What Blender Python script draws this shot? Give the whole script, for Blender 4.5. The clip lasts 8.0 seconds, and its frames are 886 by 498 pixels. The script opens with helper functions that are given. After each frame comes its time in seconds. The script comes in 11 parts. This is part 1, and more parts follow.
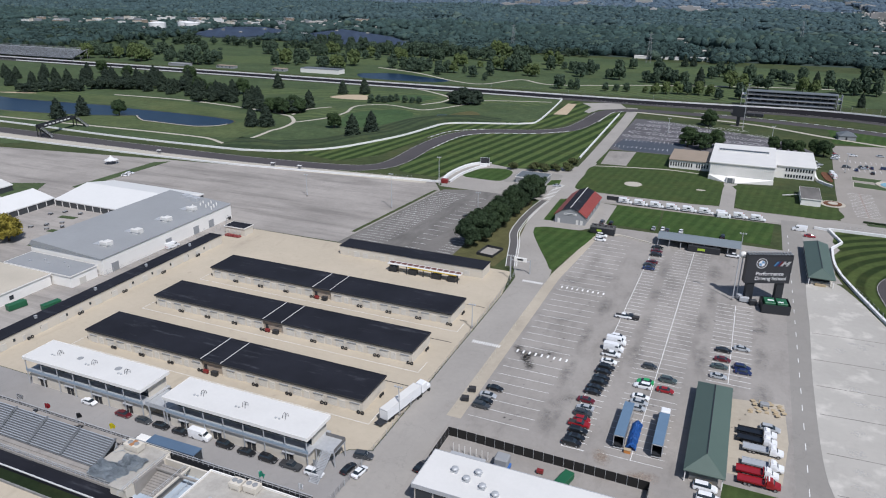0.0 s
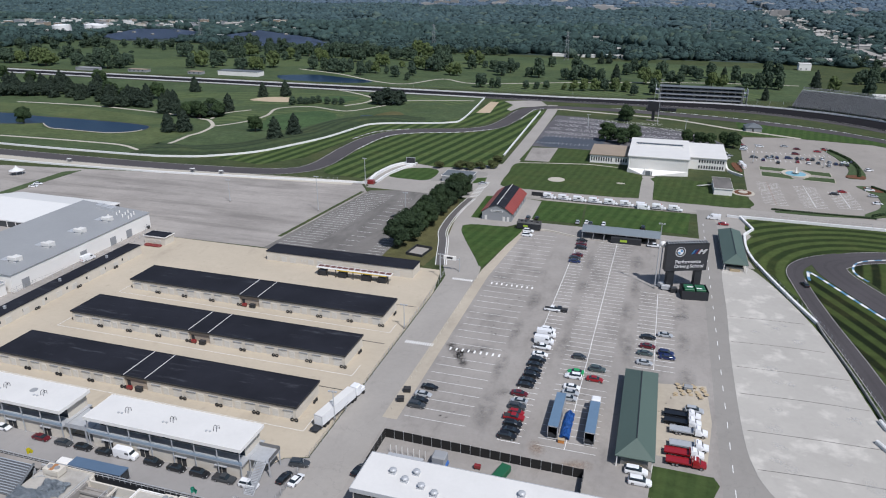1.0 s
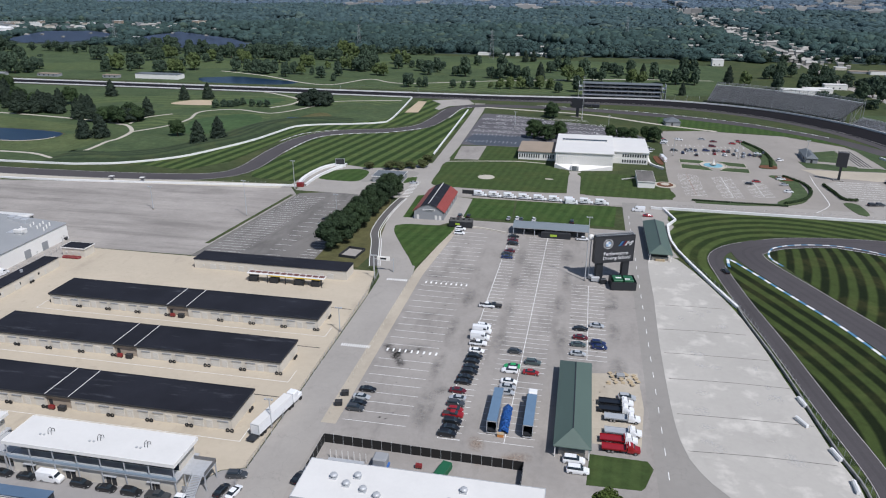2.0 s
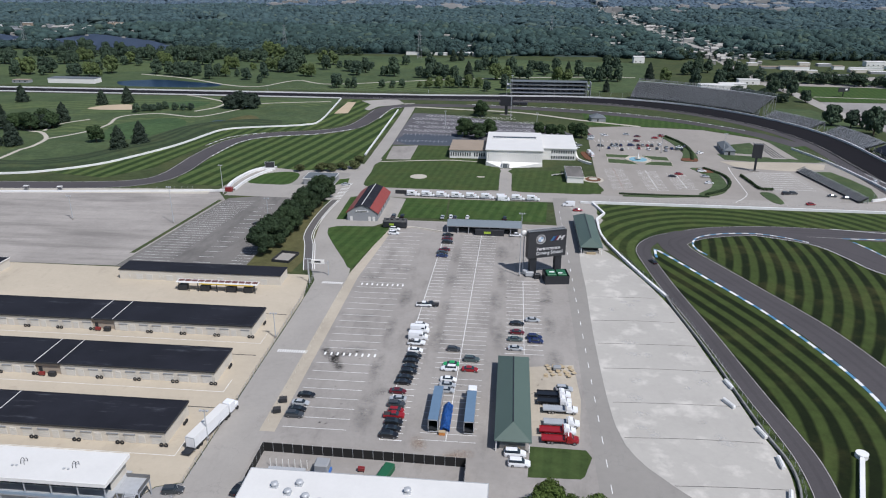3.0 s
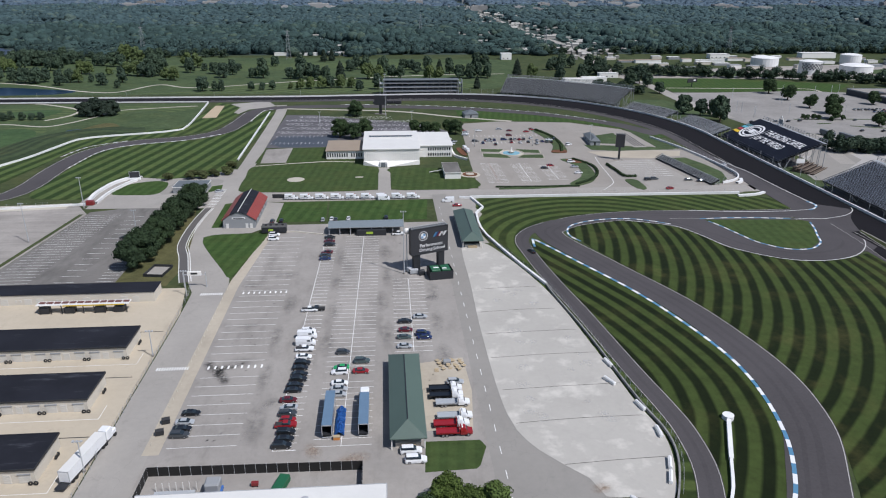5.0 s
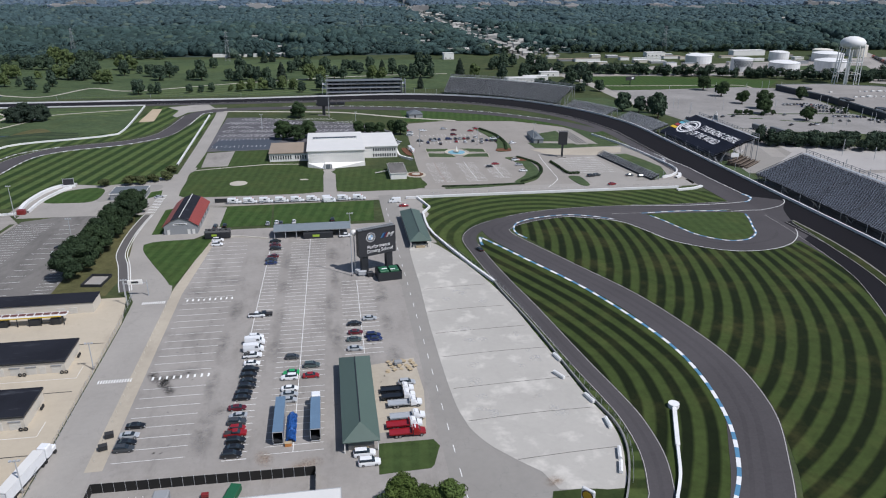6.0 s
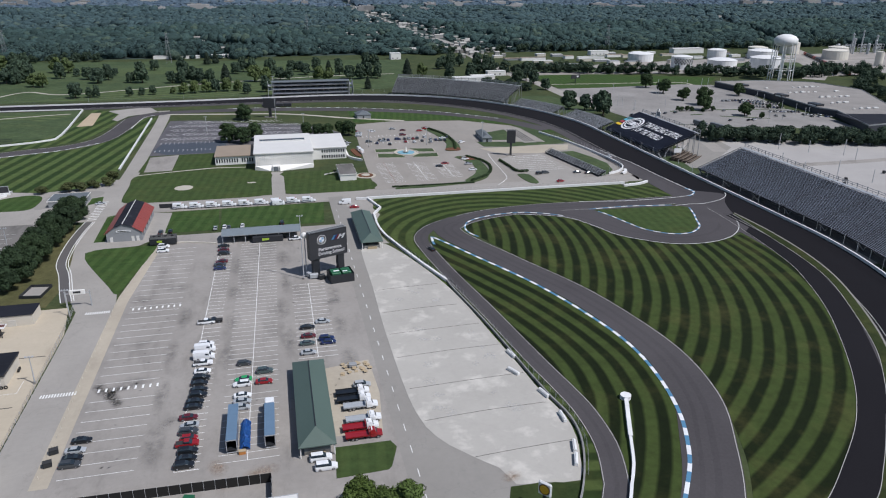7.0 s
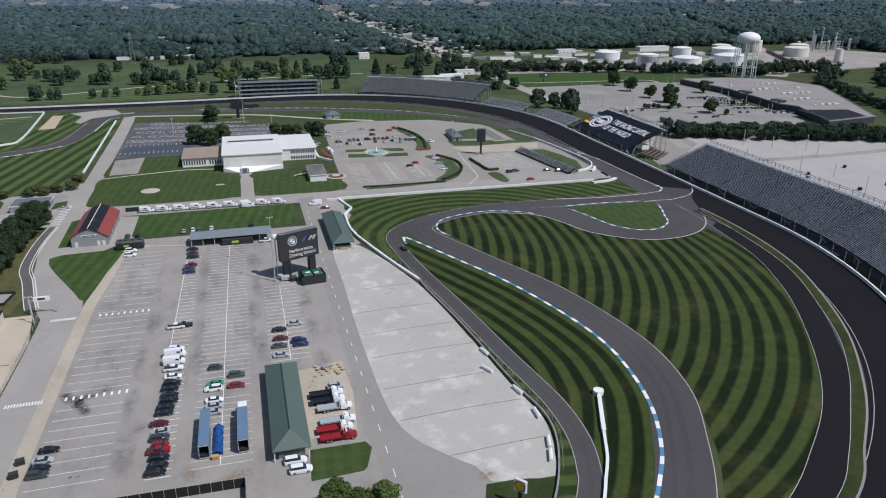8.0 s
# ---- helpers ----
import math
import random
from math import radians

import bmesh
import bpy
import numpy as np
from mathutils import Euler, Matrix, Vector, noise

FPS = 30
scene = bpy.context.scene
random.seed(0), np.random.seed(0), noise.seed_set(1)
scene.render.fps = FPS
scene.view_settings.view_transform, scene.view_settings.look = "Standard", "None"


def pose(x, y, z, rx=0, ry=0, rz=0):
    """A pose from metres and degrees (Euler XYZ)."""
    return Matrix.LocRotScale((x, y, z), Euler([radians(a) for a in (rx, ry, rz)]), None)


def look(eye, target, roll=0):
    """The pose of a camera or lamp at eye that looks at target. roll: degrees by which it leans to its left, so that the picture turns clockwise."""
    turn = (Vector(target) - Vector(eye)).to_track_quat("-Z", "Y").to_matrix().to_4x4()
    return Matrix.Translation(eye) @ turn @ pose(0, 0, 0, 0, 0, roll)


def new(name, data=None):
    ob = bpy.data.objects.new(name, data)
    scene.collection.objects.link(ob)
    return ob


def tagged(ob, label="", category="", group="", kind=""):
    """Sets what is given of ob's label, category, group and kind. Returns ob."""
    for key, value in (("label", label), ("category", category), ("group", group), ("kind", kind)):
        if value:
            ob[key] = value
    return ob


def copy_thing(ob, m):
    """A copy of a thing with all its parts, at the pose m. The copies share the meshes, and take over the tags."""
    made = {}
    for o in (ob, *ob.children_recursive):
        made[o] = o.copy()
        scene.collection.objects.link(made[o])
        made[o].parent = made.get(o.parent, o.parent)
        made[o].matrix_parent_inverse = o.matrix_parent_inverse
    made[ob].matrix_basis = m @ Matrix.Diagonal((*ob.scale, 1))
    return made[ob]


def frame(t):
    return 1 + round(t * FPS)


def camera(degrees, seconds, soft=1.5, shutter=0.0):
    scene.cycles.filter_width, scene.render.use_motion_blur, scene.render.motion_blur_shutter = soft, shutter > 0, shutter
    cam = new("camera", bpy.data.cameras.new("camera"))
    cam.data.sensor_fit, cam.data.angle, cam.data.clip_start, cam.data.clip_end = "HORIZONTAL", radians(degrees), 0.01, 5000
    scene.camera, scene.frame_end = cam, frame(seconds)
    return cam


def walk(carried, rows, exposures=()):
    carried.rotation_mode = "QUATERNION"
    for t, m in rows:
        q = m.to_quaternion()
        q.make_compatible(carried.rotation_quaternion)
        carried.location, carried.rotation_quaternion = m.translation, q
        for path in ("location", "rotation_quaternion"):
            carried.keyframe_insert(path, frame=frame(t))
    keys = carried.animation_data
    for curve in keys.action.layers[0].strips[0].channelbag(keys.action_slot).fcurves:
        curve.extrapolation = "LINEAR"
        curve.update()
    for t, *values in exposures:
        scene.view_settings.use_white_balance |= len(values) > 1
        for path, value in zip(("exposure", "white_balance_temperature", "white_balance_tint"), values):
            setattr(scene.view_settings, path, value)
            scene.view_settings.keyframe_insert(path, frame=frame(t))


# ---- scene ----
# the camera hovers in one place and pans to its right
cam = camera(64.3, 8.0, soft=1.1)
EYE = (0, 0, 110)
TURNS = [
    (0, 23.100, -21.354, 0.277),
    (0.5, 19.825, -21.339, 0.256),
    (1, 16.931, -21.333, 0.232),
    (1.5, 14.031, -21.338, 0.241),
    (3, 5.451, -21.336, 0.238),
    (3.5, 2.749, -21.340, 0.285),
    (4, 0.111, -21.346, 0.258),
    (4.5, -2.348, -21.360, 0.262),
    (6, -9.241, -21.340, 0.315),
    (6.5, -11.417, -21.328, 0.335),
    (7, -13.426, -21.326, 0.344),
    (7.5, -15.126, -21.344, 0.334),
    (8, -15.872, -21.367, 0.285),
]


def aim(yaw, pitch, roll):
    a, b = radians(yaw), radians(pitch)
    ahead = Vector((-math.sin(a) * math.cos(b), math.cos(a) * math.cos(b), math.sin(b)))
    return look(EYE, Vector(EYE) + ahead * 10, roll)


walk(cam, [(t, aim(yaw, pitch, roll)) for t, yaw, pitch, roll in TURNS], [(0, 0.07, 6150, 12.5), (3.5, 0.13, 6150, 12.5), (6, 0.04, 6150, 12.5), (8, -0.03, 6150, 12.5)])

# daylight: a high sun behind the camera's right shoulder, clear sky
world = bpy.data.worlds.new("world")
scene.world = world
world.use_nodes = True
sky = world.node_tree.nodes.new("ShaderNodeTexSky")
sky.sky_type, sky.sun_disc = "NISHITA", False
SUN_WAY = Vector((0.74, -0.67, 1.43)).normalized()
sky.sun_elevation = math.asin(SUN_WAY.z)
sky.sun_rotation = math.atan2(SUN_WAY.x, SUN_WAY.y)
background = world.node_tree.nodes["Background"]
background.inputs["Strength"].default_value = 0.078
world.node_tree.links.new(sky.outputs[0], background.inputs["Color"])
sun = new("sun", bpy.data.lights.new("sun", "SUN"))
sun.data.energy, sun.data.angle, sun.data.color = 4.0, radians(0.5), (1.0, 0.97, 0.93)
sun.matrix_world = look(SUN_WAY * 400, (0, 0, 0))


# ---- building helpers ----
def part(name, bm, material, parent=None, label="", smooth=False):
    me = bpy.data.meshes.new(name)
    bm.normal_update()
    bm.to_mesh(me)
    bm.free()
    me.materials.append(material)
    if smooth:
        me.polygons.foreach_set("use_smooth", [True] * len(me.polygons))
    ob = new(name, me)
    ob.parent = parent
    if label:
        tagged(ob, label)
    return ob


def piece(name, me, parent, place=(0, 0, 0), rz=0.0, scale=(1, 1, 1)):
    """One more object on a mesh that is shared."""
    ob = new(name, me)
    ob.parent = parent
    ob.matrix_basis = Matrix.LocRotScale(place, Euler((0, 0, radians(rz))), scale)
    return ob


def thing(name, label, category, place=(0, 0, 0), rz=0.0, group="", kind=""):
    ob = new(name)
    ob.empty_display_size = 0.5
    ob.matrix_basis = pose(*place, 0, 0, rz)
    return tagged(ob, label, category, group, kind)


def surface(name, bm, material, label, category):
    return tagged(part(name, bm, material), label, category, kind="structure")


def mesh_of(name, bm, *materials):
    me = bpy.data.meshes.new(name)
    bm.normal_update()
    bm.to_mesh(me)
    bm.free()
    for m in materials:
        me.materials.append(m)
    return me


def box(bm, x0, x1, y0, y1, z0, z1, bevel=0.0):
    vs = [bm.verts.new((x, y, z)) for z in (z0, z1) for x, y in ((x0, y0), (x1, y0), (x1, y1), (x0, y1))]
    fs = [bm.faces.new([vs[i] for i in q]) for q in ((3, 2, 1, 0), (4, 5, 6, 7), (0, 1, 5, 4), (1, 2, 6, 5), (2, 3, 7, 6), (3, 0, 4, 7))]
    if bevel:
        bmesh.ops.bevel(bm, geom=list({e for f in fs for e in f.edges}), offset=bevel, segments=1, affect="EDGES")
    return bm


def boxes(*rows, bevel=0.0):
    bm = bmesh.new()
    for r in rows:
        box(bm, *r, bevel=bevel)
    return bm


def prism(bm, pts, z0, z1):
    """A slab with the outline pts."""
    low = [bm.verts.new((x, y, z0)) for x, y in pts]
    top = [bm.verts.new((x, y, z1)) for x, y in pts]
    area = sum(a[0] * b[1] - b[0] * a[1] for a, b in zip(pts, pts[1:] + pts[:1]))
    if area < 0:
        low.reverse(), top.reverse()
    bm.faces.new(top)
    for i in range(len(pts)):
        j = (i + 1) % len(pts)
        bm.faces.new((low[i], low[j], top[j], top[i]))
    return bm


def solid(pts, z0, z1):
    bm = bmesh.new()
    prism(bm, [tuple(p) for p in pts], z0, z1)
    bm.normal_update()
    bmesh.ops.triangulate(bm, faces=[f for f in bm.faces if len(f.verts) > 4], ngon_method="EAR_CLIP")
    return bm


def tube(bm, p0, p1, r0, n=8, r1=None):
    p0, p1 = Vector(p0), Vector(p1)
    r1 = r0 if r1 is None else r1
    turn = (p1 - p0).to_track_quat("Z", "Y")
    rings = []
    for p, r in ((p0, r0), (p1, r1)):
        rings.append([bm.verts.new(p + turn @ Vector((r * math.cos(6.28319 * i / n), r * math.sin(6.28319 * i / n), 0))) for i in range(n)])
    for i in range(n):
        j = (i + 1) % n
        bm.faces.new((rings[0][i], rings[0][j], rings[1][j], rings[1][i]))
    bm.faces.new(rings[0][::-1]), bm.faces.new(rings[1])
    return bm


def lathe(bm, profile, n=24, at=(0, 0)):
    rings = [[bm.verts.new((at[0] + r * math.cos(6.28319 * i / n), at[1] + r * math.sin(6.28319 * i / n), z)) for i in range(n)] for r, z in profile]
    for a, b in zip(rings, rings[1:]):
        for i in range(n):
            j = (i + 1) % n
            bm.faces.new((a[i], a[j], b[j], b[i]))
    bm.faces.new(rings[0][::-1]), bm.faces.new(rings[-1])
    return bm


def curve(pts, step=4.0, closed=False):
    """A smooth line through a few control points."""
    p = [Vector(q) for q in pts]
    n = len(p)
    out = []
    for i in range(n if closed else n - 1):
        a, b, c, d = (p[(i + k) % n] if closed else p[min(max(i + k, 0), n - 1)] for k in (-1, 0, 1, 2))
        m = max(2, int((c - b).length / step))
        for k in range(m):
            t = k / m
            out.append(0.5 * (2 * b + (c - a) * t + (2 * a - 5 * b + 4 * c - d) * t * t + (3 * b - a - 3 * c + d) * t ** 3))
    return out if closed else out + [p[-1]]


def sides(line, left, right, closed=False):
    """The two lines that run beside a line at those distances (left is positive)."""
    a, b, n = [], [], len(line)
    for i, p in enumerate(line):
        q0 = line[i - 1] if i or closed else line[0]
        q1 = line[(i + 1) % n] if i < n - 1 or closed else line[-1]
        w = (q1 - q0).to_2d().normalized()
        nrm = Vector((-w.y, w.x))
        a.append(p.to_2d() + nrm * (left[i] if type(left) is list else left))
        b.append(p.to_2d() + nrm * (right[i] if type(right) is list else right))
    return a, b


def ribbon(bm, line, left, right, z0, z1, bank=0.0, closed=False):
    """A slab that follows a line. bank lifts its right side."""
    a, b = sides(line, left, right, closed)
    rows = [[bm.verts.new((*p, z)) for p, z in ((l, z0), (l, z1), (r, z1 + bank), (r, z0 + bank * 0.0))] for l, r in zip(a, b)]
    n = len(rows)
    for i in range(n if closed else n - 1):
        p, q = rows[i], rows[(i + 1) % n]
        for k in range(3):
            bm.faces.new((p[k + 1], p[k], q[k], q[k + 1]))
    return bm


def strip(line, left, right, z0, z1, bank=0.0, closed=False):
    return ribbon(bmesh.new(), line, left, right, z0, z1, bank, closed)


def arc(cx, cy, r, a0, a1, n=24):
    return [Vector((cx + r * math.cos(radians(a0 + (a1 - a0) * i / n)), cy + r * math.sin(radians(a0 + (a1 - a0) * i / n)))) for i in range(n + 1)]


def shed_roof(bm, x0, x1, y0, y1, z, rise, hip=0.0, thick=0.25):
    """A ridged roof along y; hip is how far the ridge ends stand in from the gables."""
    xm = (x0 + x1) / 2
    e = [bm.verts.new(v) for v in ((x0, y0, z), (x1, y0, z), (x1, y1, z), (x0, y1, z))]
    d = [bm.verts.new((v.co.x, v.co.y, z - thick)) for v in e]
    r0, r1 = bm.verts.new((xm, y0 + hip, z + rise)), bm.verts.new((xm, y1 - hip, z + rise))
    for f in ((e[0], e[1], r0), (e[1], e[2], r1, r0), (e[2], e[3], r1), (e[3], e[0], r0, r1), d[::-1],
              (d[0], d[1], e[1], e[0]), (d[1], d[2], e[2], e[1]), (d[2], d[3], e[3], e[2]), (d[3], d[0], e[0], e[3])):
        bm.faces.new(f)
    return bm


# ---- materials ----
def shader(name):
    m = bpy.data.materials.new(name)
    m.use_nodes = True
    t = m.node_tree
    return m, t, t.nodes["Principled BSDF"]


def put(t, kind, **values):
    n = t.nodes.new(kind)
    for k, v in values.items():
        n.inputs[k].default_value = v
    return n


def where(t):
    return put(t, "ShaderNodeNewGeometry").outputs["Position"]


def grain(t, at, scale, detail=3.0, rough=0.6):
    n = put(t, "ShaderNodeTexNoise", Scale=scale, Detail=detail, Roughness=rough)
    t.links.new(at, n.inputs["Vector"])
    return n.outputs["Fac"]


def ramp(t, fac, lo, hi, c0, c1):
    n = put(t, "ShaderNodeValToRGB")
    n.color_ramp.elements[0].position, n.color_ramp.elements[0].color = lo, (*c0, 1)
    n.color_ramp.elements[1].position, n.color_ramp.elements[1].color = hi, (*c1, 1)
    t.links.new(fac, n.inputs["Fac"])
    return n.outputs["Color"]


def blend(t, fac, a, b, how="MIX"):
    n = t.nodes.new("ShaderNodeMix")
    n.data_type, n.blend_type = "RGBA", how
    for value, i in ((fac, 0), (a, 6), (b, 7)):
        if isinstance(value, (int, float)):
            n.inputs[i].default_value = value
        elif isinstance(value, tuple):
            n.inputs[i].default_value = (*value, 1)
        else:
            t.links.new(value, n.inputs[i])
    return n.outputs[2]


def relief(t, p, fac, strength, distance=0.05):
    b = put(t, "ShaderNodeBump", Strength=strength, Distance=distance)
    t.links.new(fac, b.inputs["Height"])
    t.links.new(b.outputs["Normal"], p.inputs["Normal"])


def scaled(c, k):
    return tuple(min(1.0, v * k) for v in c)


def stuff(name, c, rough=0.85, metal=0.0, big=0.05, fine=1.5, vary=0.15, bump=0.15, coat=0.0):
    """A weathered surface: broad stains and fine grain at real size."""
    m, t, p = shader(name)
    at = where(t)
    broad = ramp(t, grain(t, at, big, 4), 0.3, 0.7, scaled(c, 1 - vary), scaled(c, 1 + vary))
    fac = grain(t, at, fine, 5, 0.7)
    col = blend(t, 0.5, broad, ramp(t, fac, 0.25, 0.75, scaled(c, 1 - vary * 0.8), scaled(c, 1 + vary * 0.8)))
    t.links.new(col, p.inputs["Base Color"])
    p.inputs["Roughness"].default_value, p.inputs["Metallic"].default_value = rough, metal
    p.inputs["Coat Weight"].default_value = coat
    if rough > 0.7:
        p.inputs["Specular IOR Level"].default_value = 0.2
    if bump:
        relief(t, p, fac, bump)
    return m


def plain(name, c, rough=0.5, metal=0.0, coat=0.0, vary=0.08):
    """Paint, metal or plastic with a little dirt on it, by its own coordinates."""
    m, t, p = shader(name)
    at = put(t, "ShaderNodeTexCoord").outputs["Object"]
    t.links.new(ramp(t, grain(t, at, 1.3, 4), 0.3, 0.75, scaled(c, 1 - vary), scaled(c, 1 + vary)), p.inputs["Base Color"])
    p.inputs["Roughness"].default_value, p.inputs["Metallic"].default_value = rough, metal
    p.inputs["Coat Weight"].default_value = coat
    return m


def paving(name, c, crack=(0.1, 0.1, 0.1), joint=6.0, stain=0.35, vary=0.12, seam=0.18, pale=0.0, way=(1.0, 0.35, 1.0), from_=0.58):
    """Concrete or old asphalt with patches, oily stains and hairline cracks."""
    m, t, p = shader(name)
    at = where(t)
    col = ramp(t, grain(t, at, 0.03, 5, 0.65), 0.32, 0.68, scaled(c, 1 - vary), scaled(c, 1 + vary))
    col = blend(t, 0.4, col, ramp(t, grain(t, at, 0.6, 6, 0.75), 0.25, 0.8, scaled(c, 1 - vary), scaled(c, 1 + vary)))
    dark = put(t, "ShaderNodeMapRange")
    dark.inputs[1].default_value, dark.inputs[2].default_value, dark.inputs[4].default_value = from_, from_ + 0.2, stain
    stretch = put(t, "ShaderNodeMapping", Scale=way)
    t.links.new(at, stretch.inputs["Vector"])
    t.links.new(grain(t, stretch.outputs["Vector"], 0.09, 6, 0.7), dark.inputs[0])
    col = blend(t, dark.outputs[0], col, scaled(c, 0.45))
    if pale:
        spot = put(t, "ShaderNodeMapRange")
        spot.inputs[1].default_value, spot.inputs[2].default_value, spot.inputs[4].default_value = 0.53, 0.66, pale
        t.links.new(grain(t, at, 0.11, 7, 0.62), spot.inputs[0])
        col = blend(t, spot.outputs[0], col, scaled(c, 1.6))
    soil = put(t, "ShaderNodeMapRange")
    soil.inputs[1].default_value, soil.inputs[2].default_value, soil.inputs[4].default_value = 0.62, 0.74, stain
    t.links.new(grain(t, at, 0.28, 5, 0.6), soil.inputs[0])
    col = blend(t, soil.outputs[0], col, scaled(c, 0.62))
    cell = put(t, "ShaderNodeTexVoronoi", Scale=1 / joint)
    cell.feature = "DISTANCE_TO_EDGE"
    warp = put(t, "ShaderNodeVectorMath")
    warp.operation = "ADD"
    jig = put(t, "ShaderNodeTexNoise", Scale=0.25, Detail=4.0)
    t.links.new(at, jig.inputs["Vector"]), t.links.new(at, warp.inputs[0])
    more = put(t, "ShaderNodeVectorMath")
    more.operation, more.inputs[3].default_value = "SCALE", 6.0
    t.links.new(jig.outputs["Color"], more.inputs[0]), t.links.new(more.outputs[0], warp.inputs[1])
    t.links.new(warp.outputs[0], cell.inputs["Vector"])
    line = put(t, "ShaderNodeMapRange")
    line.inputs[1].default_value, line.inputs[2].default_value, line.inputs[3].default_value, line.inputs[4].default_value = 0.0, 0.008, seam, 0.0
    t.links.new(cell.outputs["Distance"], line.inputs[0])
    col = blend(t, line.outputs[0], col, crack)
    t.links.new(col, p.inputs["Base Color"])
    p.inputs["Roughness"].default_value = 0.9
    p.inputs["Specular IOR Level"].default_value = 0.25
    relief(t, p, grain(t, at, 3.0, 4), 0.1)
    return m


def grass(name, dark, light, mode="", turn=0.0, centre=(0, 0), width=5.0, shift=0.0, dry=0.25):
    """Mown turf. mode: '' plain, 'line' straight bands, 'ring' bands round a centre, 'uv' bands along the mesh's own u."""
    m, t, p = shader(name)
    at = where(t)
    mid = tuple((a + b) / 2 for a, b in zip(dark, light))
    patch = grain(t, at, 0.035, 5, 0.65)
    fine = grain(t, at, 0.9, 6, 0.75)
    if mode:
        if mode == "uv":
            pos = put(t, "ShaderNodeUVMap").outputs[0]
            sep = put(t, "ShaderNodeSeparateXYZ")
            t.links.new(pos, sep.inputs[0])
            along = sep.outputs[0]
        else:
            place = put(t, "ShaderNodeMapping", Location=(-centre[0], -centre[1], 0))
            t.links.new(at, place.inputs["Vector"])
            if mode == "shift":
                # the same arc, moved again and again along one direction
                spin = put(t, "ShaderNodeMapping", Rotation=(0, 0, radians(-turn)))
                t.links.new(place.outputs[0], spin.inputs["Vector"])
                sep = put(t, "ShaderNodeSeparateXYZ")
                t.links.new(spin.outputs[0], sep.inputs[0])
                sq, less, root, plus = (put(t, "ShaderNodeMath") for _ in range(4))
                sq.operation, less.operation, root.operation, plus.operation = "MULTIPLY", "SUBTRACT", "SQRT", "ADD"
                t.links.new(sep.outputs[1], sq.inputs[0]), t.links.new(sep.outputs[1], sq.inputs[1])
                less.inputs[0].default_value = 164.8 ** 2
                t.links.new(sq.outputs[0], less.inputs[1]), t.links.new(less.outputs[0], root.inputs[0])
                t.links.new(root.outputs[0], plus.inputs[0]), t.links.new(sep.outputs[0], plus.inputs[1])
                along = plus.outputs[0]
            elif mode == "ring":
                flat = put(t, "ShaderNodeVectorMath")
                flat.operation = "LENGTH"
                t.links.new(place.outputs[0], flat.inputs[0])
                along = flat.outputs["Value"]
            else:
                spin = put(t, "ShaderNodeMapping", Rotation=(0, 0, radians(-turn)))
                t.links.new(place.outputs[0], spin.inputs["Vector"])
                sep = put(t, "ShaderNodeSeparateXYZ")
                t.links.new(spin.outputs[0], sep.inputs[0])
                along = sep.outputs[1]
        wob = put(t, "ShaderNodeMath")
        wob.operation, wob.inputs[2].default_value = "MULTIPLY_ADD", shift
        wob.inputs[1].default_value = 0.12 if mode == "uv" else 0.8
        t.links.new(grain(t, at, 0.06, 2), wob.inputs[0])
        add = put(t, "ShaderNodeMath")
        add.operation = "ADD"
        t.links.new(along, add.inputs[0]), t.links.new(wob.outputs[0], add.inputs[1])
        wave = put(t, "ShaderNodeMath")
        wave.operation, wave.inputs[1].default_value = "MULTIPLY", math.pi / width
        t.links.new(add.outputs[0], wave.inputs[0])
        sine = put(t, "ShaderNodeMath")
        sine.operation = "SINE"
        t.links.new(wave.outputs[0], sine.inputs[0])
        sharp = put(t, "ShaderNodeMapRange")
        sharp.inputs[1].default_value, sharp.inputs[2].default_value = -0.42, 0.42
        t.links.new(sine.outputs[0], sharp.inputs[0])
        col = blend(t, sharp.outputs[0], dark, light)
    else:
        col = ramp(t, patch, 0.35, 0.65, dark, light)
    worn = put(t, "ShaderNodeMapRange")
    worn.inputs[1].default_value, worn.inputs[2].default_value, worn.inputs[4].default_value = 0.5, 0.78, dry
    t.links.new(grain(t, at, 0.05, 6, 0.7), worn.inputs[0])
    col = blend(t, worn.outputs[0], col, (0.13, 0.115, 0.04))
    col = blend(t, 0.12 if mode else 0.35, col, ramp(t, fine, 0.3, 0.7, scaled(mid, 0.45), scaled(mid, 1.35)))
    # uneven growth, a few metres across
    thin = put(t, "ShaderNodeMapRange")
    thin.inputs[1].default_value, thin.inputs[2].default_value, thin.inputs[3].default_value, thin.inputs[4].default_value = 0.3, 0.7, 0.72, 1.25
    t.links.new(grain(t, at, 0.22, 6, 0.72), thin.inputs[0])
    grow = put(t, "ShaderNodeVectorMath")
    grow.operation = "SCALE"
    t.links.new(col, grow.inputs[0]), t.links.new(thin.outputs[0], grow.inputs[3])
    col = grow.outputs[0]
    t.links.new(col, p.inputs["Base Color"])
    p.inputs["Roughness"].default_value = 0.95
    p.inputs["Specular IOR Level"].default_value = 0.15
    relief(t, p, fine, 0.5, 0.1)
    return m


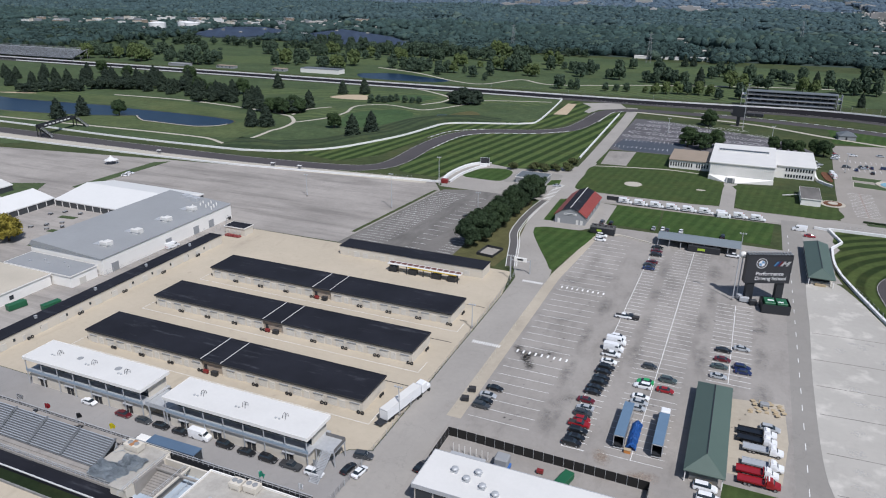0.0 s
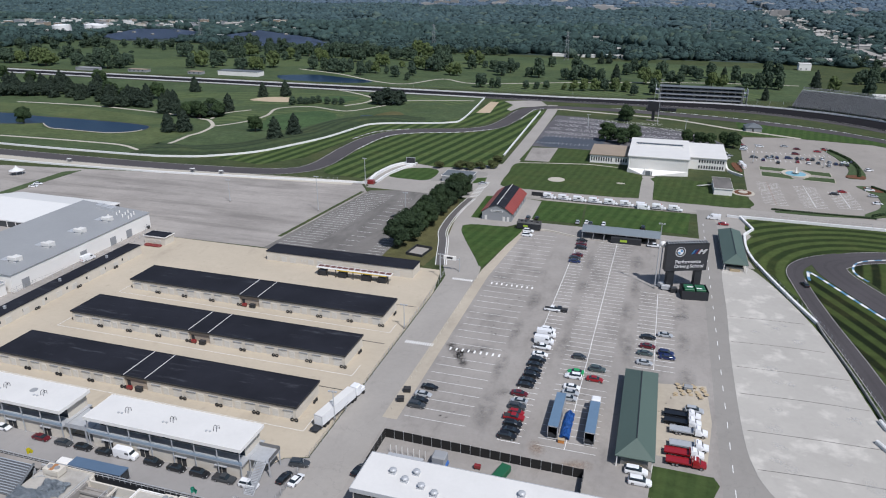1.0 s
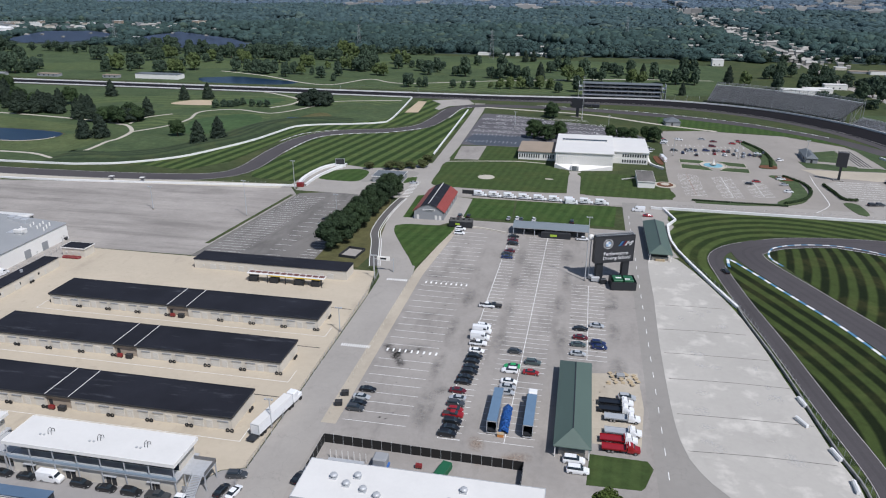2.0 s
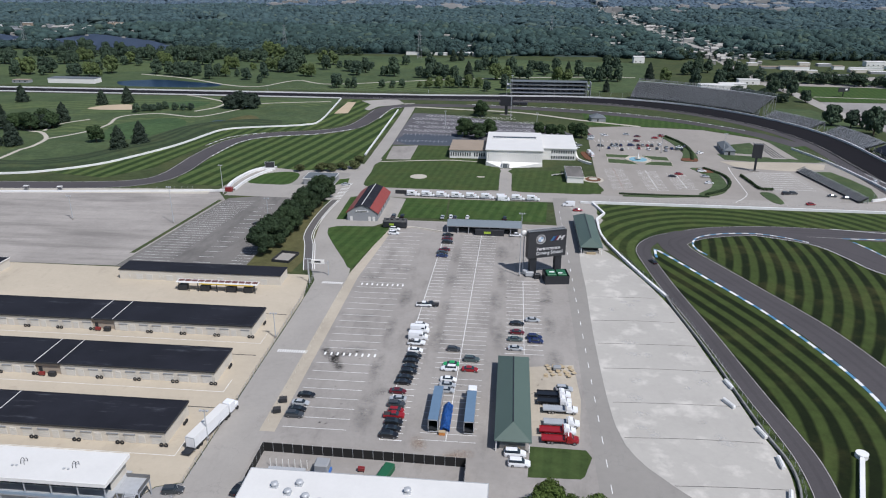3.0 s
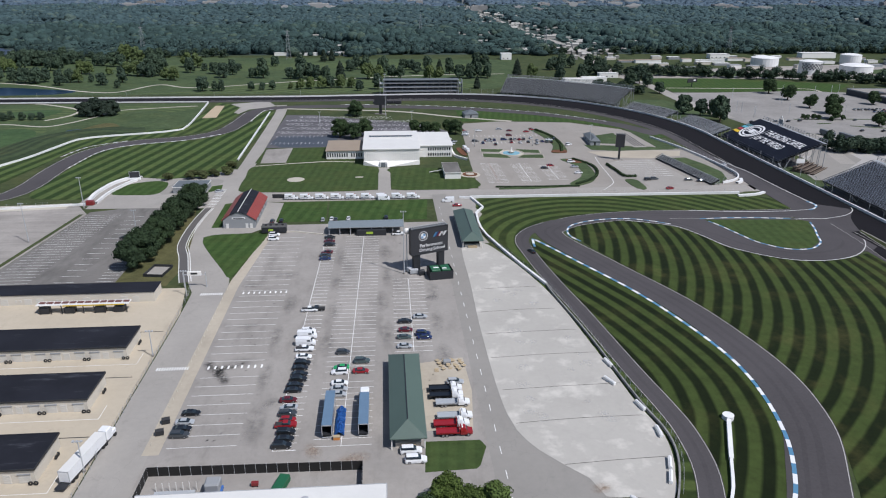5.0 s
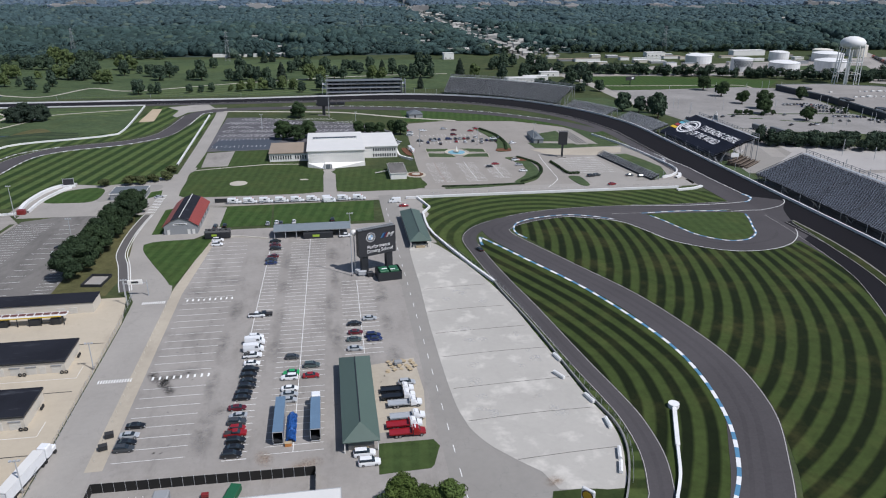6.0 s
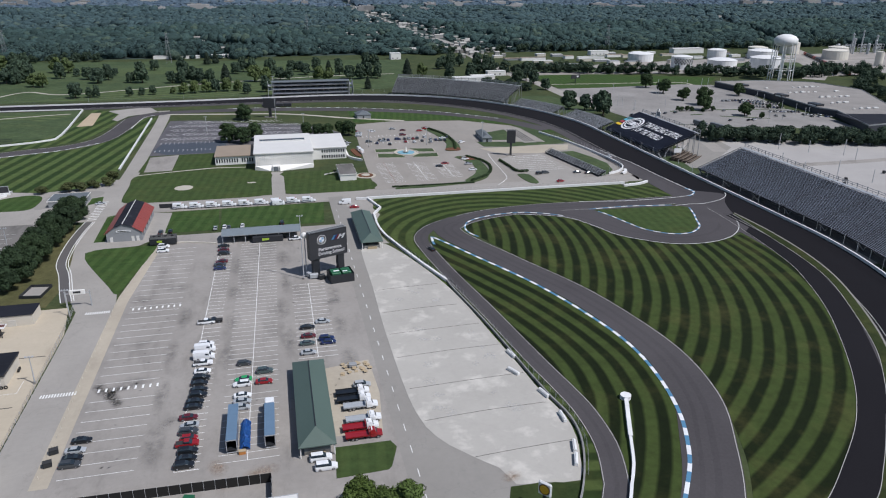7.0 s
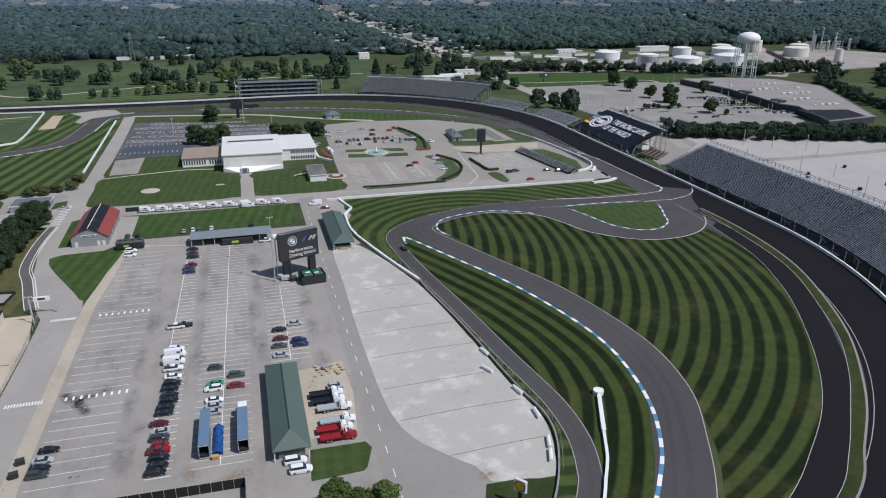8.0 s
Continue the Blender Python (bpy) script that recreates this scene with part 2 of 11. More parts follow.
def foliage(name, c):
    m, t, p = shader(name)
    info = put(t, "ShaderNodeObjectInfo")
    isl = put(t, "ShaderNodeNewGeometry")
    col = ramp(t, isl.outputs["Random Per Island"], 0.0, 1.0, scaled(c, 0.6), scaled(c, 1.45))
    tone = ramp(t, info.outputs["Random"], 0.0, 1.0, scaled(c, 0.75), (c[0] * 1.2, c[1] * 1.15, c[2] * 0.9))
    t.links.new(blend(t, 0.45, col, tone), p.inputs["Base Color"])
    p.inputs["Roughness"].default_value = 0.8
    p.inputs["Specular IOR Level"].default_value = 0.2
    return m


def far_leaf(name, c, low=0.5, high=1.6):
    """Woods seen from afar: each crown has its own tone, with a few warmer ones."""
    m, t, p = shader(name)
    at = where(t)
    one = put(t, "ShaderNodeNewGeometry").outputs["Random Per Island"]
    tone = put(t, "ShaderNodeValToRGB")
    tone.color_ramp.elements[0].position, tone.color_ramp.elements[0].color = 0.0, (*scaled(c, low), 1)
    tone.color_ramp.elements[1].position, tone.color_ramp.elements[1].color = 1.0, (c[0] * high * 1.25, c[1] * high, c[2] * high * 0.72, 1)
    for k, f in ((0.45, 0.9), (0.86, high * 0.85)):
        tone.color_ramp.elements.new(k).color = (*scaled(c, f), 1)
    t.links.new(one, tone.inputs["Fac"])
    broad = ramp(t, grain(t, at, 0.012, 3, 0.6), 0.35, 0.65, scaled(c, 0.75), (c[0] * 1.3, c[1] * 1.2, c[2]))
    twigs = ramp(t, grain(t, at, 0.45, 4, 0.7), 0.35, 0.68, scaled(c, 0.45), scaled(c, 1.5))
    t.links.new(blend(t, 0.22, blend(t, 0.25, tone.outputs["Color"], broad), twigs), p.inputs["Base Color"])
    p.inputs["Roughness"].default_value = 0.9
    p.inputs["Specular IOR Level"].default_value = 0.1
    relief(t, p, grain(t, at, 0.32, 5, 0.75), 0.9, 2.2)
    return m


def glassy(name, c, rough=0.08):
    m, t, p = shader(name)
    p.inputs["Base Color"].default_value = (*c, 1)
    p.inputs["Roughness"].default_value = rough
    p.inputs["Specular IOR Level"].default_value = 0.7
    return m


M_LAND = grass("rough_grass", (0.036, 0.052, 0.021), (0.066, 0.082, 0.035), dry=0.5)
M_GOLF = grass("golf_turf", (0.043, 0.067, 0.031), (0.077, 0.108, 0.050), dry=0.34)
# paler golf turf with the sunlit tone put into its colour
M_SUNNY = grass("sunlit_rough", (0.058, 0.083, 0.035), (0.104, 0.130, 0.056), dry=0.45)
M_BANK = grass("mown_bank", (0.030, 0.046, 0.024), (0.050, 0.071, 0.034), "uv", width=4.2, dry=0.3)
M_FAIRWAY = grass("fairway_turf", (0.056, 0.084, 0.036), (0.088, 0.116, 0.049), "ring", centre=(-300, 380), width=5, dry=0.2)
# litter lifted to a pale blue-green, so haze fills the gaps between crowns
M_LITTER = stuff("hazed_leaf_litter", (0.038, 0.056, 0.050), 0.95, vary=0.3)
DARK, LIGHT = (0.0048, 0.0086, 0.0020), (0.0440, 0.0640, 0.0170)
M_LAWN_N = grass("striped_lawn_north", (0.020, 0.040, 0.011), (0.076, 0.110, 0.035), "line", turn=80, centre=(-179, 365), width=4.4)
M_LAWN_RING = grass("striped_lawn_ring", DARK, LIGHT, "shift", turn=146.25, centre=(5.1, 272.6), width=3.2825, shift=2.83, dry=0.35)
M_LAWN_UV = grass("striped_lawn_wedge", LIGHT, DARK, "uv", width=0.5)
M_LAWN_HAIRPIN = grass("striped_lawn_hairpin", (0.019, 0.033, 0.009), (0.060, 0.086, 0.025), "ring", centre=(95, 282), width=3.4)
# the nap of the turf catches more light towards a low line of sight
for m in (M_LAWN_RING, M_LAWN_UV):
    nap = m.node_tree.nodes["Principled BSDF"].inputs
    nap["Sheen Weight"].default_value, nap["Sheen Roughness"].default_value = 0.035, 0.45
    nap["Sheen Tint"].default_value = (0.5, 0.75, 0.3, 1)
M_LAWN_MUS = grass("museum_lawn", (0.040, 0.064, 0.020), (0.050, 0.077, 0.024), "line", turn=84, width=2.2)
M_LAWN_STRIP = grass("worn_strip_lawn", (0.022, 0.032, 0.010), (0.044, 0.056, 0.018), dry=0.55)
M_TURF = grass("dark_turf", (0.010, 0.018, 0.008), (0.018, 0.030, 0.012), dry=0.2)
M_LAWN_PLAIN = grass("dark_lawn", (0.023, 0.038, 0.012), (0.043, 0.061, 0.019), dry=0.3)
M_LAWN_TRI = grass("wedge_lawn", (0.034, 0.066, 0.017), (0.048, 0.084, 0.023), "line", turn=80, width=2.5)
M_CONC = paving("lot_concrete", (0.288, 0.269, 0.247), joint=9, stain=0.5, vary=0.22, seam=0.12, from_=0.5)
M_CONC_BIG = paving("wide_concrete", (0.31, 0.288, 0.264), joint=24, stain=0.62, vary=0.25, seam=0.08, way=(0.14, 1.2, 1.0), from_=0.47)
M_PAD = paving("pale_concrete_pad", (0.395, 0.378, 0.345), joint=30, stain=0.12, vary=0.12, seam=0.05, pale=0.5)
M_TAN = paving("tan_concrete", (0.44, 0.385, 0.30), joint=14, stain=0.35, vary=0.13, seam=0.10)
M_DIRT = paving("dusty_verge", (0.40, 0.355, 0.285), joint=14, stain=0.35, vary=0.2, seam=0.05)
M_ROAD = paving("grey_road", (0.306, 0.288, 0.263), joint=12, stain=0.35, vary=0.15)
M_PIT = paving("pit_lane_concrete", (0.272, 0.262, 0.252), joint=9, stain=0.35, vary=0.15)
M_DRIVE = paving("drive_concrete", (0.275, 0.254, 0.228), joint=12, stain=0.3, vary=0.16)
M_SERVICE = paving("service_road", (0.255, 0.242, 0.222), joint=14, stain=0.2)
M_OLD = paving("old_asphalt", (0.172, 0.163, 0.152), crack=(0.05, 0.05, 0.05), joint=5, stain=0.6, vary=0.2, from_=0.47)
M_DRY = grass("dry_grass", (0.075, 0.078, 0.032), (0.115, 0.105, 0.050), dry=0.8)
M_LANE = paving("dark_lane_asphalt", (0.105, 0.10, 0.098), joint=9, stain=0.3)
M_SEALED = paving("patched_asphalt", (0.098, 0.094, 0.102), crack=(0.35, 0.35, 0.35), joint=6, stain=0.55, vary=0.35, seam=0.4)
M_SEAL_NEW = paving("sealed_asphalt", (0.06, 0.072, 0.092), joint=20)
M_TRACK = stuff("oval_asphalt", (0.0098, 0.0091, 0.0113), 0.96, big=0.02, fine=1.2, vary=0.22)
M_CIRCUIT = stuff("circuit_asphalt", (0.070, 0.0645, 0.067), 0.85, big=0.025, fine=1.2, vary=0.26)
M_RUBBER = stuff("rubbered_asphalt", (0.064, 0.059, 0.0615), 0.85, big=0.025, fine=1.2, vary=0.3)
M_GRAVEL = paving("pale_gravel", (0.36, 0.345, 0.33), joint=40, stain=0.2, vary=0.1, seam=0.0)
M_PAINT = stuff("white_line_paint", (0.74, 0.74, 0.72), 0.7, fine=2.0, vary=0.12)
M_PAINT_FAINT = stuff("worn_line_paint", (0.66, 0.66, 0.64), 0.8, fine=3.0, vary=0.2)
M_RUST_LINE = stuff("rusty_red_line", (0.26, 0.15, 0.12), 0.9, fine=2.0, vary=0.3)
M_PAINT_TRACK = stuff("dusty_track_line", (0.40, 0.39, 0.37), 0.8, fine=2.0, vary=0.2)
M_KERB_BLUE = stuff("kerb_blue", (0.08, 0.21, 0.34), 0.6, vary=0.15)
M_KERB_WHITE = stuff("kerb_white", (0.70, 0.71, 0.72), 0.6, vary=0.12)
M_TAR = stuff("joint_tar", (0.06, 0.058, 0.055), 0.9)
M_FLOWERS = stuff("red_flower_bed", (0.13, 0.06, 0.035), 0.95, big=0.5, fine=3.0, vary=0.5)
M_SAND = stuff("gravel_sand", (0.42, 0.34, 0.24), 0.95, fine=4)
M_PATH = stuff("path_gravel", (0.42, 0.39, 0.33), 0.95, fine=3)
M_WALL_GREY = stuff("grey_barrier", (0.22, 0.22, 0.215), 0.8, big=0.3, fine=1.0, vary=0.5)
M_WALL_WHITE = stuff("white_barrier", (0.70, 0.70, 0.69), 0.6, big=0.2, fine=2, vary=0.12)
M_WATER, t, p = shader("pond_water")
p.inputs["Base Color"].default_value = (0.007, 0.022, 0.048, 1)
p.inputs["Roughness"].default_value = 0.3
p.inputs["Specular IOR Level"].default_value = 0.09
relief(t, p, grain(t, where(t), 0.8, 3), 0.25, 0.1)
M_STUCCO = stuff("cream_stucco", (0.56, 0.52, 0.45), 0.85, big=0.15, fine=2.5, vary=0.08)
M_WHITE = stuff("white_cladding", (0.75, 0.735, 0.70), 0.6, big=0.1, fine=2, vary=0.07)
M_DOOR = stuff("pale_roller_door", (0.55, 0.53, 0.485), 0.6, vary=0.06)
M_ROOF_WHITE = stuff("white_membrane_roof", (0.62, 0.612, 0.588), 0.6, big=0.12, fine=1, vary=0.07)
M_ROOF_BLACK, t, p = shader("black_membrane_roof")
at = where(t)
tar = ramp(t, grain(t, at, 0.09, 5, 0.65), 0.3, 0.72, (0.0085, 0.009, 0.013), (0.017, 0.018, 0.025))
drawn = put(t, "ShaderNodeMapping", Scale=(0.12, 0.7, 1.0))
t.links.new(at, drawn.inputs["Vector"])
scuff = put(t, "ShaderNodeMapRange")
scuff.inputs[1].default_value, scuff.inputs[2].default_value, scuff.inputs[4].default_value = 0.58, 0.76, 0.75
t.links.new(grain(t, drawn.outputs["Vector"], 0.6, 6, 0.7), scuff.inputs[0])
t.links.new(blend(t, scuff.outputs[0], tar, (0.085, 0.09, 0.105)), p.inputs["Base Color"])
p.inputs["Roughness"].default_value, p.inputs["Specular IOR Level"].default_value = 0.75, 0.25
relief(t, p, grain(t, at, 1.2, 4), 0.1)
M_ROOF_GREY = stuff("grey_membrane_roof", (0.262, 0.272, 0.278), 0.7, big=0.06, fine=1, vary=0.1)
M_ROOF_SLATE = stuff("slate_blue_roof", (0.115, 0.13, 0.14), 0.6, vary=0.1)
M_ROOF_GREEN = stuff("green_metal_roof", (0.074, 0.110, 0.092), 0.5, big=0.1, fine=1, vary=0.08)
M_ROOF_TAN = stuff("gravel_roof", (0.28, 0.23, 0.18), 0.9, big=0.1, fine=3, vary=0.12)
M_ROOF_RED = stuff("red_metal_roof", (0.24, 0.05, 0.04), 0.5, big=0.2, fine=2, vary=0.1)
M_GREY_WALL = stuff("grey_siding", (0.26, 0.27, 0.28), 0.7, vary=0.08)
M_CANVAS = stuff("white_tent_canvas", (0.62, 0.62, 0.605), 0.6, big=0.2, fine=1, vary=0.04)
M_STEEL = plain("galvanised_steel", (0.44, 0.455, 0.47), 0.5, 0.2)
M_BROWN = stuff("brown_stucco", (0.36, 0.30, 0.24), 0.85, vary=0.12)
M_BENCH = stuff("aluminium_bench", (0.33, 0.345, 0.36), 0.5, 0.15, big=0.05, fine=0.8, vary=0.12)
M_BENCH_PALE = stuff("pale_aluminium_bench", (0.43, 0.46, 0.49), 0.55, 0.1, big=0.05, fine=0.8, vary=0.1)
M_AISLE = stuff("dark_aisle", (0.105, 0.115, 0.13), 0.8)
M_FAR_LOT = stuff("worn_far_lot", (0.245, 0.234, 0.222), 0.9, big=0.03, fine=0.4, vary=0.35)
M_TREAD = stuff("dark_tread", (0.035, 0.038, 0.045), 0.8)
M_TREAD_MID = stuff("weathered_tread", (0.25, 0.265, 0.28), 0.7, 0.1, vary=0.15)
M_TREAD_PALE = stuff("aluminium_tread", (0.20, 0.207, 0.215), 0.6, 0.1, vary=0.15)
M_SOLAR = plain("solar_panel", (0.085, 0.118, 0.18), 0.35)
M_BENCH_DARK = stuff("dark_grandstand_bench", (0.235, 0.265, 0.315), 0.55, 0.2, big=0.04, fine=0.6, vary=0.2)
M_DARK = plain("dark_painted_steel", (0.022, 0.024, 0.028), 0.5)
M_BLACK = plain("black_screen_cloth", (0.010, 0.0095, 0.009), 0.8)
# near black for lids and doors, and for insides with shade painted on
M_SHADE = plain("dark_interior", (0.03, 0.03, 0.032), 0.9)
M_SIGN = plain("charcoal_sign_face", (0.030, 0.031, 0.036), 0.45)
M_BLUE_ROOF = stuff("steel_blue_roof", (0.085, 0.135, 0.205), 0.5, big=0.2, fine=1, vary=0.15)
M_GLASS = glassy("window_glass", (0.02, 0.028, 0.035))
M_LETTER = plain("white_lettering", (0.75, 0.75, 0.75), 0.6)
M_TRUNK = stuff("bark", (0.09, 0.07, 0.05), 0.95, fine=5)
M_LEAF = foliage("broadleaf", (0.038, 0.064, 0.028))
# paler, bluer copies of two leaves for distant trees: haze in the colour
M_LEAF_HAZED = foliage("hazed_broadleaf", (0.047, 0.074, 0.050))
M_LEAF_YELLOW_HAZED = foliage("hazed_yellowing_leaf", (0.086, 0.118, 0.046))
M_LEAF_YELLOW = foliage("yellowing_leaf", (0.070, 0.106, 0.030))
M_LEAF_LIME = foliage("lime_leaf", (0.058, 0.088, 0.022))
M_LEAF_OLIVE = foliage("olive_leaf", (0.060, 0.072, 0.031))
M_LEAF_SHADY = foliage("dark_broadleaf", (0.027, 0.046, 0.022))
M_LEAF_GOLD = foliage("golden_leaf", (0.20, 0.17, 0.03))
M_PINE = foliage("conifer", (0.029, 0.044, 0.032))
# bluer, paler and flatter with distance: haze is put into the leaf colour
M_WOODS = [far_leaf("wood_near_hazed", (0.041, 0.070, 0.067), 0.5, 1.75), far_leaf("wood_middle_hazed", (0.053, 0.087, 0.094), 0.6, 1.55), far_leaf("wood_far_hazed", (0.088, 0.128, 0.172), 0.7, 1.35)]
M_TYRE = plain("black_rubber", (0.02, 0.02, 0.02), 0.85)
M_RIM = plain("alloy", (0.4, 0.4, 0.42), 0.35, 0.8)
M_LAMP = plain("clear_lamp", (0.75, 0.75, 0.75), 0.2)
M_TAIL = plain("red_lamp", (0.35, 0.02, 0.02), 0.3)
M_WOOD = stuff("timber", (0.40, 0.32, 0.21), 0.8, vary=0.2)
M_MESH = plain("wire_fence", (0.20, 0.20, 0.20), 0.6, 0.5)
M_GREEN_BIN = plain("green_painted_steel", (0.015, 0.10, 0.045), 0.5)


# ---- ground, roads and tracks ----
bm = bmesh.new()
box(bm, -4800, 4800, -1200, 4900, -2.0, 0.0)
surface("ground", bm, M_LAND, "open rough grassland round the circuit", "ground")


def slab(name, pts, top, material, label, category="pavement"):
    return surface(name, solid(pts, -0.3, top), material, label, category)


slab("golf_ground", [(-1500, 372), (-330, 372), (-262, 392), (-222, 470), (-205, 520), (-152, 548), (-158, 655), (-1500, 655)], 0.02, M_GOLF, "golf course turf inside the oval", "grass")
slab("golf_ground_outer", [(-1500, 705), (-20, 705), (130, 730), (180, 980), (-290, 1035), (-1500, 1050)], 0.02, M_GOLF, "golf course turf beyond the back straight", "grass")

slab("ground_woods", [(-4700, 1052), (4700, 1052), (4700, 4800), (-4700, 4800)], 0.01, M_LITTER, "leaf litter under the far woods with haze in its colour", "ground")
slab("grass_fairway", curve([(-330, 492), (-290, 500), (-250, 528), (-262, 552), (-300, 545), (-332, 520)], 6, closed=True), 0.04, M_FAIRWAY, "pale mown fairway on the golf course", "lawn")
slab("grass_fairway_west", curve([(-700, 480), (-560, 472), (-470, 470), (-440, 482), (-480, 498), (-600, 500), (-700, 505)], 10, closed=True), 0.04, M_FAIRWAY, "long pale fairway beside the pond", "lawn")
slab("grass_fairway_outer", curve([(-260, 712), (-200, 722), (-150, 760), (-60, 800), (60, 790), (100, 740), (30, 715), (-120, 708)], 10, closed=True), 0.04, M_FAIRWAY, "pale fairway beyond the straight", "lawn")
slab("grass_fairway_far", curve([(-700, 760), (-560, 780), (-430, 830), (-380, 900), (-480, 900), (-640, 840), (-740, 800)], 12, closed=True), 0.04, M_FAIRWAY, "far pale fairway", "lawn")
slab("grass_fairway_mid", curve([(-430, 560), (-380, 540), (-340, 560), (-250, 590), (-180, 610), (-170, 640), (-260, 640), (-350, 630), (-430, 600)], 8, closed=True), 0.04, M_FAIRWAY, "pale fairway inside the straight", "lawn")

slab("grass_fairway_back", curve([(-330, 900), (-200, 880), (-60, 900), (60, 890), (120, 930), (0, 960), (-160, 950), (-300, 940)], 12, closed=True), 0.04, M_FAIRWAY, "long pale fairway before the woods", "lawn")
slab("sand_bunker", curve([(-365, 580), (-357, 599), (-335, 603), (-323, 583), (-341, 577)], 4, closed=True), 0.05, M_SAND, "pale sand bunker on the golf course", "bunker")
slab("sand_bunker_west", curve([(-676, 470), (-650, 474), (-634, 482), (-655, 480)], 4, closed=True), 0.05, M_SAND, "narrow pale sand bunker by the pond", "bunker")

# paved areas
slab("pavement_garages", [(-207, 117), (-82, 117), (-78, 124), (-72.5, 126), (-72.5, 226), (-76, 247), (-207, 247)], 0.05, M_TAN, "pale tan concrete yard round the garages")
slab("pavement_wide_lot", [(-560, 305), (-455, 312), (-327, 331), (-228, 344), (-155, 352), (-146, 338), (-156, 248), (-207, 247.2), (-207.2, 60), (-560, 60)], 0.045, M_CONC_BIG, "wide bare concrete parking field")
slab("pavement_pit_lane", [(-560, 84), (-207, 60), (-207, 116.8), (-82, 116.8), (-77.8, 123.8), (-72.3, 125.8), (-66, 125), (-66, 84), (-560, 84)], 0.047, M_PIT, "grey concrete lane behind the pit building")
slab("pavement_pit_road", [(-560, 71.6), (-560, 83.9), (-66, 83.9), (-66, 71.6)], 0.13, M_TAN, "tan concrete pit road", "road")
slab("pavement_old_lot", [(-155.8, 247.4), (-88, 247.4), (-100, 300), (-103, 345), (-113, 353), (-145.5, 341)], 0.055, M_OLD, "old grey asphalt car park with worn lines")
slab("pavement_main_lot", [(-60, 20), (-60, 246), (-52, 316), (24, 316), (24, 20)], 0.06, M_CONC, "big grey concrete car park with white stalls")
slab("pavement_tan_strip", [(-61.5, 147), (-57.4, 147), (-56.7, 247), (-51.2, 312), (-53.4, 312), (-60.6, 252)], 0.075, M_DIRT, "tan gravel strip along the car park")
slab("road_service", [(23.5, 20), (23.5, 360), (31, 360), (34, 290), (33, 240), (32, 200), (33, 165), (40, 150), (50, 143), (56, 130), (56, 90), (52, 20)], 0.07, M_SERVICE, "worn service road with dashed centre line", "road")
PAD = curve([(32, 287), (43, 284), (57.8, 238), (64.2, 189), (67.0, 160), (69.2, 148), (68.3, 138), (66, 130.5), (62.6, 122.6), (54, 124), (47.6, 124.6), (45.5, 131), (36, 142), (30.5, 158), (29.6, 200), (30.5, 240)], 5, closed=True)
slab("pavement_pad", PAD, 0.085, M_PAD, "pale concrete paddock pad with dark joints")
slab("pavement_gate_corner", [(30.5, 286), (30.5, 356), (47, 356), (44, 336), (46, 326), (43, 318), (42, 296), (44, 286)], 0.055, M_ROAD, "pale concrete corner behind the shelter")
slab("pavement_museum", [(-84, 352), (-84, 372), (-60, 371), (50, 370), (52, 430), (58, 548), (90, 556), (145, 548), (178, 520), (205, 440), (206, 372), (192, 353)], 0.04, M_DRIVE, "pale concrete drives and lot round the museum")
slab("pavement_north_lot", [(-81, 474), (-82, 520), (-81.6, 592), (-60, 591), (-29, 576), (8, 562), (34, 545), (46, 520), (44, 496), (20, 488), (-36, 474)], 0.045, M_SEALED, "patchy dark asphalt overflow lot")
slab("pavement_north_lot_new", [(-80.5, 486), (-77, 510), (-33.3, 508.6), (-37.8, 476), (-70.7, 475.3)], 0.06, M_SEAL_NEW, "freshly sealed black asphalt bay")
slab("pavement_lot_edge", [(-78, 432.6), (-79.6, 469.4), (-62.6, 473), (-62.6, 433.8)], 0.06, M_CONC, "cracked pale concrete bay")


def road(name, pts, width, top, material, label, step=4.0):
    return surface(name, strip(curve(pts, step), width / 2, -width / 2, -0.2, top), material, label, "road")


road("road_east", [(-66, 20), (-66, 150), (-66, 225), (-68, 255), (-76, 285), (-81, 310), (-84, 360)], 12.5, 0.065, M_ROAD, "grey concrete access road beside the garages")
road("road_north", [(-83, 355), (-84.5, 400), (-85, 450), (-88, 600), (-92, 640)], 9, 0.078, M_ROAD, "pale concrete road running to the back straight")
road("road_cross", [(-95, 361), (-20, 361.5), (60, 361), (190, 361), (205, 362)], 13, 0.058, M_ROAD, "pale concrete cross road by the lawns")
road("road_gate", [(-85, 349), (-110, 351), (-150, 352)], 11, 0.062, M_ROAD, "pale concrete gate apron")
road("road_museum_walk", [(-1.6, 366), (-1.6, 418)], 7, 0.066, M_ROAD, "pale walk to the museum door")
slab("pavement_fork", [(-73, 243), (-79, 258), (-83, 276), (-88, 291), (-89.5, 310), (-89.5, 330), (-88, 352), (-62, 352), (-52, 350), (-52, 318), (-62, 306), (-70, 305), (-62, 252), (-62, 243)], 0.068, M_ROAD, "grey concrete where the two roads fork")
LANE = curve([(-78, 252), (-80.5, 261), (-85, 278.5), (-89, 291.5), (-90.6, 310.5), (-90.5, 329), (-89.5, 344)], 2)
surface("road_lane", strip(LANE, 1.7, -1.7, -0.2, 0.09), M_LANE, "narrow dark asphalt lane with white edges", "road")
for o_ in (1.75, -1.75, -2.6):
    surface("trim_lane_edge", strip(LANE, o_ + 0.15, o_ - 0.15, 0.0, 0.12), M_PAINT_FAINT, "white painted lane edge", "road marking")

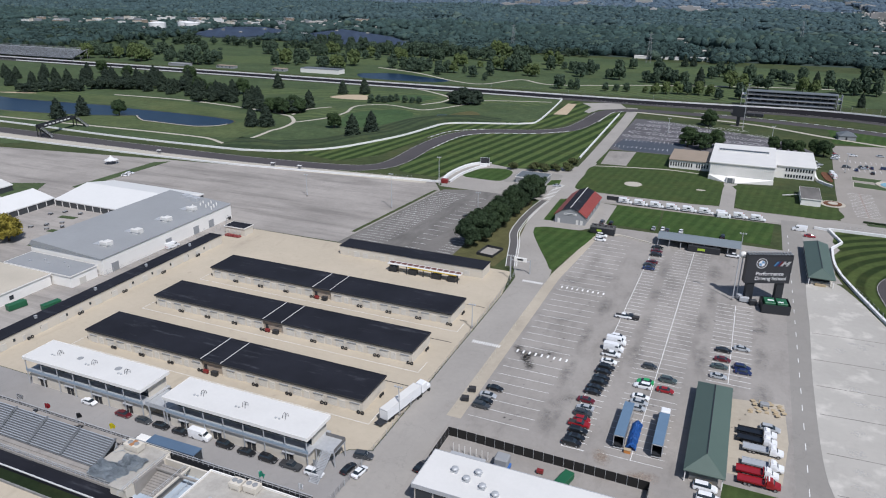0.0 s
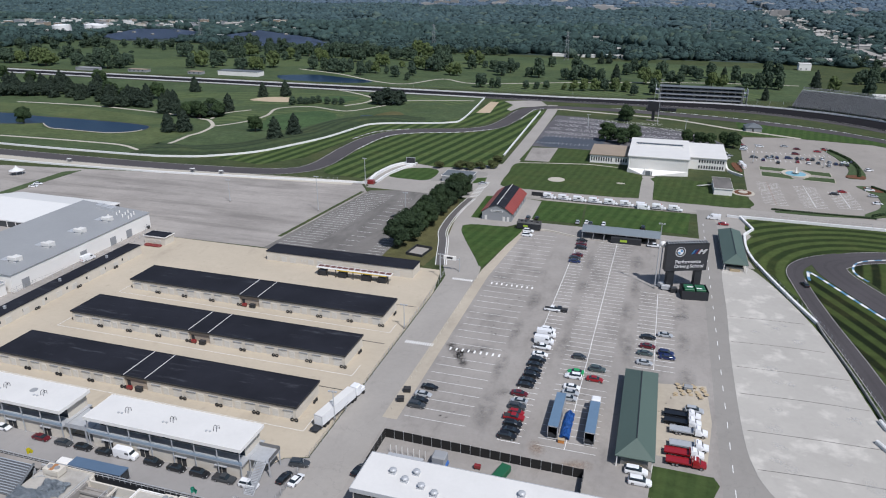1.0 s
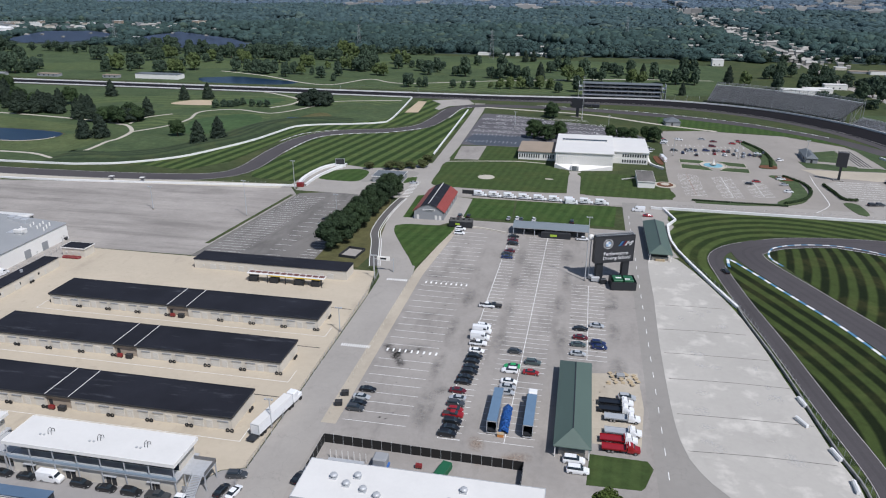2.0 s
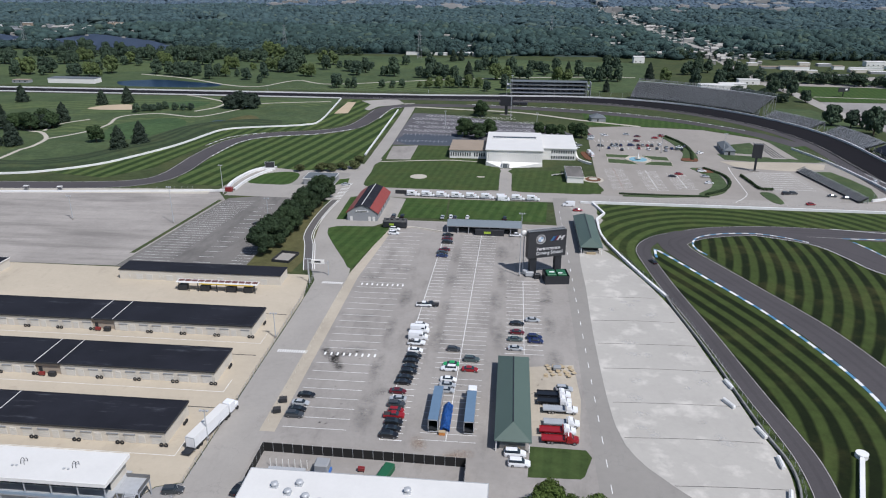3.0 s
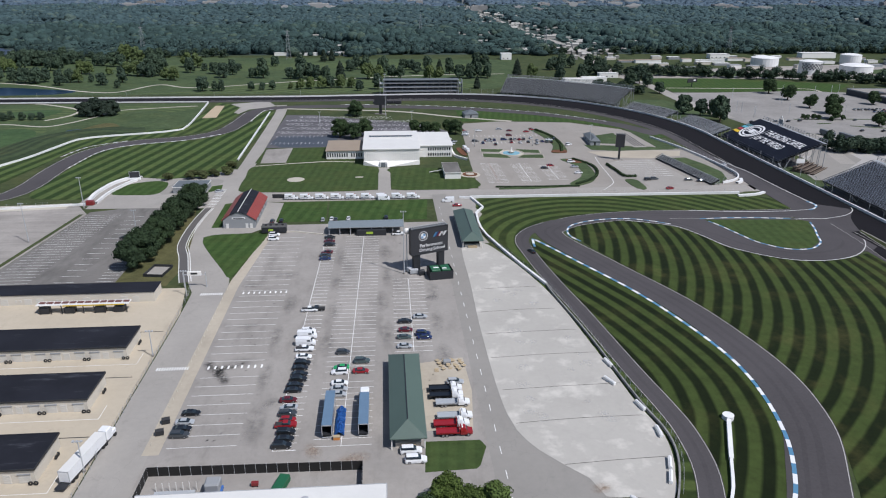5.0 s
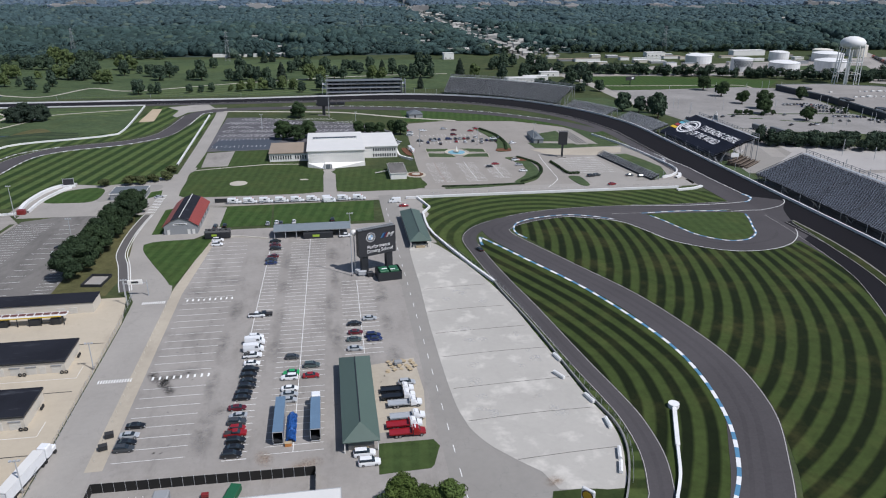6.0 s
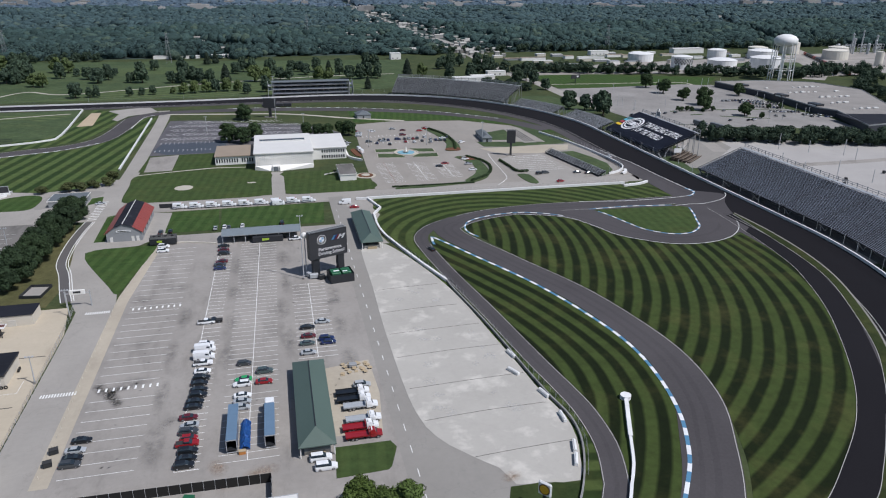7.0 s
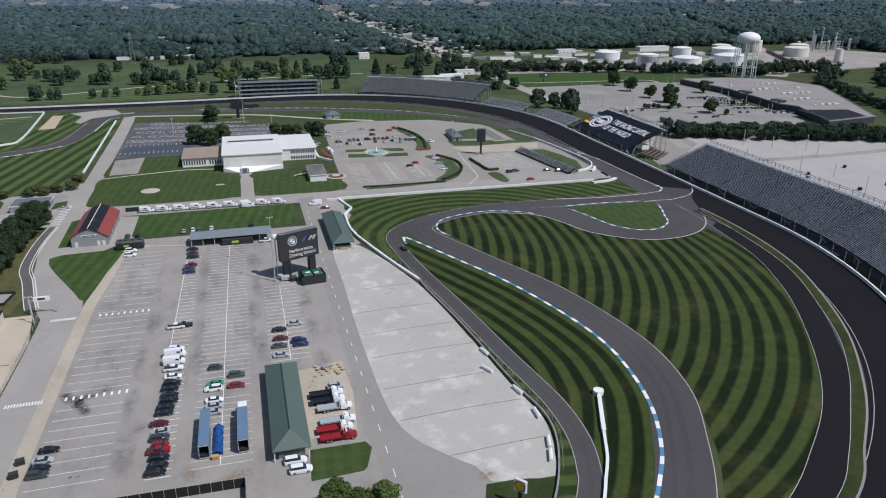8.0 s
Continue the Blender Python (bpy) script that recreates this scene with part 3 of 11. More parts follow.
# road circuit along the north, with its kerbs
road("road_circuit_straight", [(-900, 356), (-520, 350), (-400, 350), (-300, 351), (-232, 357), (-205, 366), (-196, 385), (-197, 430), (-193, 470), (-175, 495), (-140, 509), (-121, 529), (-114.5, 562), (-111, 606), (-95, 626), (-60, 632), (0, 628), (70, 612), (130, 585), (175, 545), (200, 500)], 13.5, 0.09, M_CIRCUIT, "grey asphalt road circuit with white edges", 6)
road("road_circuit_apron", [(-560, 339), (-400, 339.5), (-300, 341), (-220, 347), (-160, 352)], 9, 0.07, M_PATH, "pale run-off beside the circuit")

# the great oval, banked in its turns
OVAL = [Vector((x, 684)) for x in range(-3200, 0, 80)] + arc(30, 484, 200, 90, 0, 30) + [Vector((230, y)) for y in range(470, 260, -15)] + arc(25, 258, 205, 0, -90, 36) + [Vector((x, 53)) for x in range(0, -900, -60)]


def bank_at(p):
    """How high the outer edge stands."""
    if p.x < -60 or p.y < 60:
        return 0.0
    return 2.8 * min(1, max(0, (p.x + 60) / 220))


def oval_band(bm, near, far, drop=0.0, lift=0.0):
    """A band of the oval between two distances in from the outer wall (18.3 m is the inner line)."""
    a, b = sides(OVAL, -near, -far)
    rows = []
    for p, l, r in zip(OVAL, a, b):
        h = bank_at(p)
        zl, zr = (h * max(0, 1 - d / 18.3) + 0.1 + lift for d in (near, far))
        rows.append([bm.verts.new(v) for v in ((*l, -0.3), (*l, zl), (*r, zr), (*r, -0.3))])
    for p, q in zip(rows, rows[1:]):
        for k in range(3):
            bm.faces.new((p[k], p[k + 1], q[k + 1], q[k]))
    return bm


surface("road_oval", oval_band(bmesh.new(), 0.0, 18.3), M_TRACK, "dark banked asphalt of the great oval", "race track")
surface("road_oval_apron", oval_band(bmesh.new(), 18.3, 26.0, lift=-0.02), M_CIRCUIT, "grey asphalt apron inside the oval", "race track")
surface("trim_oval_line", oval_band(bmesh.new(), 16.8, 17.0, lift=0.02), M_PAINT_TRACK, "white line along the inside of the oval", "road marking")

# infield road course round the hairpins
WIDE = curve([(222, 317), (170, 317), (125, 319), (95, 314.5), (78, 305), (73.5, 292), (88, 256), (104, 217), (111.5, 178), (108.5, 150), (99.5, 129), (88, 109), (68, 84)], 3)
NARROW = curve([(80, 312), (66, 302), (58.8, 289), (59.3, 271), (62.2, 245), (66.4, 217), (69.8, 190), (71.9, 174), (74, 160), (75.2, 148), (74.4, 134), (71.3, 122.5), (67.6, 114.5), (55, 98), (40, 82)], 3)
ISLE = curve([(112, 317), (135, 307), (147, 291), (156, 276), (172, 265), (192, 268), (206, 285), (214, 312)], 3)
APRON = curve([(214, 300), (212.5, 275), (206.5, 232), (199, 208), (186.5, 181), (166, 148), (149, 127), (131, 111), (112, 97), (80, 80)], 3)
WIDE_EDGE = [6.4 + 1.2 * min(1.0, max(0.0, (195 - p.y) / 45)) for p in WIDE]
surface("road_infield_wide", strip(WIDE, WIDE_EDGE, -6.4, -0.2, 0.10), M_CIRCUIT, "wide grey asphalt infield circuit", "race track")
surface("road_infield_narrow", strip(NARROW, 3.15, -3.15, -0.2, 0.112), M_CIRCUIT, "narrow grey asphalt infield lane", "race track")
ISLE_EDGE = [-5.0 - 3.6 * min(1.0, max(0.0, (300 - p.y) / 20)) for p in ISLE]
slab("road_infield_gore", [(118, 318), (152, 312), (158, 292), (152, 284), (142, 297), (132, 306), (122, 312)], 0.1145, M_CIRCUIT, "grey asphalt between the loop and the hairpin", "race track")
slab("road_infield_fill", [(150, 311.5), (198, 309), (214, 312), (216, 296), (211, 275), (200, 264), (185, 262), (172, 262), (160, 274), (152, 292)], 0.1185, M_CIRCUIT, "grey asphalt round the grass island", "race track")
surface("road_infield_loop", strip(ISLE, 5.0, ISLE_EDGE, -0.2, 0.122), M_CIRCUIT, "grey asphalt loop round a grass island", "race track")
surface("road_infield_apron", strip(APRON, 3.9, -4.8, -0.2, 0.117), M_TRACK, "dark asphalt pit exit lane", "race track")
slab("road_infield_merge", curve([(196, 306), (206, 322), (218, 330), (224, 318), (223, 296), (212, 270), (200, 266), (202, 285)], 4, closed=True), 0.128, M_CIRCUIT, "grey asphalt where the circuit meets the oval", "race track")

# darker rubber laid down on the racing line
for nm, line, a_, b_, z_ in (("wide", WIDE, 2.6, 0.9, 0.1045), ("wide", WIDE, -1.2, -2.4, 0.1045), ("narrow", NARROW, 0.6, -0.5, 0.1165), ("loop", ISLE, 0.9, -0.6, 0.1265)):
    surface("trim_racing_line_" + nm, strip(line[6:-2], a_, b_, 0.0, z_), M_RUBBER, "dark rubbered racing line on the asphalt", "tyre marks")

# striped lawns
slab("grass_infield", curve([(81, 299), (84, 307), (110, 313), (130, 303), (142, 289), (152, 268), (170, 258), (196, 260), (209, 264), (204, 232), (196, 208), (185, 182), (165.5, 149.5), (148, 129), (130, 113), (111, 98.5), (94, 98), (106, 122), (115, 148), (118, 178), (110, 219), (94, 259)], 4, closed=True), 0.05, M_LAWN_RING, "infield lawn mown in dark and light arcs", "lawn")
slab("grass_hairpin", [(44, 351), (190, 349.5), (204, 340), (206, 321), (170, 321), (125, 323), (96, 319), (75, 309), (64, 298), (58, 284), (59, 265), (65, 217), (69.5, 185), (74, 150), (73, 134), (66, 114), (58, 108), (58.5, 114), (66, 130), (69, 146), (66, 170), (62, 205), (57, 235), (48, 280), (43, 297), (43, 318), (47, 326), (43.5, 336)], 0.04, M_LAWN_HAIRPIN, "lawn mown in arcs outside the hairpin", "lawn")
slab("grass_island", [(151.5, 310), (172.2, 309), (197.5, 306.8), (200.6, 304.4), (196.8, 294), (193.6, 286), (189.6, 277.2), (182.4, 270.6), (175.1, 269.6), (169.4, 272), (162.9, 279), (159.8, 287.7), (156.4, 299.7)], 0.132, M_LAWN_MUS, "grass island inside the circuit loop", "lawn")


def wedge():
    """The lawn between the wide and the narrow lane, with its bands running lengthwise."""
    bm = bmesh.new()
    uv = bm.loops.layers.uv.new("UVMap")
    left = curve([(62, 284), (63, 262), (68.8, 220), (74.2, 180), (78, 152), (77, 131), (70.5, 113.5), (58, 96)], 4)
    right = curve([(64, 289), (81, 254), (97, 215), (105.2, 178), (103.2, 151.5), (95.2, 131.2), (84, 112.4), (65, 87.4)], 4)
    n, m = 60, 8

    def at(line, s):
        k = s * (len(line) - 1)
        i = min(int(k), len(line) - 2)
        return line[i].lerp(line[i + 1], k - i)

    grid = [[bm.verts.new((*at(left, i / n).lerp(at(right, i / n), j / m).to_2d(), 0.05)) for j in range(m + 1)] for i in range(n + 1)]
    gap = [(at(right, i / n) - at(left, i / n)).length for i in range(n + 1)]
    for i in range(n):
        for j in range(m):
            f = bm.faces.new((grid[i][j], grid[i][j + 1], grid[i + 1][j + 1], grid[i + 1][j]))
            for loop, (a, b) in zip(f.loops, ((i, j), (i, j + 1), (i + 1, j + 1), (i + 1, j))):
                loop[uv].uv = (gap[a] * (b / m - 1) / 6.3, a / n)
    return bm


surface("grass_wedge", wedge(), M_LAWN_UV, "wedge of lawn mown in lengthwise bands", "lawn")
slab("grass_north", curve([(-188, 372), (-189, 420), (-186, 470), (-160, 493), (-133, 502), (-114, 526), (-107, 562), (-104, 604), (-94, 606), (-93, 440), (-94, 420), (-103, 405.5), (-125, 400.5), (-139, 404.5), (-147.5, 404), (-155, 392), (-157, 374), (-157, 364), (-172, 364)], 4, closed=True), 0.05, M_LAWN_N, "lawn mown in straight diagonal bands", "lawn")
slab("grass_north_outer", [(-232, 372), (-214, 397), (-209, 440), (-208, 465), (-203, 487), (-178, 506), (-146, 519), (-131, 535), (-124, 565), (-121, 612), (-128, 640), (-150, 655), (-152, 600), (-151, 556), (-160, 543), (-211, 517), (-222, 492), (-230, 442), (-254, 402), (-278, 381)], 0.045, M_LAWN_N, "verge mown in diagonal bands beside the wall", "lawn")
slab("grass_barn_strip", [(-81.5, 314), (-82.5, 350), (-79, 352), (-77, 314)], 0.10, M_LAWN_TRI, "narrow lawn strip beside the barn", "lawn")
slab("grass_wedge_small", curve([(-81, 295), (-79, 304), (-60, 305), (-54, 304), (-59, 270), (-61.5, 255), (-66, 263)], 4, closed=True), 0.10, M_LAWN_TRI, "small wedge of mown lawn with kerb", "lawn")
slab("grass_museum_west", curve([(-78, 371.5), (-81, 380), (-81.3, 400), (-80.8, 424), (-61.4, 430), (-39.8, 432), (-24, 438), (-13.5, 424), (-5.2, 415), (-5.1, 405), (-5.1, 395), (-5.1, 386), (-5.2, 378), (-7, 372), (-13, 369.6), (-27, 369), (-60, 369.5)], 3, closed=True), 0.09, M_LAWN_MUS, "mown museum lawn west of the walk", "lawn")
slab("grass_museum_east", curve([(1.9, 416), (1.9, 406), (1.9, 396), (1.9, 386), (1.9, 377), (3.6, 371), (9, 369), (26, 369), (44, 369), (52, 376), (49, 392), (40, 412)], 4, closed=True), 0.09, M_LAWN_MUS, "mown museum lawn east of the walk", "lawn")
slab("grass_museum_strip", [(-81.4, 433), (-80.6, 467), (-79.9, 467), (-78.6, 432.6)], 0.085, M_LAWN_MUS, "narrow lawn strip beside the concrete bay", "lawn")
slab("grass_museum_back", [(-62.4, 473), (-39.4, 473.8), (-39.5, 435.2), (-62.2, 432.6)], 0.085, M_LAWN_MUS, "mown lawn behind the drive", "lawn")
slab("grass_field_west", [(-53, 320), (-53, 351.5), (-31, 351.5), (-29.5, 320)], 0.09, M_LAWN_TRI, "small mown field beside the vans", "lawn")
slab("grass_field_east", [(-28.5, 320), (-29.8, 351.5), (20.5, 351.5), (18.5, 320)], 0.09, M_LAWN_TRI, "mown field behind the canopy", "lawn")
slab("pavement_truck_apron", [(8.2, 186), (21.7, 188.5), (22.4, 170), (20.6, 152), (8.6, 152)], 0.068, M_DIRT, "pale tan concrete apron beside the green shed")
road("road_lawn_path", [(-80, 425.8), (-60, 430.6), (-43.6, 433.9), (-36.9, 434.6), (-20, 432.6)], 1.4, 0.098, M_PATH, "narrow pale path across the museum lawn")
slab("grass_square", [(8, 147.5), (21.8, 147.3), (23, 144.5), (20.6, 137.4), (19.6, 136.3), (7.2, 135.8)], 0.10, M_LAWN_MUS, "small square of green lawn", "lawn")
slab("grass_chute", [(60, 557), (110, 555), (148, 549), (180, 522), (198, 490), (203, 492), (196, 520), (163, 573), (113, 604), (60, 620)], 0.06, M_LAWN_TRI, "grass verge inside the oval", "lawn")
EXIT_IN = [(215.2, 287.2), (212.8, 256.3), (209.7, 230.7), (203.7, 207.7), (191.2, 181.3), (179.5, 159.8), (165.4, 141.3), (152.4, 127.3), (136.3, 111.2), (121.1, 98.8), (85.8, 79.8)]
EXIT_OUT = [(216.3, 288.7), (216.2, 258.6), (213.3, 231.9), (207.0, 207.9), (195.0, 180.6), (183.3, 159.8), (169.2, 141), (156.3, 126.1), (141.8, 112.4), (126, 98.2), (89.5, 77.5)]


def smooth(pts, n=8):
    """A smooth line with the same number of steps between all its control points."""
    out = []
    for i in range(len(pts) - 1):
        a, b, c, d = (Vector(pts[min(max(i + k, 0), len(pts) - 1)]) for k in (-1, 0, 1, 2))
        for k in range(n):
            t = k / n
            out.append(0.5 * (2 * b + (c - a) * t + (2 * a - 5 * b + 4 * c - d) * t * t + (3 * b - a - 3 * c + d) * t ** 3))
    return out


def on_bank(p, lift):
    """A point on the slope of the great oval or on the level ground inside it."""
    d = 230 - p.x if p.y > 258 else 205 - (p - Vector((25, 258))).length
    return (p.x, p.y, bank_at(p) * max(0.0, 1 - d / 18.3) + 0.1 + lift)


def banked(line, other, lift):
    bm = bmesh.new()
    rows = [[bm.verts.new(v) for v in ((p.x, p.y, -0.2), on_bank(p, lift), on_bank(q, lift), (q.x, q.y, -0.2))] for p, q in zip(line, other)]
    for p, q in zip(rows, rows[1:]):
        for k in range(3):
            bm.faces.new((p[k + 1], p[k], q[k], q[k + 1]))
    bmesh.ops.recalc_face_normals(bm, faces=bm.faces[:])
    return bm


EXIT_IN, EXIT_OUT = smooth(EXIT_IN), smooth(EXIT_OUT)
surface("grass_exit_strip", banked(EXIT_IN, EXIT_OUT, 0.07), M_LAWN_STRIP, "worn grass strip between pit exit lane and oval", "lawn")
surface("pavement_exit_shoulder", banked(sides(EXIT_OUT, 0.6, 0.0)[0], EXIT_OUT, 0.062), M_SERVICE, "pale grey shoulder beside the oval", "pavement")
surface("trim_exit_line", banked(sides(EXIT_IN, 0.08, 0.0)[0], sides(EXIT_IN, -0.08, 0.0)[0], 0.085), M_PAINT_TRACK, "white edge line of the exit lane", "road marking")
slab("grass_sign", [(46, 124), (53, 123.8), (63.3, 121.6), (60.4, 116), (56, 100), (44, 96), (42, 108), (44, 119)], 0.12, M_LAWN_PLAIN, "small lawn under the yellow sign", "lawn")
slab("grass_pit_east", [(151.4, 499), (168, 507.5), (167, 480), (165, 471), (147.7, 474)], 0.07, M_GOLF, "small lawn beside the bench plot", "lawn")
slab("grass_pit_south", [(136, 470.6), (180, 462), (198, 453), (178, 453), (152, 451.6), (137, 455.3)], 0.068, M_GOLF, "long lawn strip along the brick road", "lawn")
slab("grass_pit_north", [(181, 524), (190, 526), (200, 455), (184, 456)], 0.072, M_GOLF, "lawn along the inside of the turn", "lawn")
slab("pavement_bench_plot", [(169, 510), (179, 511), (177, 461), (168, 461)], 0.085, M_ROAD, "pale gravel plot with old bench footings")
slab("pavement_brick_road", [(133, 450.4), (152, 450.6), (178, 452), (196, 449), (190, 435.5), (168.5, 430), (140, 435)], 0.075, M_DIRT, "tan brick road beside the monument lot", "road")
slab("pavement_monument_lot", [(138.4, 420), (146, 426), (167.5, 428), (175, 372), (168, 364), (146.6, 361), (143.5, 386), (138, 389)], 0.062, M_ROAD, "pale concrete monument lot")
slab("grass_terrace", [(179, 430), (192, 431), (197, 414), (200, 396), (196, 380), (188, 371), (181, 368)], 0.07, M_GOLF, "lawn behind the small stand", "lawn")
slab("grass_strip_wide_lot", [(-333.4, 262), (-333.2, 322), (-325, 328), (-327, 262)], 0.07, M_GOLF, "grass strip across the parking field", "lawn")
slab("grass_strip_old_lot", [(-157.5, 262), (-155.5, 262), (-147.5, 338), (-149.5, 338)], 0.08, M_LAND, "narrow weedy strip beside the old lot", "lawn")
slab("grass_hedge", [(-104, 252), (-84, 249), (-82, 268), (-88, 310), (-95, 342), (-104, 348)], 0.08, M_DRY, "dry grass under the row of trees", "lawn")
slab("pavement_gate_yard", [(-157, 352), (-156, 372), (-153.5, 391), (-146.5, 403), (-139, 403.6), (-125, 399.6), (-103, 404.6), (-94, 419), (-88, 419), (-88, 350), (-110, 347)], 0.0565, M_ROAD, "pale concrete yard inside the gate")
slab("pavement_gate_drive", curve([(-121, 371), (-119.5, 388), (-113, 396), (-96, 397.5), (-92, 392), (-96, 385), (-113, 384.5), (-114.5, 371)], 2, closed=True), 0.066, M_SERVICE, "grey drive round the gate shed")
slab("grass_gate", curve([(-146, 371.5), (-144.5, 383), (-141, 391.5), (-129.2, 396), (-121.5, 390), (-122, 371), (-134, 369)], 2, closed=True), 0.08, M_LAWN_TRI, "small lawn by the gate", "lawn")
slab("grass_gate_corner", [(-96.3, 371), (-96.3, 383.5), (-91, 386), (-90, 377)], 0.08, M_LAWN_TRI, "small corner of lawn beside the gate shed", "lawn")
slab("grass_old_paddock", [(-700, 316), (-470, 316), (-430, 345), (-700, 345)], 0.06, M_GOLF, "grass beside the start of the circuit", "lawn")
slab("grass_tee", [(-400, 240), (-349, 234), (-345, 250), (-352.7, 262), (-372, 254), (-400, 262)], 0.07, M_GOLF, "grass patch behind the tents", "lawn")
slab("pavement_corner_apron", [(-138, 648), (-107, 662), (-96, 636), (-105, 628), (-117, 620), (-122, 600), (-127, 606), (-126, 630)], 0.072, M_ROAD, "pale concrete apron where the corner meets the straight")
slab("sand_trap", [(-148, 582), (-149.5, 640), (-141.6, 640), (-137, 585)], 0.075, M_SAND, "pale gravel trap beside the circuit", "gravel")

road("road_lot_walk", [(-88, 622), (-40, 614), (10, 604), (58, 576), (100, 556)], 4, 0.085, M_PATH, "pale walk behind the overflow lot")
road("road_path_one", [(-324, 380), (-321.5, 396), (-321.5, 412), (-323.8, 431.5), (-322, 440), (-327, 463.8), (-342.5, 483), (-352, 487), (-385, 496.5), (-475, 509), (-560, 506)], 3.0, 0.06, M_PATH, "pale cart path on the golf course")
road("road_path_two", [(-326.9, 463.8), (-318.7, 476.4), (-311.8, 493.7), (-310.5, 517), (-318, 543), (-312, 557), (-292.5, 565), (-267, 556.5), (-256, 555.5), (-245.8, 567.7), (-233.5, 596), (-227, 620), (-190, 634), (-165, 640)], 2.6, 0.064, M_PATH, "pale cart path over the golf course")
road("road_path_three", [(-310, 657), (-300.7, 655), (-262, 627), (-257.4, 600.5), (-268.6, 579)], 3.0, 0.068, M_PATH, "pale cart path near the back straight")
road("road_path_four", [(-345.5, 489.8), (-349, 505), (-347.5, 518), (-336, 534.8)], 2.4, 0.068, M_PATH, "short cart path to a tee")


def bank(line, profile, label):
    """A grassy bank beside a line: pairs of distance and height, carried along it."""
    bm = bmesh.new()
    uv = bm.loops.layers.uv.new("UVMap")
    rows = []
    for i, p in enumerate(line):
        swell = (0.8 + 0.25 * math.sin(i * 0.37)) * min(1, i / 5, (len(line) - 1 - i) / 5)
        rows.append([(bm.verts.new((*sides(line, d + 1.2 * math.sin(i * 0.21) * (d > 8), 0)[0][i], 0.02 + z * swell)), d) for d, z in profile])
    for p, q in zip(rows, rows[1:]):
        for j in range(len(profile) - 1):
            f = bm.faces.new([v[0] for v in (p[j], p[j + 1], q[j + 1], q[j])])
            for loop, v in zip(f.loops, (p[j], p[j + 1], q[j + 1], q[j])):
                loop[uv].uv = (v[1], 0)
            f.smooth = True
    bmesh.ops.recalc_face_normals(bm, faces=bm.faces[:])
    return surface("grass_bank", bm, M_BANK, label, "bank")


WALL_NORTH = [(-900, 368), (-560, 371), (-417, 367), (-318, 369), (-295, 372.3), (-274.5, 379.2), (-250.4, 398.9), (-236, 427.1), (-225.5, 455), (-219.6, 485.5), (-214.5, 506), (-200.2, 515.7), (-174, 524.5), (-157, 533), (-151, 551), (-159, 655)]
bank([p for p in curve(WALL_NORTH, 5) if -330 < p.x < -168 and p.y < 527], ((0.8, 0), (3, 0.5), (6, 1.4), (9, 2.2), (12, 2.7), (15, 2.8), (19, 2.3), (24, 1.3), (30, 0.4), (36, 0)), "mown grassy bank above the white wall")


def mound(x, y, rx, ry, h, material, label):
    bm = bmesh.new()
    rings = [[bm.verts.new((x + rx * k / 9 * math.cos(a * 0.1745) * (1 + 0.12 * math.sin(a * 0.52 + x)), y + ry * k / 9 * math.sin(a * 0.1745) * (1 + 0.1 * math.sin(a * 0.35 + y)), 0.01 + h * math.cos(k / 9 * 1.5708) ** 2)) for a in range(36)] for k in range(1, 10)]
    top = bm.verts.new((x, y, h + 0.01))
    for i in range(36):
        bm.faces.new((top, rings[0][i], rings[0][(i + 1) % 36])).smooth = True
        for p, q in zip(rings, rings[1:]):
            bm.faces.new((p[i], q[i], q[(i + 1) % 36], p[(i + 1) % 36])).smooth = True
    bmesh.ops.recalc_face_normals(bm, faces=bm.faces[:])
    surface("grass_mound", bm, material, label, "mound")


M_GREEN = grass("putting_green", (0.040, 0.074, 0.030), (0.062, 0.104, 0.044), dry=0.15)
for x, y, rx, ry, h, m_ in ((-277, 508, 27, 40, 2.2, M_GREEN), (-331, 504, 13, 30, 1.3, M_FAIRWAY), (-294, 436, 20, 24, 1.3, M_GOLF), (-306, 412, 16, 14, 1.0, M_GOLF), (-395, 560, 34, 22, 1.6, M_GOLF), (-290, 610, 22, 20, 1.2, M_GREEN), (-200, 598, 22, 26, 1.5, M_GOLF), (-188, 560, 18, 14, 1.2, M_GOLF), (-430, 590, 40, 20, 1.4, M_FAIRWAY)):
    mound(x, y, rx, ry, h, m_, "low grassy mound on the golf course")
slab("water_reed_pool", curve([(-232, 529), (-222, 532), (-226, 543), (-236, 540)], 2, closed=True), 0.06, M_WATER, "small pool among reeds", "water")
slab("grass_reeds", curve([(-224, 534), (-202, 545), (-208, 562), (-218, 566), (-226, 548)], 3, closed=True), 0.05, M_DRY, "dry brown reeds beside the pool", "reeds")
road("road_path_outer", [(-430, 800), (-362, 772), (-300, 730), (-262, 722), (-235, 770), (-190, 748), (-90, 790), (40, 830), (140, 840)], 3.2, 0.06, M_PATH, "pale cart path beyond the straight")
road("road_stand_walk", [(236, 470), (236, 400), (236, 258), (232, 220)], 10, 0.05, M_ROAD, "concrete walk below the grandstand")
# water
POND = [(-900, 470), (-720, 462), (-629, 452), (-563, 455.5), (-537.6, 458), (-511, 459.5), (-486.5, 456), (-458.6, 456.3), (-429.6, 455.6), (-399.5, 454.6), (-376, 450.5), (-369, 443), (-368.8, 433.3), (-374.6, 425), (-387, 419), (-406, 419), (-426.6, 420), (-439.3, 420.5), (-451.4, 427.6), (-459.3, 434), (-473.3, 427.7), (-496.4, 420.6), (-514.4, 416.2), (-540, 411), (-600, 406), (-720, 415), (-900, 430)]
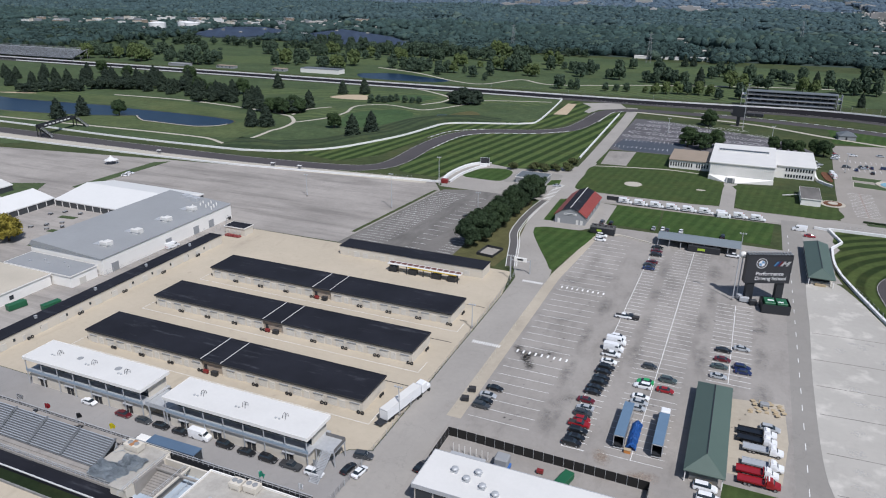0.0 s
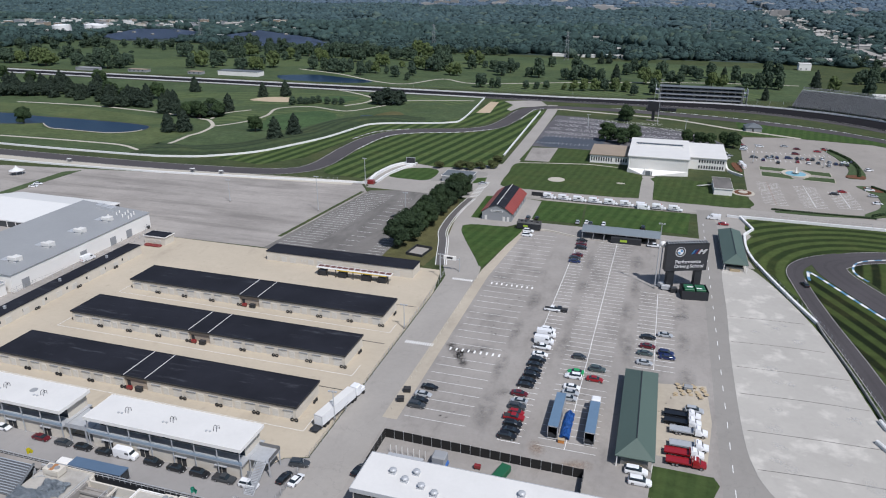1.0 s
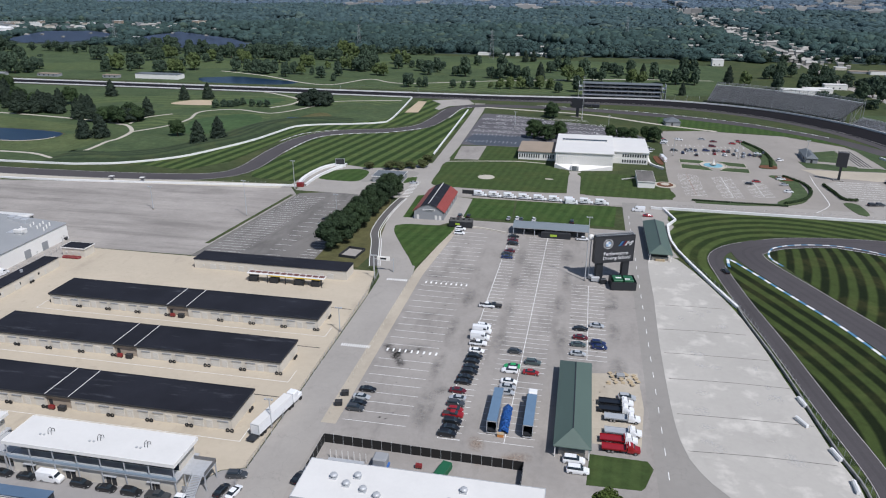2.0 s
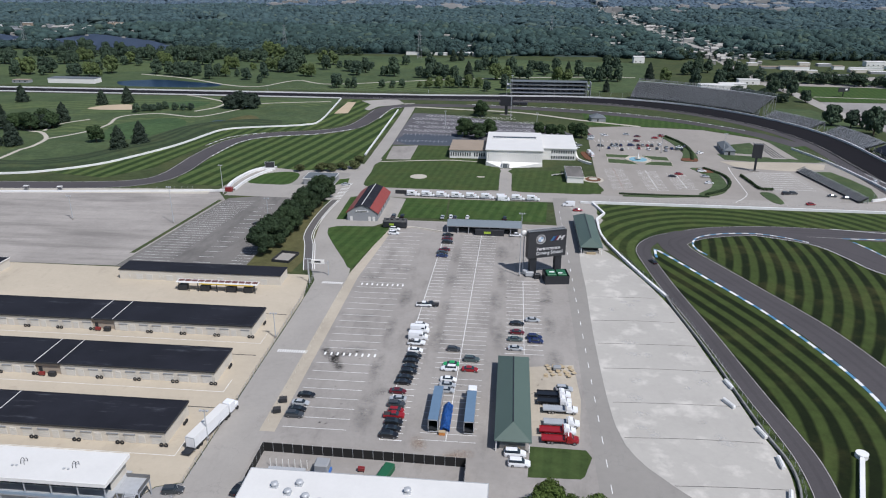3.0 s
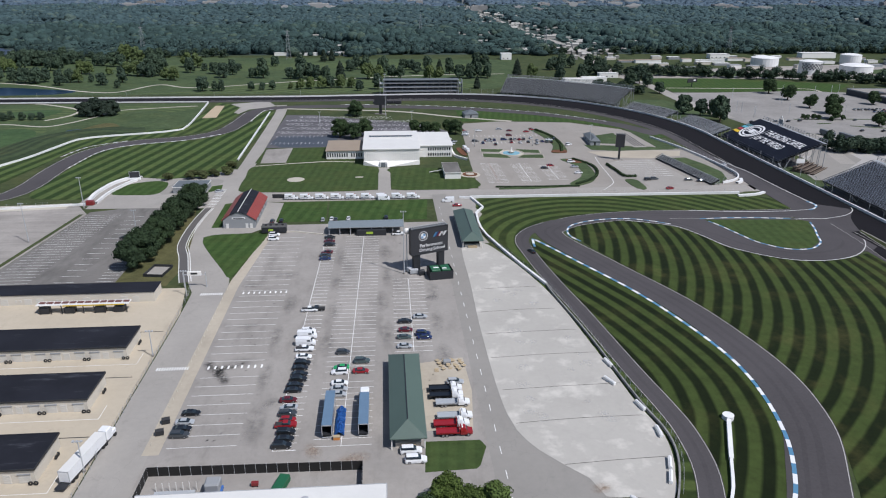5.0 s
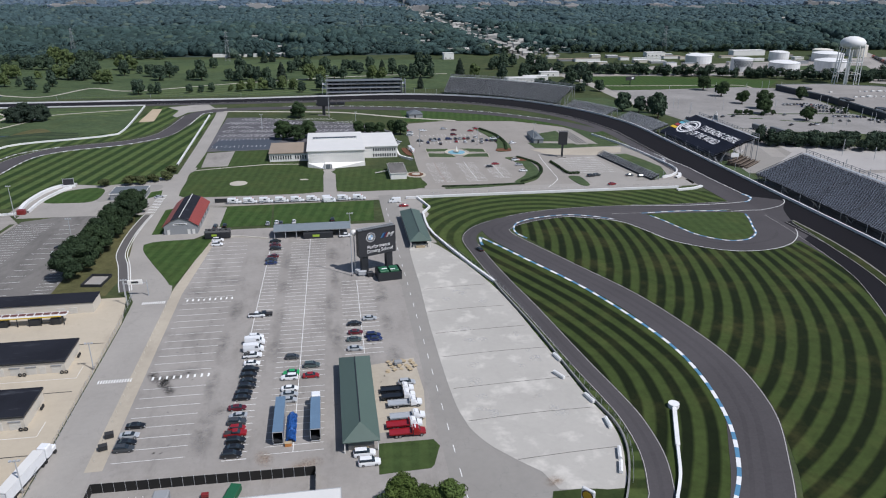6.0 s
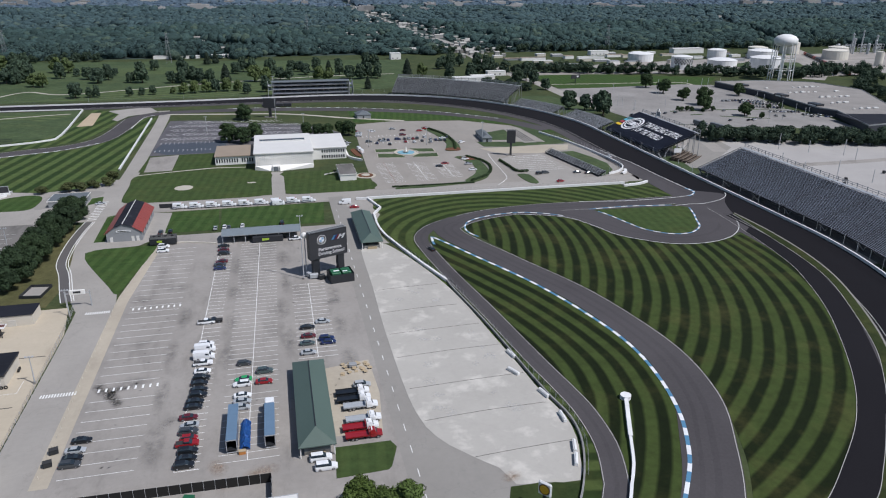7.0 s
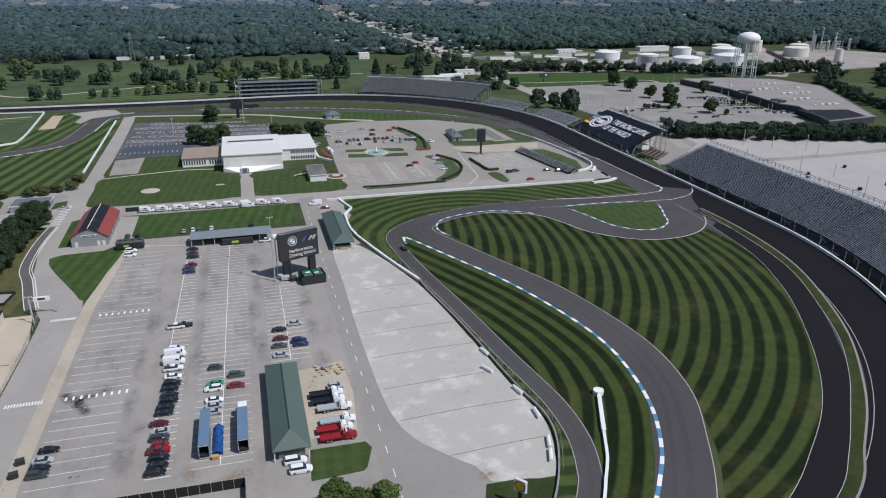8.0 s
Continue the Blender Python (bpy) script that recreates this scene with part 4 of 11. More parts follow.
slab("sand_pond_bank", sides(curve(POND, 6, closed=True), 1.1, 1.1, closed=True)[0], 0.035, M_DRY, "dry grassy bank of the pond", "bank")
slab("water_pond", curve(POND, 6, closed=True), 0.05, M_WATER, "dark blue pond on the golf course", "water")
surface("trim_pond_stones", strip(curve([(-369, 436), (-370, 431), (-374.6, 425), (-387, 419), (-406, 419), (-426.6, 420), (-439.3, 420.5), (-451.4, 427.6), (-459, 433.6)], 4), 0.45, -0.45, -0.1, 0.35), M_PATH, "pale stone edge along the pond", "edging")
slab("grass_pond_shore", curve([(-560, 405), (-500, 414.5), (-474, 424.5), (-459, 431), (-452, 425), (-440, 418), (-406, 416.5), (-387, 416.5), (-372, 423), (-365.5, 433), (-366, 446), (-355, 452), (-337, 455), (-331, 440), (-329, 410), (-340, 396), (-390, 396), (-470, 393), (-560, 390)], 6, closed=True), 0.03, M_SUNNY, "rough between pond and wall, coloured pale as sunlit", "lawn")
slab("grass_pond_north", curve([(-600, 478), (-545, 500), (-480, 500), (-438, 490), (-400, 482), (-372, 472), (-372, 458), (-400, 458), (-462, 461), (-505, 466), (-560, 464)], 6, closed=True), 0.042, M_SUNNY, "green behind the pond, coloured pale as sunlit", "lawn")
slab("grass_depot", [(560, 830), (640, 870), (700, 850), (660, 780)], 0.05, M_GOLF, "green patch in the depot", "grass")
slab("grass_depot", [(300, 830), (430, 850), (470, 800), (330, 815)], 0.05, M_GOLF, "green verge of the depot", "grass")
slab("water_far_pond", curve([(-424, 738), (-404, 752), (-383, 758), (-345, 746), (-303, 730), (-315, 711), (-348, 707), (-380, 707), (-404, 711)], 8, closed=True), 0.05, M_WATER, "narrow pond beyond the back straight", "water")

# ground outside the oval, south-east
slab("pavement_far_lot", [(280, 692), (329, 689.5), (430, 695.5), (470, 680), (456, 600), (442, 540), (450, 500), (440, 452), (345, 480), (300, 505), (284, 531), (274, 620)], 0.05, M_FAR_LOT, "far concrete parking field with trees")
slab("pavement_stand_lot", [(268, 430), (330, 436), (460, 400), (620, 330), (600, 150), (330, 110), (262, 180)], 0.05, M_GRAVEL, "pale gravel lot behind the grandstand")
slab("pavement_stand_yard", [(237.4, 406), (256.7, 401), (249, 392), (245.5, 374), (256, 372), (286, 402), (303, 418), (308, 449), (301, 464), (284, 440), (262, 412), (237.4, 412)], 0.064, M_SERVICE, "grey service yard between the grandstands")
slab("grass_stand_gap", [(237.4, 406), (256.7, 401), (248.8, 392.5), (245.4, 373.6), (244, 358), (237, 358)], 0.07, M_GOLF, "grass between the two grandstands", "lawn")
slab("grass_turn_back", [(222, 655), (262, 648), (269, 600), (268, 560), (242, 555), (236, 585), (228, 610)], 0.03, M_GOLF, "grass behind the far bleachers", "lawn")
road("road_stand_back", [(330, 478), (306, 462), (296, 436), (288, 408)], 10, 0.07, M_ROAD, "concrete road behind the lettered grandstand")
slab("pavement_stand_back", [(268, 396), (268, 470), (299, 503), (344, 479), (330, 437), (300, 432)], 0.045, M_ROAD, "grey yard behind the lettered grandstand")
for x0, y0, x1, y1 in ((333, 551, 361, 548), (376, 549, 450, 540), (342, 532, 353, 532.5), (363, 522, 398, 505)):
    slab("grass_lot_island", [(x0, y0 - 1.4), (x1, y1 - 1.4), (x1, y1 + 1.4), (x0, y0 + 1.4)], 0.16, M_GOLF, "long kerbed grass island in the far parking", "grass")
surface("road_gravel_lot", strip(curve([(285, 371), (312, 367), (345, 366), (386, 367), (470, 372)], 8), 3.6, -3.6, 0.0, 0.075), M_CONC, "worn grey track across the gravel lot", "road")
slab("grass_far_field", [(296, 795), (374, 790), (500, 736), (452, 682.5), (430, 697), (329, 691), (289, 694), (291, 730)], 0.055, M_LAWN_TRI, "green field beyond the parking", "grass")
road("road_field_path", [(291, 722), (352, 716), (432, 709.5), (440, 690)], 2.6, 0.065, M_PATH, "pale path across the green field")
slab("grass_far_east", [(640, 640), (900, 640), (900, 520), (600, 480)], 0.05, M_GOLF, "green field behind the store", "grass")
slab("pavement_depot", [(260, 800), (420, 880), (900, 960), (980, 840), (900, 760), (640, 720), (540, 770)], 0.03, M_CONC_BIG, "pale yard of the tank depot")
road("road_far_avenue", [(281, 560), (280, 604), (278, 647), (280, 738), (274, 800), (277, 902), (282, 1000), (298, 1214), (290, 1372), (284, 1578), (288, 2051), (262, 2500)], 13, 0.06, M_ROAD, "far avenue running to town", 30)
road("road_far_east", [(600, 700), (690, 800), (790, 960), (1000, 1400)], 24, 0.06, M_ROAD, "far rail yard road", 30)


# ---- buildings ----
def tyre_mesh():
    bm = bmesh.new()
    prof = [(0.22, -0.16), (0.40, -0.2), (0.46, -0.1), (0.46, 0.1), (0.40, 0.2), (0.22, 0.16)]
    n = 14
    rings = [[bm.verts.new((r * math.cos(6.28319 * i / n) * 1.2, y, 0.56 + r * math.sin(6.28319 * i / n) * 1.2)) for i in range(n)] for r, y in prof]
    for a, b in zip(rings, rings[1:] + rings[:1]):
        for i in range(n):
            j = (i + 1) % n
            bm.faces.new((a[i], a[j], b[j], b[i]))
    return mesh_of("tyre", bm, M_TYRE)


TYRE = tyre_mesh()


def tyre_pair(x, y, rz=0.0):
    """Two tyres side by side against a wall."""
    for dx in (-0.6, 0.6):
        ob = new("tyre", TYRE)
        ob.matrix_basis = pose(x + dx * math.cos(radians(rz)), y + dx * math.sin(radians(rz)), 0.05, 0, 0, rz)
        tagged(ob, "black tyre standing against the garage wall", "tyre", "tyres along the garages")


def door_mesh(w, h, name="garage_door"):
    """A ribbed roll-up door with its frame, facing -y, 0.12 m deep."""
    bm = bmesh.new()
    box(bm, -w / 2, w / 2, -0.02, 0.05, 0, h)
    for i in range(4):
        box(bm, -w / 2 + 0.08, w / 2 - 0.08, -0.06, -0.02, h * i / 4 + 0.05, h * (i + 1) / 4 - 0.05)
    return mesh_of(name, bm, M_DOOR)


DOOR = door_mesh(2.8, 2.35)
DOOR_SMALL = door_mesh(1.1, 2.1, "door")
# grey strip over each door: the shadow at its top, given as colour
LINTEL_SHADE = mesh_of("lintel", boxes((-1.5, 1.5, -0.22, 0.02, 2.35, 2.62)), M_GREY_WALL)
ROOF_HATCH = mesh_of("roof_vent", boxes((-0.5, 0.5, -0.5, 0.5, 0, 0.5), (-0.6, 0.6, -0.6, 0.6, 0.5, 0.6)), M_STEEL)


def garage_block():
    """One long block of garages, 100 m by 13 m, with a service gap in its middle."""
    g = thing("garage_block", "long cream garage block with flat black roof", "garage", (-182.5, 139, 0), group="garage blocks")
    part("wall", boxes((0, 45.6, 0, 13.2, 0, 3.9), (53.4, 100, 0, 13.2, 0, 3.9), (45.6, 53.4, 0.62, 13.2, 0, 3.9)), M_STUCCO, g)
    part("roof", boxes((-0.25, 45.9, -0.25, 13.45, 3.9, 4.12), (53.1, 100.25, -0.25, 13.45, 3.9, 4.12), (45.9, 53.1, -0.25, 13.45, 3.9, 4.09), bevel=0.05), M_ROOF_BLACK, g)
    part("roof_edge", boxes((-0.35, 100.35, -0.36, -0.25, 3.65, 4.18), (-0.35, 100.35, 13.45, 13.56, 3.65, 4.18), (-0.36, -0.25, -0.25, 13.45, 3.65, 4.18), (100.25, 100.36, -0.25, 13.45, 3.65, 4.18)), M_DARK, g, "dark metal roof edge")
    for x in (45.9, 53.1):
        part("roof_seam", boxes((x - 0.1, x + 0.1, -0.25, 13.45, 4.09, 4.2)), M_ROOF_WHITE, g, "white membrane seam")
    part("recess_wall", boxes((45.6, 53.4, 0.5, 0.62, 0, 3.9)), M_BROWN, g, "brown recessed service wall")
    part("service_door", boxes((46.3, 47.4, 0.44, 0.5, 0.05, 2.2)), M_SHADE, g, "dark service door")
    for half in (0.8, 54.6):
        for k in range(4):
            for d in range(3):
                x = half + 11.4 * k + 1.9 + 3.5 * d
                if d == 1:
                    piece("door", DOOR_SMALL, g, (x - 0.4, -0.05, 0.05), scale=(1.6, 1, 1.1))
                    piece("door", DOOR_SMALL, g, (x - 0.4, 13.25, 0.05), 180, scale=(1.6, 1, 1.1))
                else:
                    for y, r in ((-0.05, 0), (13.25, 180)):
                        piece("garage_door", DOOR, g, (x, y, 0.05), r)
                        piece("lintel", LINTEL_SHADE, g, (x, y, 0.05), r)
    return g


def cart(x, y, c, label):
    o = thing("tool_cart", label, "cart", (x, y, 0.05))
    part("body", boxes((-0.8, 0.8, -0.45, 0.45, 0.3, 1.2), bevel=0.06), c, o)
    part("wheel", boxes((-0.7, -0.45, -0.4, 0.4, 0, 0.3), (0.45, 0.7, -0.4, 0.4, 0, 0.3)), M_TYRE, o)


M_RED = plain("red_paint", (0.20, 0.02, 0.02), 0.4, coat=0.3)
first = garage_block()
for y in (167.5, 195.6):
    copy_thing(first, pose(-182.5 + (y - 139) * 0.035, y, 0))
for n, y in enumerate((139, 167.5, 195.6)):
    x0 = -182.5 + (y - 139) * 0.035
    for half in (0.8, 54.6):
        for k in range(4):
            tyre_pair(x0 + half + 11.4 * k + 11.0, y - 0.9)
    tyre_pair(x0 - 0.8, y + 1.5, 90), tyre_pair(x0 + 101, y + 9, 90)
    cart(x0 + 48.0, y - 0.9, M_RED, "red steel tool cart in the garage recess")
    b = thing("waste_bin", "black waste bin beside the garage recess", "bin", (x0 + 51.2, y - 0.9, 0.05))
    part("body", boxes((-1.0, 1.0, -0.6, 0.6, 0.1, 1.3), bevel=0.08), M_DARK, b)
    part("lid", boxes((-1.05, 1.05, -0.65, 0.65, 1.3, 1.42)), M_SHADE, b)
    # yard lines and the drain behind each block
    surface("trim_yard_line", boxes((x0 - 3, x0 + 104, y - 4.0, y - 3.86, 0.04, 0.064), (x0 + 103.86, x0 + 104, y - 3.86, y + 2.5, 0.04, 0.064), (x0 - 3, x0 - 2.86, y - 3.86, y + 2.0, 0.04, 0.064)), M_PAINT_FAINT, "white painted yard line before the garages", "road marking")
    surface("trim_drain", boxes((x0 + 3, x0 + 106, y + 16.6, y + 16.95, 0.04, 0.066)), M_TAR, "dark drain channel between the garages", "drain")


def low_block(name, label, x0, x1, y0, y1, h, roofm, wallm=M_STUCCO, edge=True):
    g = thing(name, label, "building", (x0, y0, 0))
    w, d = x1 - x0, y1 - y0
    part("wall", boxes((0, w, 0, d, 0, h)), wallm, g)
    part("roof", boxes((-0.25, w + 0.25, -0.25, d + 0.25, h, h + 0.22), bevel=0.05), roofm, g)
    if edge:
        part("roof_edge", boxes((-0.33, w + 0.33, -0.33, -0.25, h - 0.2, h + 0.28), (-0.33, w + 0.33, d + 0.25, d + 0.33, h - 0.2, h + 0.28), (-0.33, -0.25, -0.25, d + 0.25, h - 0.2, h + 0.28), (w + 0.25, w + 0.33, -0.25, d + 0.25, h - 0.2, h + 0.28)), M_WHITE, g, "pale roof edge")
    return g


# the garage row at the back of the yard, with a long bus-like stall rack before it
g4 = low_block("garage_row", "low cream garage row with black roof behind the yard", -147.5, -84, 236, 244.5, 3.8, M_ROOF_BLACK, M_STUCCO, False)
for i, x in enumerate((8, 12, 20, 24, 40, 53, 57)):
    piece("garage_door", DOOR, g4, (x, -0.05, 0.05), scale=(0.9, 1, 0.95))
for x in (4, 16, 17.5, 30, 31.5, 33):
    piece("window", DOOR_SMALL, g4, (x, -0.05, 1.0), scale=(0.6, 1, 0.45))
gl = low_block("garage_row", "long cream garage row with black roof along the yard", -207, -201, 60, 226, 3.8, M_ROOF_BLACK, M_STUCCO, False)
for i in range(22):
    y = 5 + i * 7.3
    piece("garage_door" if i % 3 else "door", DOOR if i % 3 else DOOR_SMALL, gl, (6.05, y, 0.05), 90, (0.9, 1, 0.95))
for i in range(16):
    part("window", boxes((6.0, 6.06, 8.8 + i * 9.7, 9.6 + i * 9.7, 1.3, 2.3)), M_GLASS, gl)
for i in range(8):
    tyre_pair(-200.1, 74 + i * 19.4, 90)
for i in range(6):
    piece("roof_vent", ROOF_HATCH, gl, (3, 30 + 24 * i, 4.02), 0, (0.7, 0.7, 1.6))
gs = low_block("yard_office", "small cream office with black roof at the yard corner", -208, -197.5, 237, 243, 3.6, M_ROOF_BLACK)
for x in (2, 5, 8):
    piece("window", DOOR_SMALL, gs, (x, -0.05, 1.0), scale=(0.9, 1, 0.5))

# timing rack: a long white canopy on dark legs over wheeled cabinets
rk = thing("pit_canopy", "long white and yellow pit canopy over dark carts", "canopy", (-121, 227.5, 0.05))
part("roof", boxes((0, 31, 0, 3.4, 3.3, 3.5), bevel=0.06), M_ROOF_WHITE, rk)
part("stripe", boxes((9, 29.5, -0.06, 0, 3.0, 3.42)), plain("yellow_panel", (0.55, 0.38, 0.04), 0.5), rk, "yellow fascia panel")
for i in range(12):
    part("louvre", boxes((0.6 + 2.55 * i, 2.6 + 2.55 * i, 1.2, 2.6, 3.5, 3.7)), plain("rust_red_slat", (0.13, 0.055, 0.045), 0.7), rk, "dark red roof slat")
for i in range(9):
    part("leg", boxes((1 + 3.6 * i, 1.25 + 3.6 * i, 0.2, 0.45, 0, 3.3)), M_DARK, rk)
for x in (0.5, 9, 19, 25.5):
    part("cart", boxes((x, x + 3.4, 0.3, 2.6, 0.1, 2.1), bevel=0.1), M_DARK, rk, "dark wheeled cabinet")

HOOP = bmesh.new()
for dx in (-0.4, 0.4):
    arcp = [Vector((dx, 0.6 * math.cos(radians(a)), 0.5 + 0.7 * math.sin(radians(a)))) for a in range(0, 181, 30)]
    for a, b in zip([Vector((dx, 0.6, 0))] + arcp, arcp + [Vector((dx, -0.6, 0))]):
        tube(HOOP, a, b, 0.06, 6)
HOOP = mesh_of("vent_pipe", HOOP, M_DARK)


def suite():
    """A two-storey pit suite: stucco below, glazed gallery above behind a balcony, flat white roof."""
    s = thing("pit_suite", "two-storey pit suite with white flat roof", "building", (-126, 114, 0), group="pit suites")
    part("ground_floor", boxes((0.6, 42.6, 0.25, 9.2, 0, 4.1)), M_STUCCO, s)
    part("balcony_floor", boxes((0, 43.4, -0.45, 9.6, 4.1, 4.4)), M_STEEL, s, "grey steel balcony deck")
    part("upper_wall", boxes((0.9, 42.4, 2.8, 9.2, 4.4, 8.2)), M_STUCCO, s)
    for i in range(14):
        part("window", boxes((1.2 + 2.95 * i, 3.9 + 2.95 * i, 2.7, 2.8, 4.7, 7.6)), M_GLASS, s)
    part("roof", boxes((-0.2, 43.4, -0.6, 9.6, 8.5, 9.0), bevel=0.08), M_ROOF_WHITE, s, "bright white membrane roof")
    part("fascia", boxes((-0.3, 43.5, -0.72, -0.6, 8.1, 9.05), (-0.3, 43.5, 9.6, 9.72, 8.1, 9.05), (-0.32, -0.2, -0.6, 9.6, 8.1, 9.05), (43.4, 43.52, -0.6, 9.6, 8.1, 9.05)), M_WHITE, s, "pale metal roof fascia")
    for i in range(8):
        x = 0.1 + 6.1 * i
        part("column", boxes((x, x + 0.2, -0.42, -0.22, 0, 8.5)), M_STEEL, s)
    part("railing", boxes((0, 43.4, -0.52, -0.46, 5.35, 5.45), (0, 43.4, -0.5, -0.47, 4.5, 5.2)), plain("blue_grey_rail", (0.26, 0.33, 0.40), 0.4), s, "blue-grey balcony balustrade")
    for x in (4, 14.5, 25, 36):
        part("doorway", boxes((x, x + 1.1, 0.13, 0.25, 0.05, 2.5), (x + 1.4, x + 2.5, 0.13, 0.25, 0.05, 2.5)), M_SHADE, s, "dark grey double door")
        part("awning", boxes((x - 0.4, x + 2.9, -0.35, 0.25, 2.7, 2.85)), M_STEEL, s, "grey steel awning")
    for x in (9, 22, 34):
        piece("vent_pipe", HOOP, s, (x, 4.4, 9.0))
        piece("roof_vent", ROOF_HATCH, s, (x - 2, 3.2, 9.0), 0, (0.4, 0.4, 0.5))
        piece("roof_vent", ROOF_HATCH, s, (x - 1, 3.2, 9.0), 0, (0.35, 0.35, 0.5))
    return s


s1 = suite()
s2 = copy_thing(s1, pose(-177, 114, 0))
for x, w in ((15, 1.5), (29, 1.7)):
    part("roof_patch", solid(arc(x + w / 2, 4.4 + w / 2, w * 0.62, 0, 320, 8), 9.0, 9.02), M_ROOF_GREY, s2, "grey membrane patch")
# steel deck that links the two suites and the stair at their end
lk = thing("link_deck", "grey steel deck linking the two suites", "deck", (-133.4, 114, 0))
part("deck", boxes((0, 7.2, 0, 8, 4.1, 4.4)), M_STEEL, lk)
part("post", boxes((1, 1.3, 0, 0.3, 0, 4.1)), M_STEEL, lk), part("post", boxes((6, 6.3, 0, 0.3, 0, 4.1)), M_STEEL, lk)
for i in range(6):
    part("railing", boxes((0.2 + i * 1.2, 1.3 + i * 1.2, 0, 0.05, 4.4, 5.4)), M_STEEL, lk)
st = thing("steel_stair", "galvanised steel stair at the end of the suite", "stair", (-82.5, 113, 0))
for i in range(22):
    part("step", boxes((2.2, 4.4, -3.2 + 0.3 * i, -2.9 + 0.3 * i, 0.19 * i, 0.19 * i + 0.06)), M_STEEL, st)
part("landing", boxes((-0.3, 5.2, 3.4, 8.6, 4.1, 4.3)), M_STEEL, st)
for x in (2.1, 4.4):
    bm = bmesh.new()
    tube(bm, (x, -3.2, 1.0), (x, 3.4, 5.2), 0.05, 6), tube(bm, (x, -3.2, 0), (x, 3.4, 4.2), 0.09, 6)
    for i in range(12):
        tube(bm, (x, -3.2 + i * 0.6, i * 0.38), (x, -3.2 + i * 0.6, i * 0.38 + 1.0), 0.03, 5)
    part("handrail", bm, M_STEEL, st)
for x, y in ((0, 3.6), (5, 3.6), (0, 8.4), (5, 8.4)):
    part("post", boxes((x - 0.12, x + 0.12, y - 0.12, y + 0.12, 0, 4.1)), M_STEEL, st)
part("railing", boxes((5.15, 5.2, 3.4, 8.6, 4.4, 5.4), (-0.3, 5.2, 8.55, 8.6, 4.4, 5.4)), M_MESH, st)
part("screen", boxes((0.3, 1.3, 1.5, 1.6, 0.1, 2.4), (1.5, 2.1, 1.5, 1.6, 0.1, 2.4)), M_GREY_WALL, st, "grey cabinet doors")

# white exhibition hall, its annexe and the tan-roofed shed
h = thing("exhibition_hall", "large white hall with grey gable roof", "building", (-258.5, 179.5, 0))
part("wall", boxes((0, 39, 0, 76, 0, 7.0)), M_WHITE, h)
bm = bmesh.new()
vs = [bm.verts.new(v) for v in ((-0.4, -0.5, 7.0), (39.4, -0.5, 7.0), (39.4, 76.5, 7.0), (-0.4, 76.5, 7.0), (2.0, -0.5, 9.4), (2.0, 76.5, 9.4))]
for f in ((0, 1, 4), (1, 2, 5, 4), (2, 3, 5), (3, 0, 4, 5), (3, 2, 1, 0)):
    bm.faces.new([vs[i] for i in f])
part("roof", bm, M_ROOF_GREY, h, "smooth grey membrane roof")
for y in (9, 25, 42, 58):
    part("roof_unit", boxes((29, 32, y, y + 3.6, 7.4, 9.3), (28.5, 32.5, y - 0.2, y + 1.2, 8.2, 9.6), bevel=0.1), M_ROOF_WHITE, h, "white rooftop air unit")
    part("roof_pad", boxes((24.6, 28.6, y, y + 4, 7.4, 7.98)), M_STEEL, h, "grey roof walkway pad")
for i in range(9):
    part("roof_pipe", tube(bmesh.new(), (27 + (i * 37 % 11), 64 + (i * 17 % 9), 7.2), (27 + (i * 37 % 11), 64 + (i * 17 % 9), 8.8), 0.28, 8), M_WHITE, h)
for i in range(3):
    part("roof_unit", boxes((14 + 4 * i, 17 + 4 * i, 71 - i, 74 - i, 7.6, 9.9), bevel=0.1), M_STEEL, h)
for y in (4, 33, 50, 60):
    part("loading_door", boxes((39, 39.1, y, y + 3.4, 0.1, 3.6)), M_GREY_WALL, h, "grey roller door")
a = low_block("hall_annexe", "low white annexe with grey roof beside the hall", -256, -221, 166, 177.8, 4.6, M_ROOF_GREY, M_WHITE)
piece("garage_door", DOOR, a, (35.05, 5, 0.05), 90, (1, 1, 1.1))
for i in range(5):
    piece("roof_vent", ROOF_HATCH, a, (9 + 4.6 * i, 4 + (i * 3 % 5), 4.8), 0, (0.5, 0.5, 1.6))
for x in (9, 12, 16):
    part("window", boxes((x, x + 1.4, -0.06, 0, 1.2, 2.6)), M_GLASS, a)
b = low_block("store_shed", "long white shed with tan gravel roof", -266, -230.5, 100, 165, 4.4, stuff("pale_gravel_roof", (0.45, 0.41, 0.34), 0.9), M_WHITE)
for i in range(9):
    part("window", boxes((35.5, 35.56, 4 + 5.5 * i, 5.6 + 5.5 * i, 1.0, 2.6)), M_GLASS, b)

M_SKIRT = plain("dark_tent_windows", (0.05, 0.055, 0.06), 0.3)


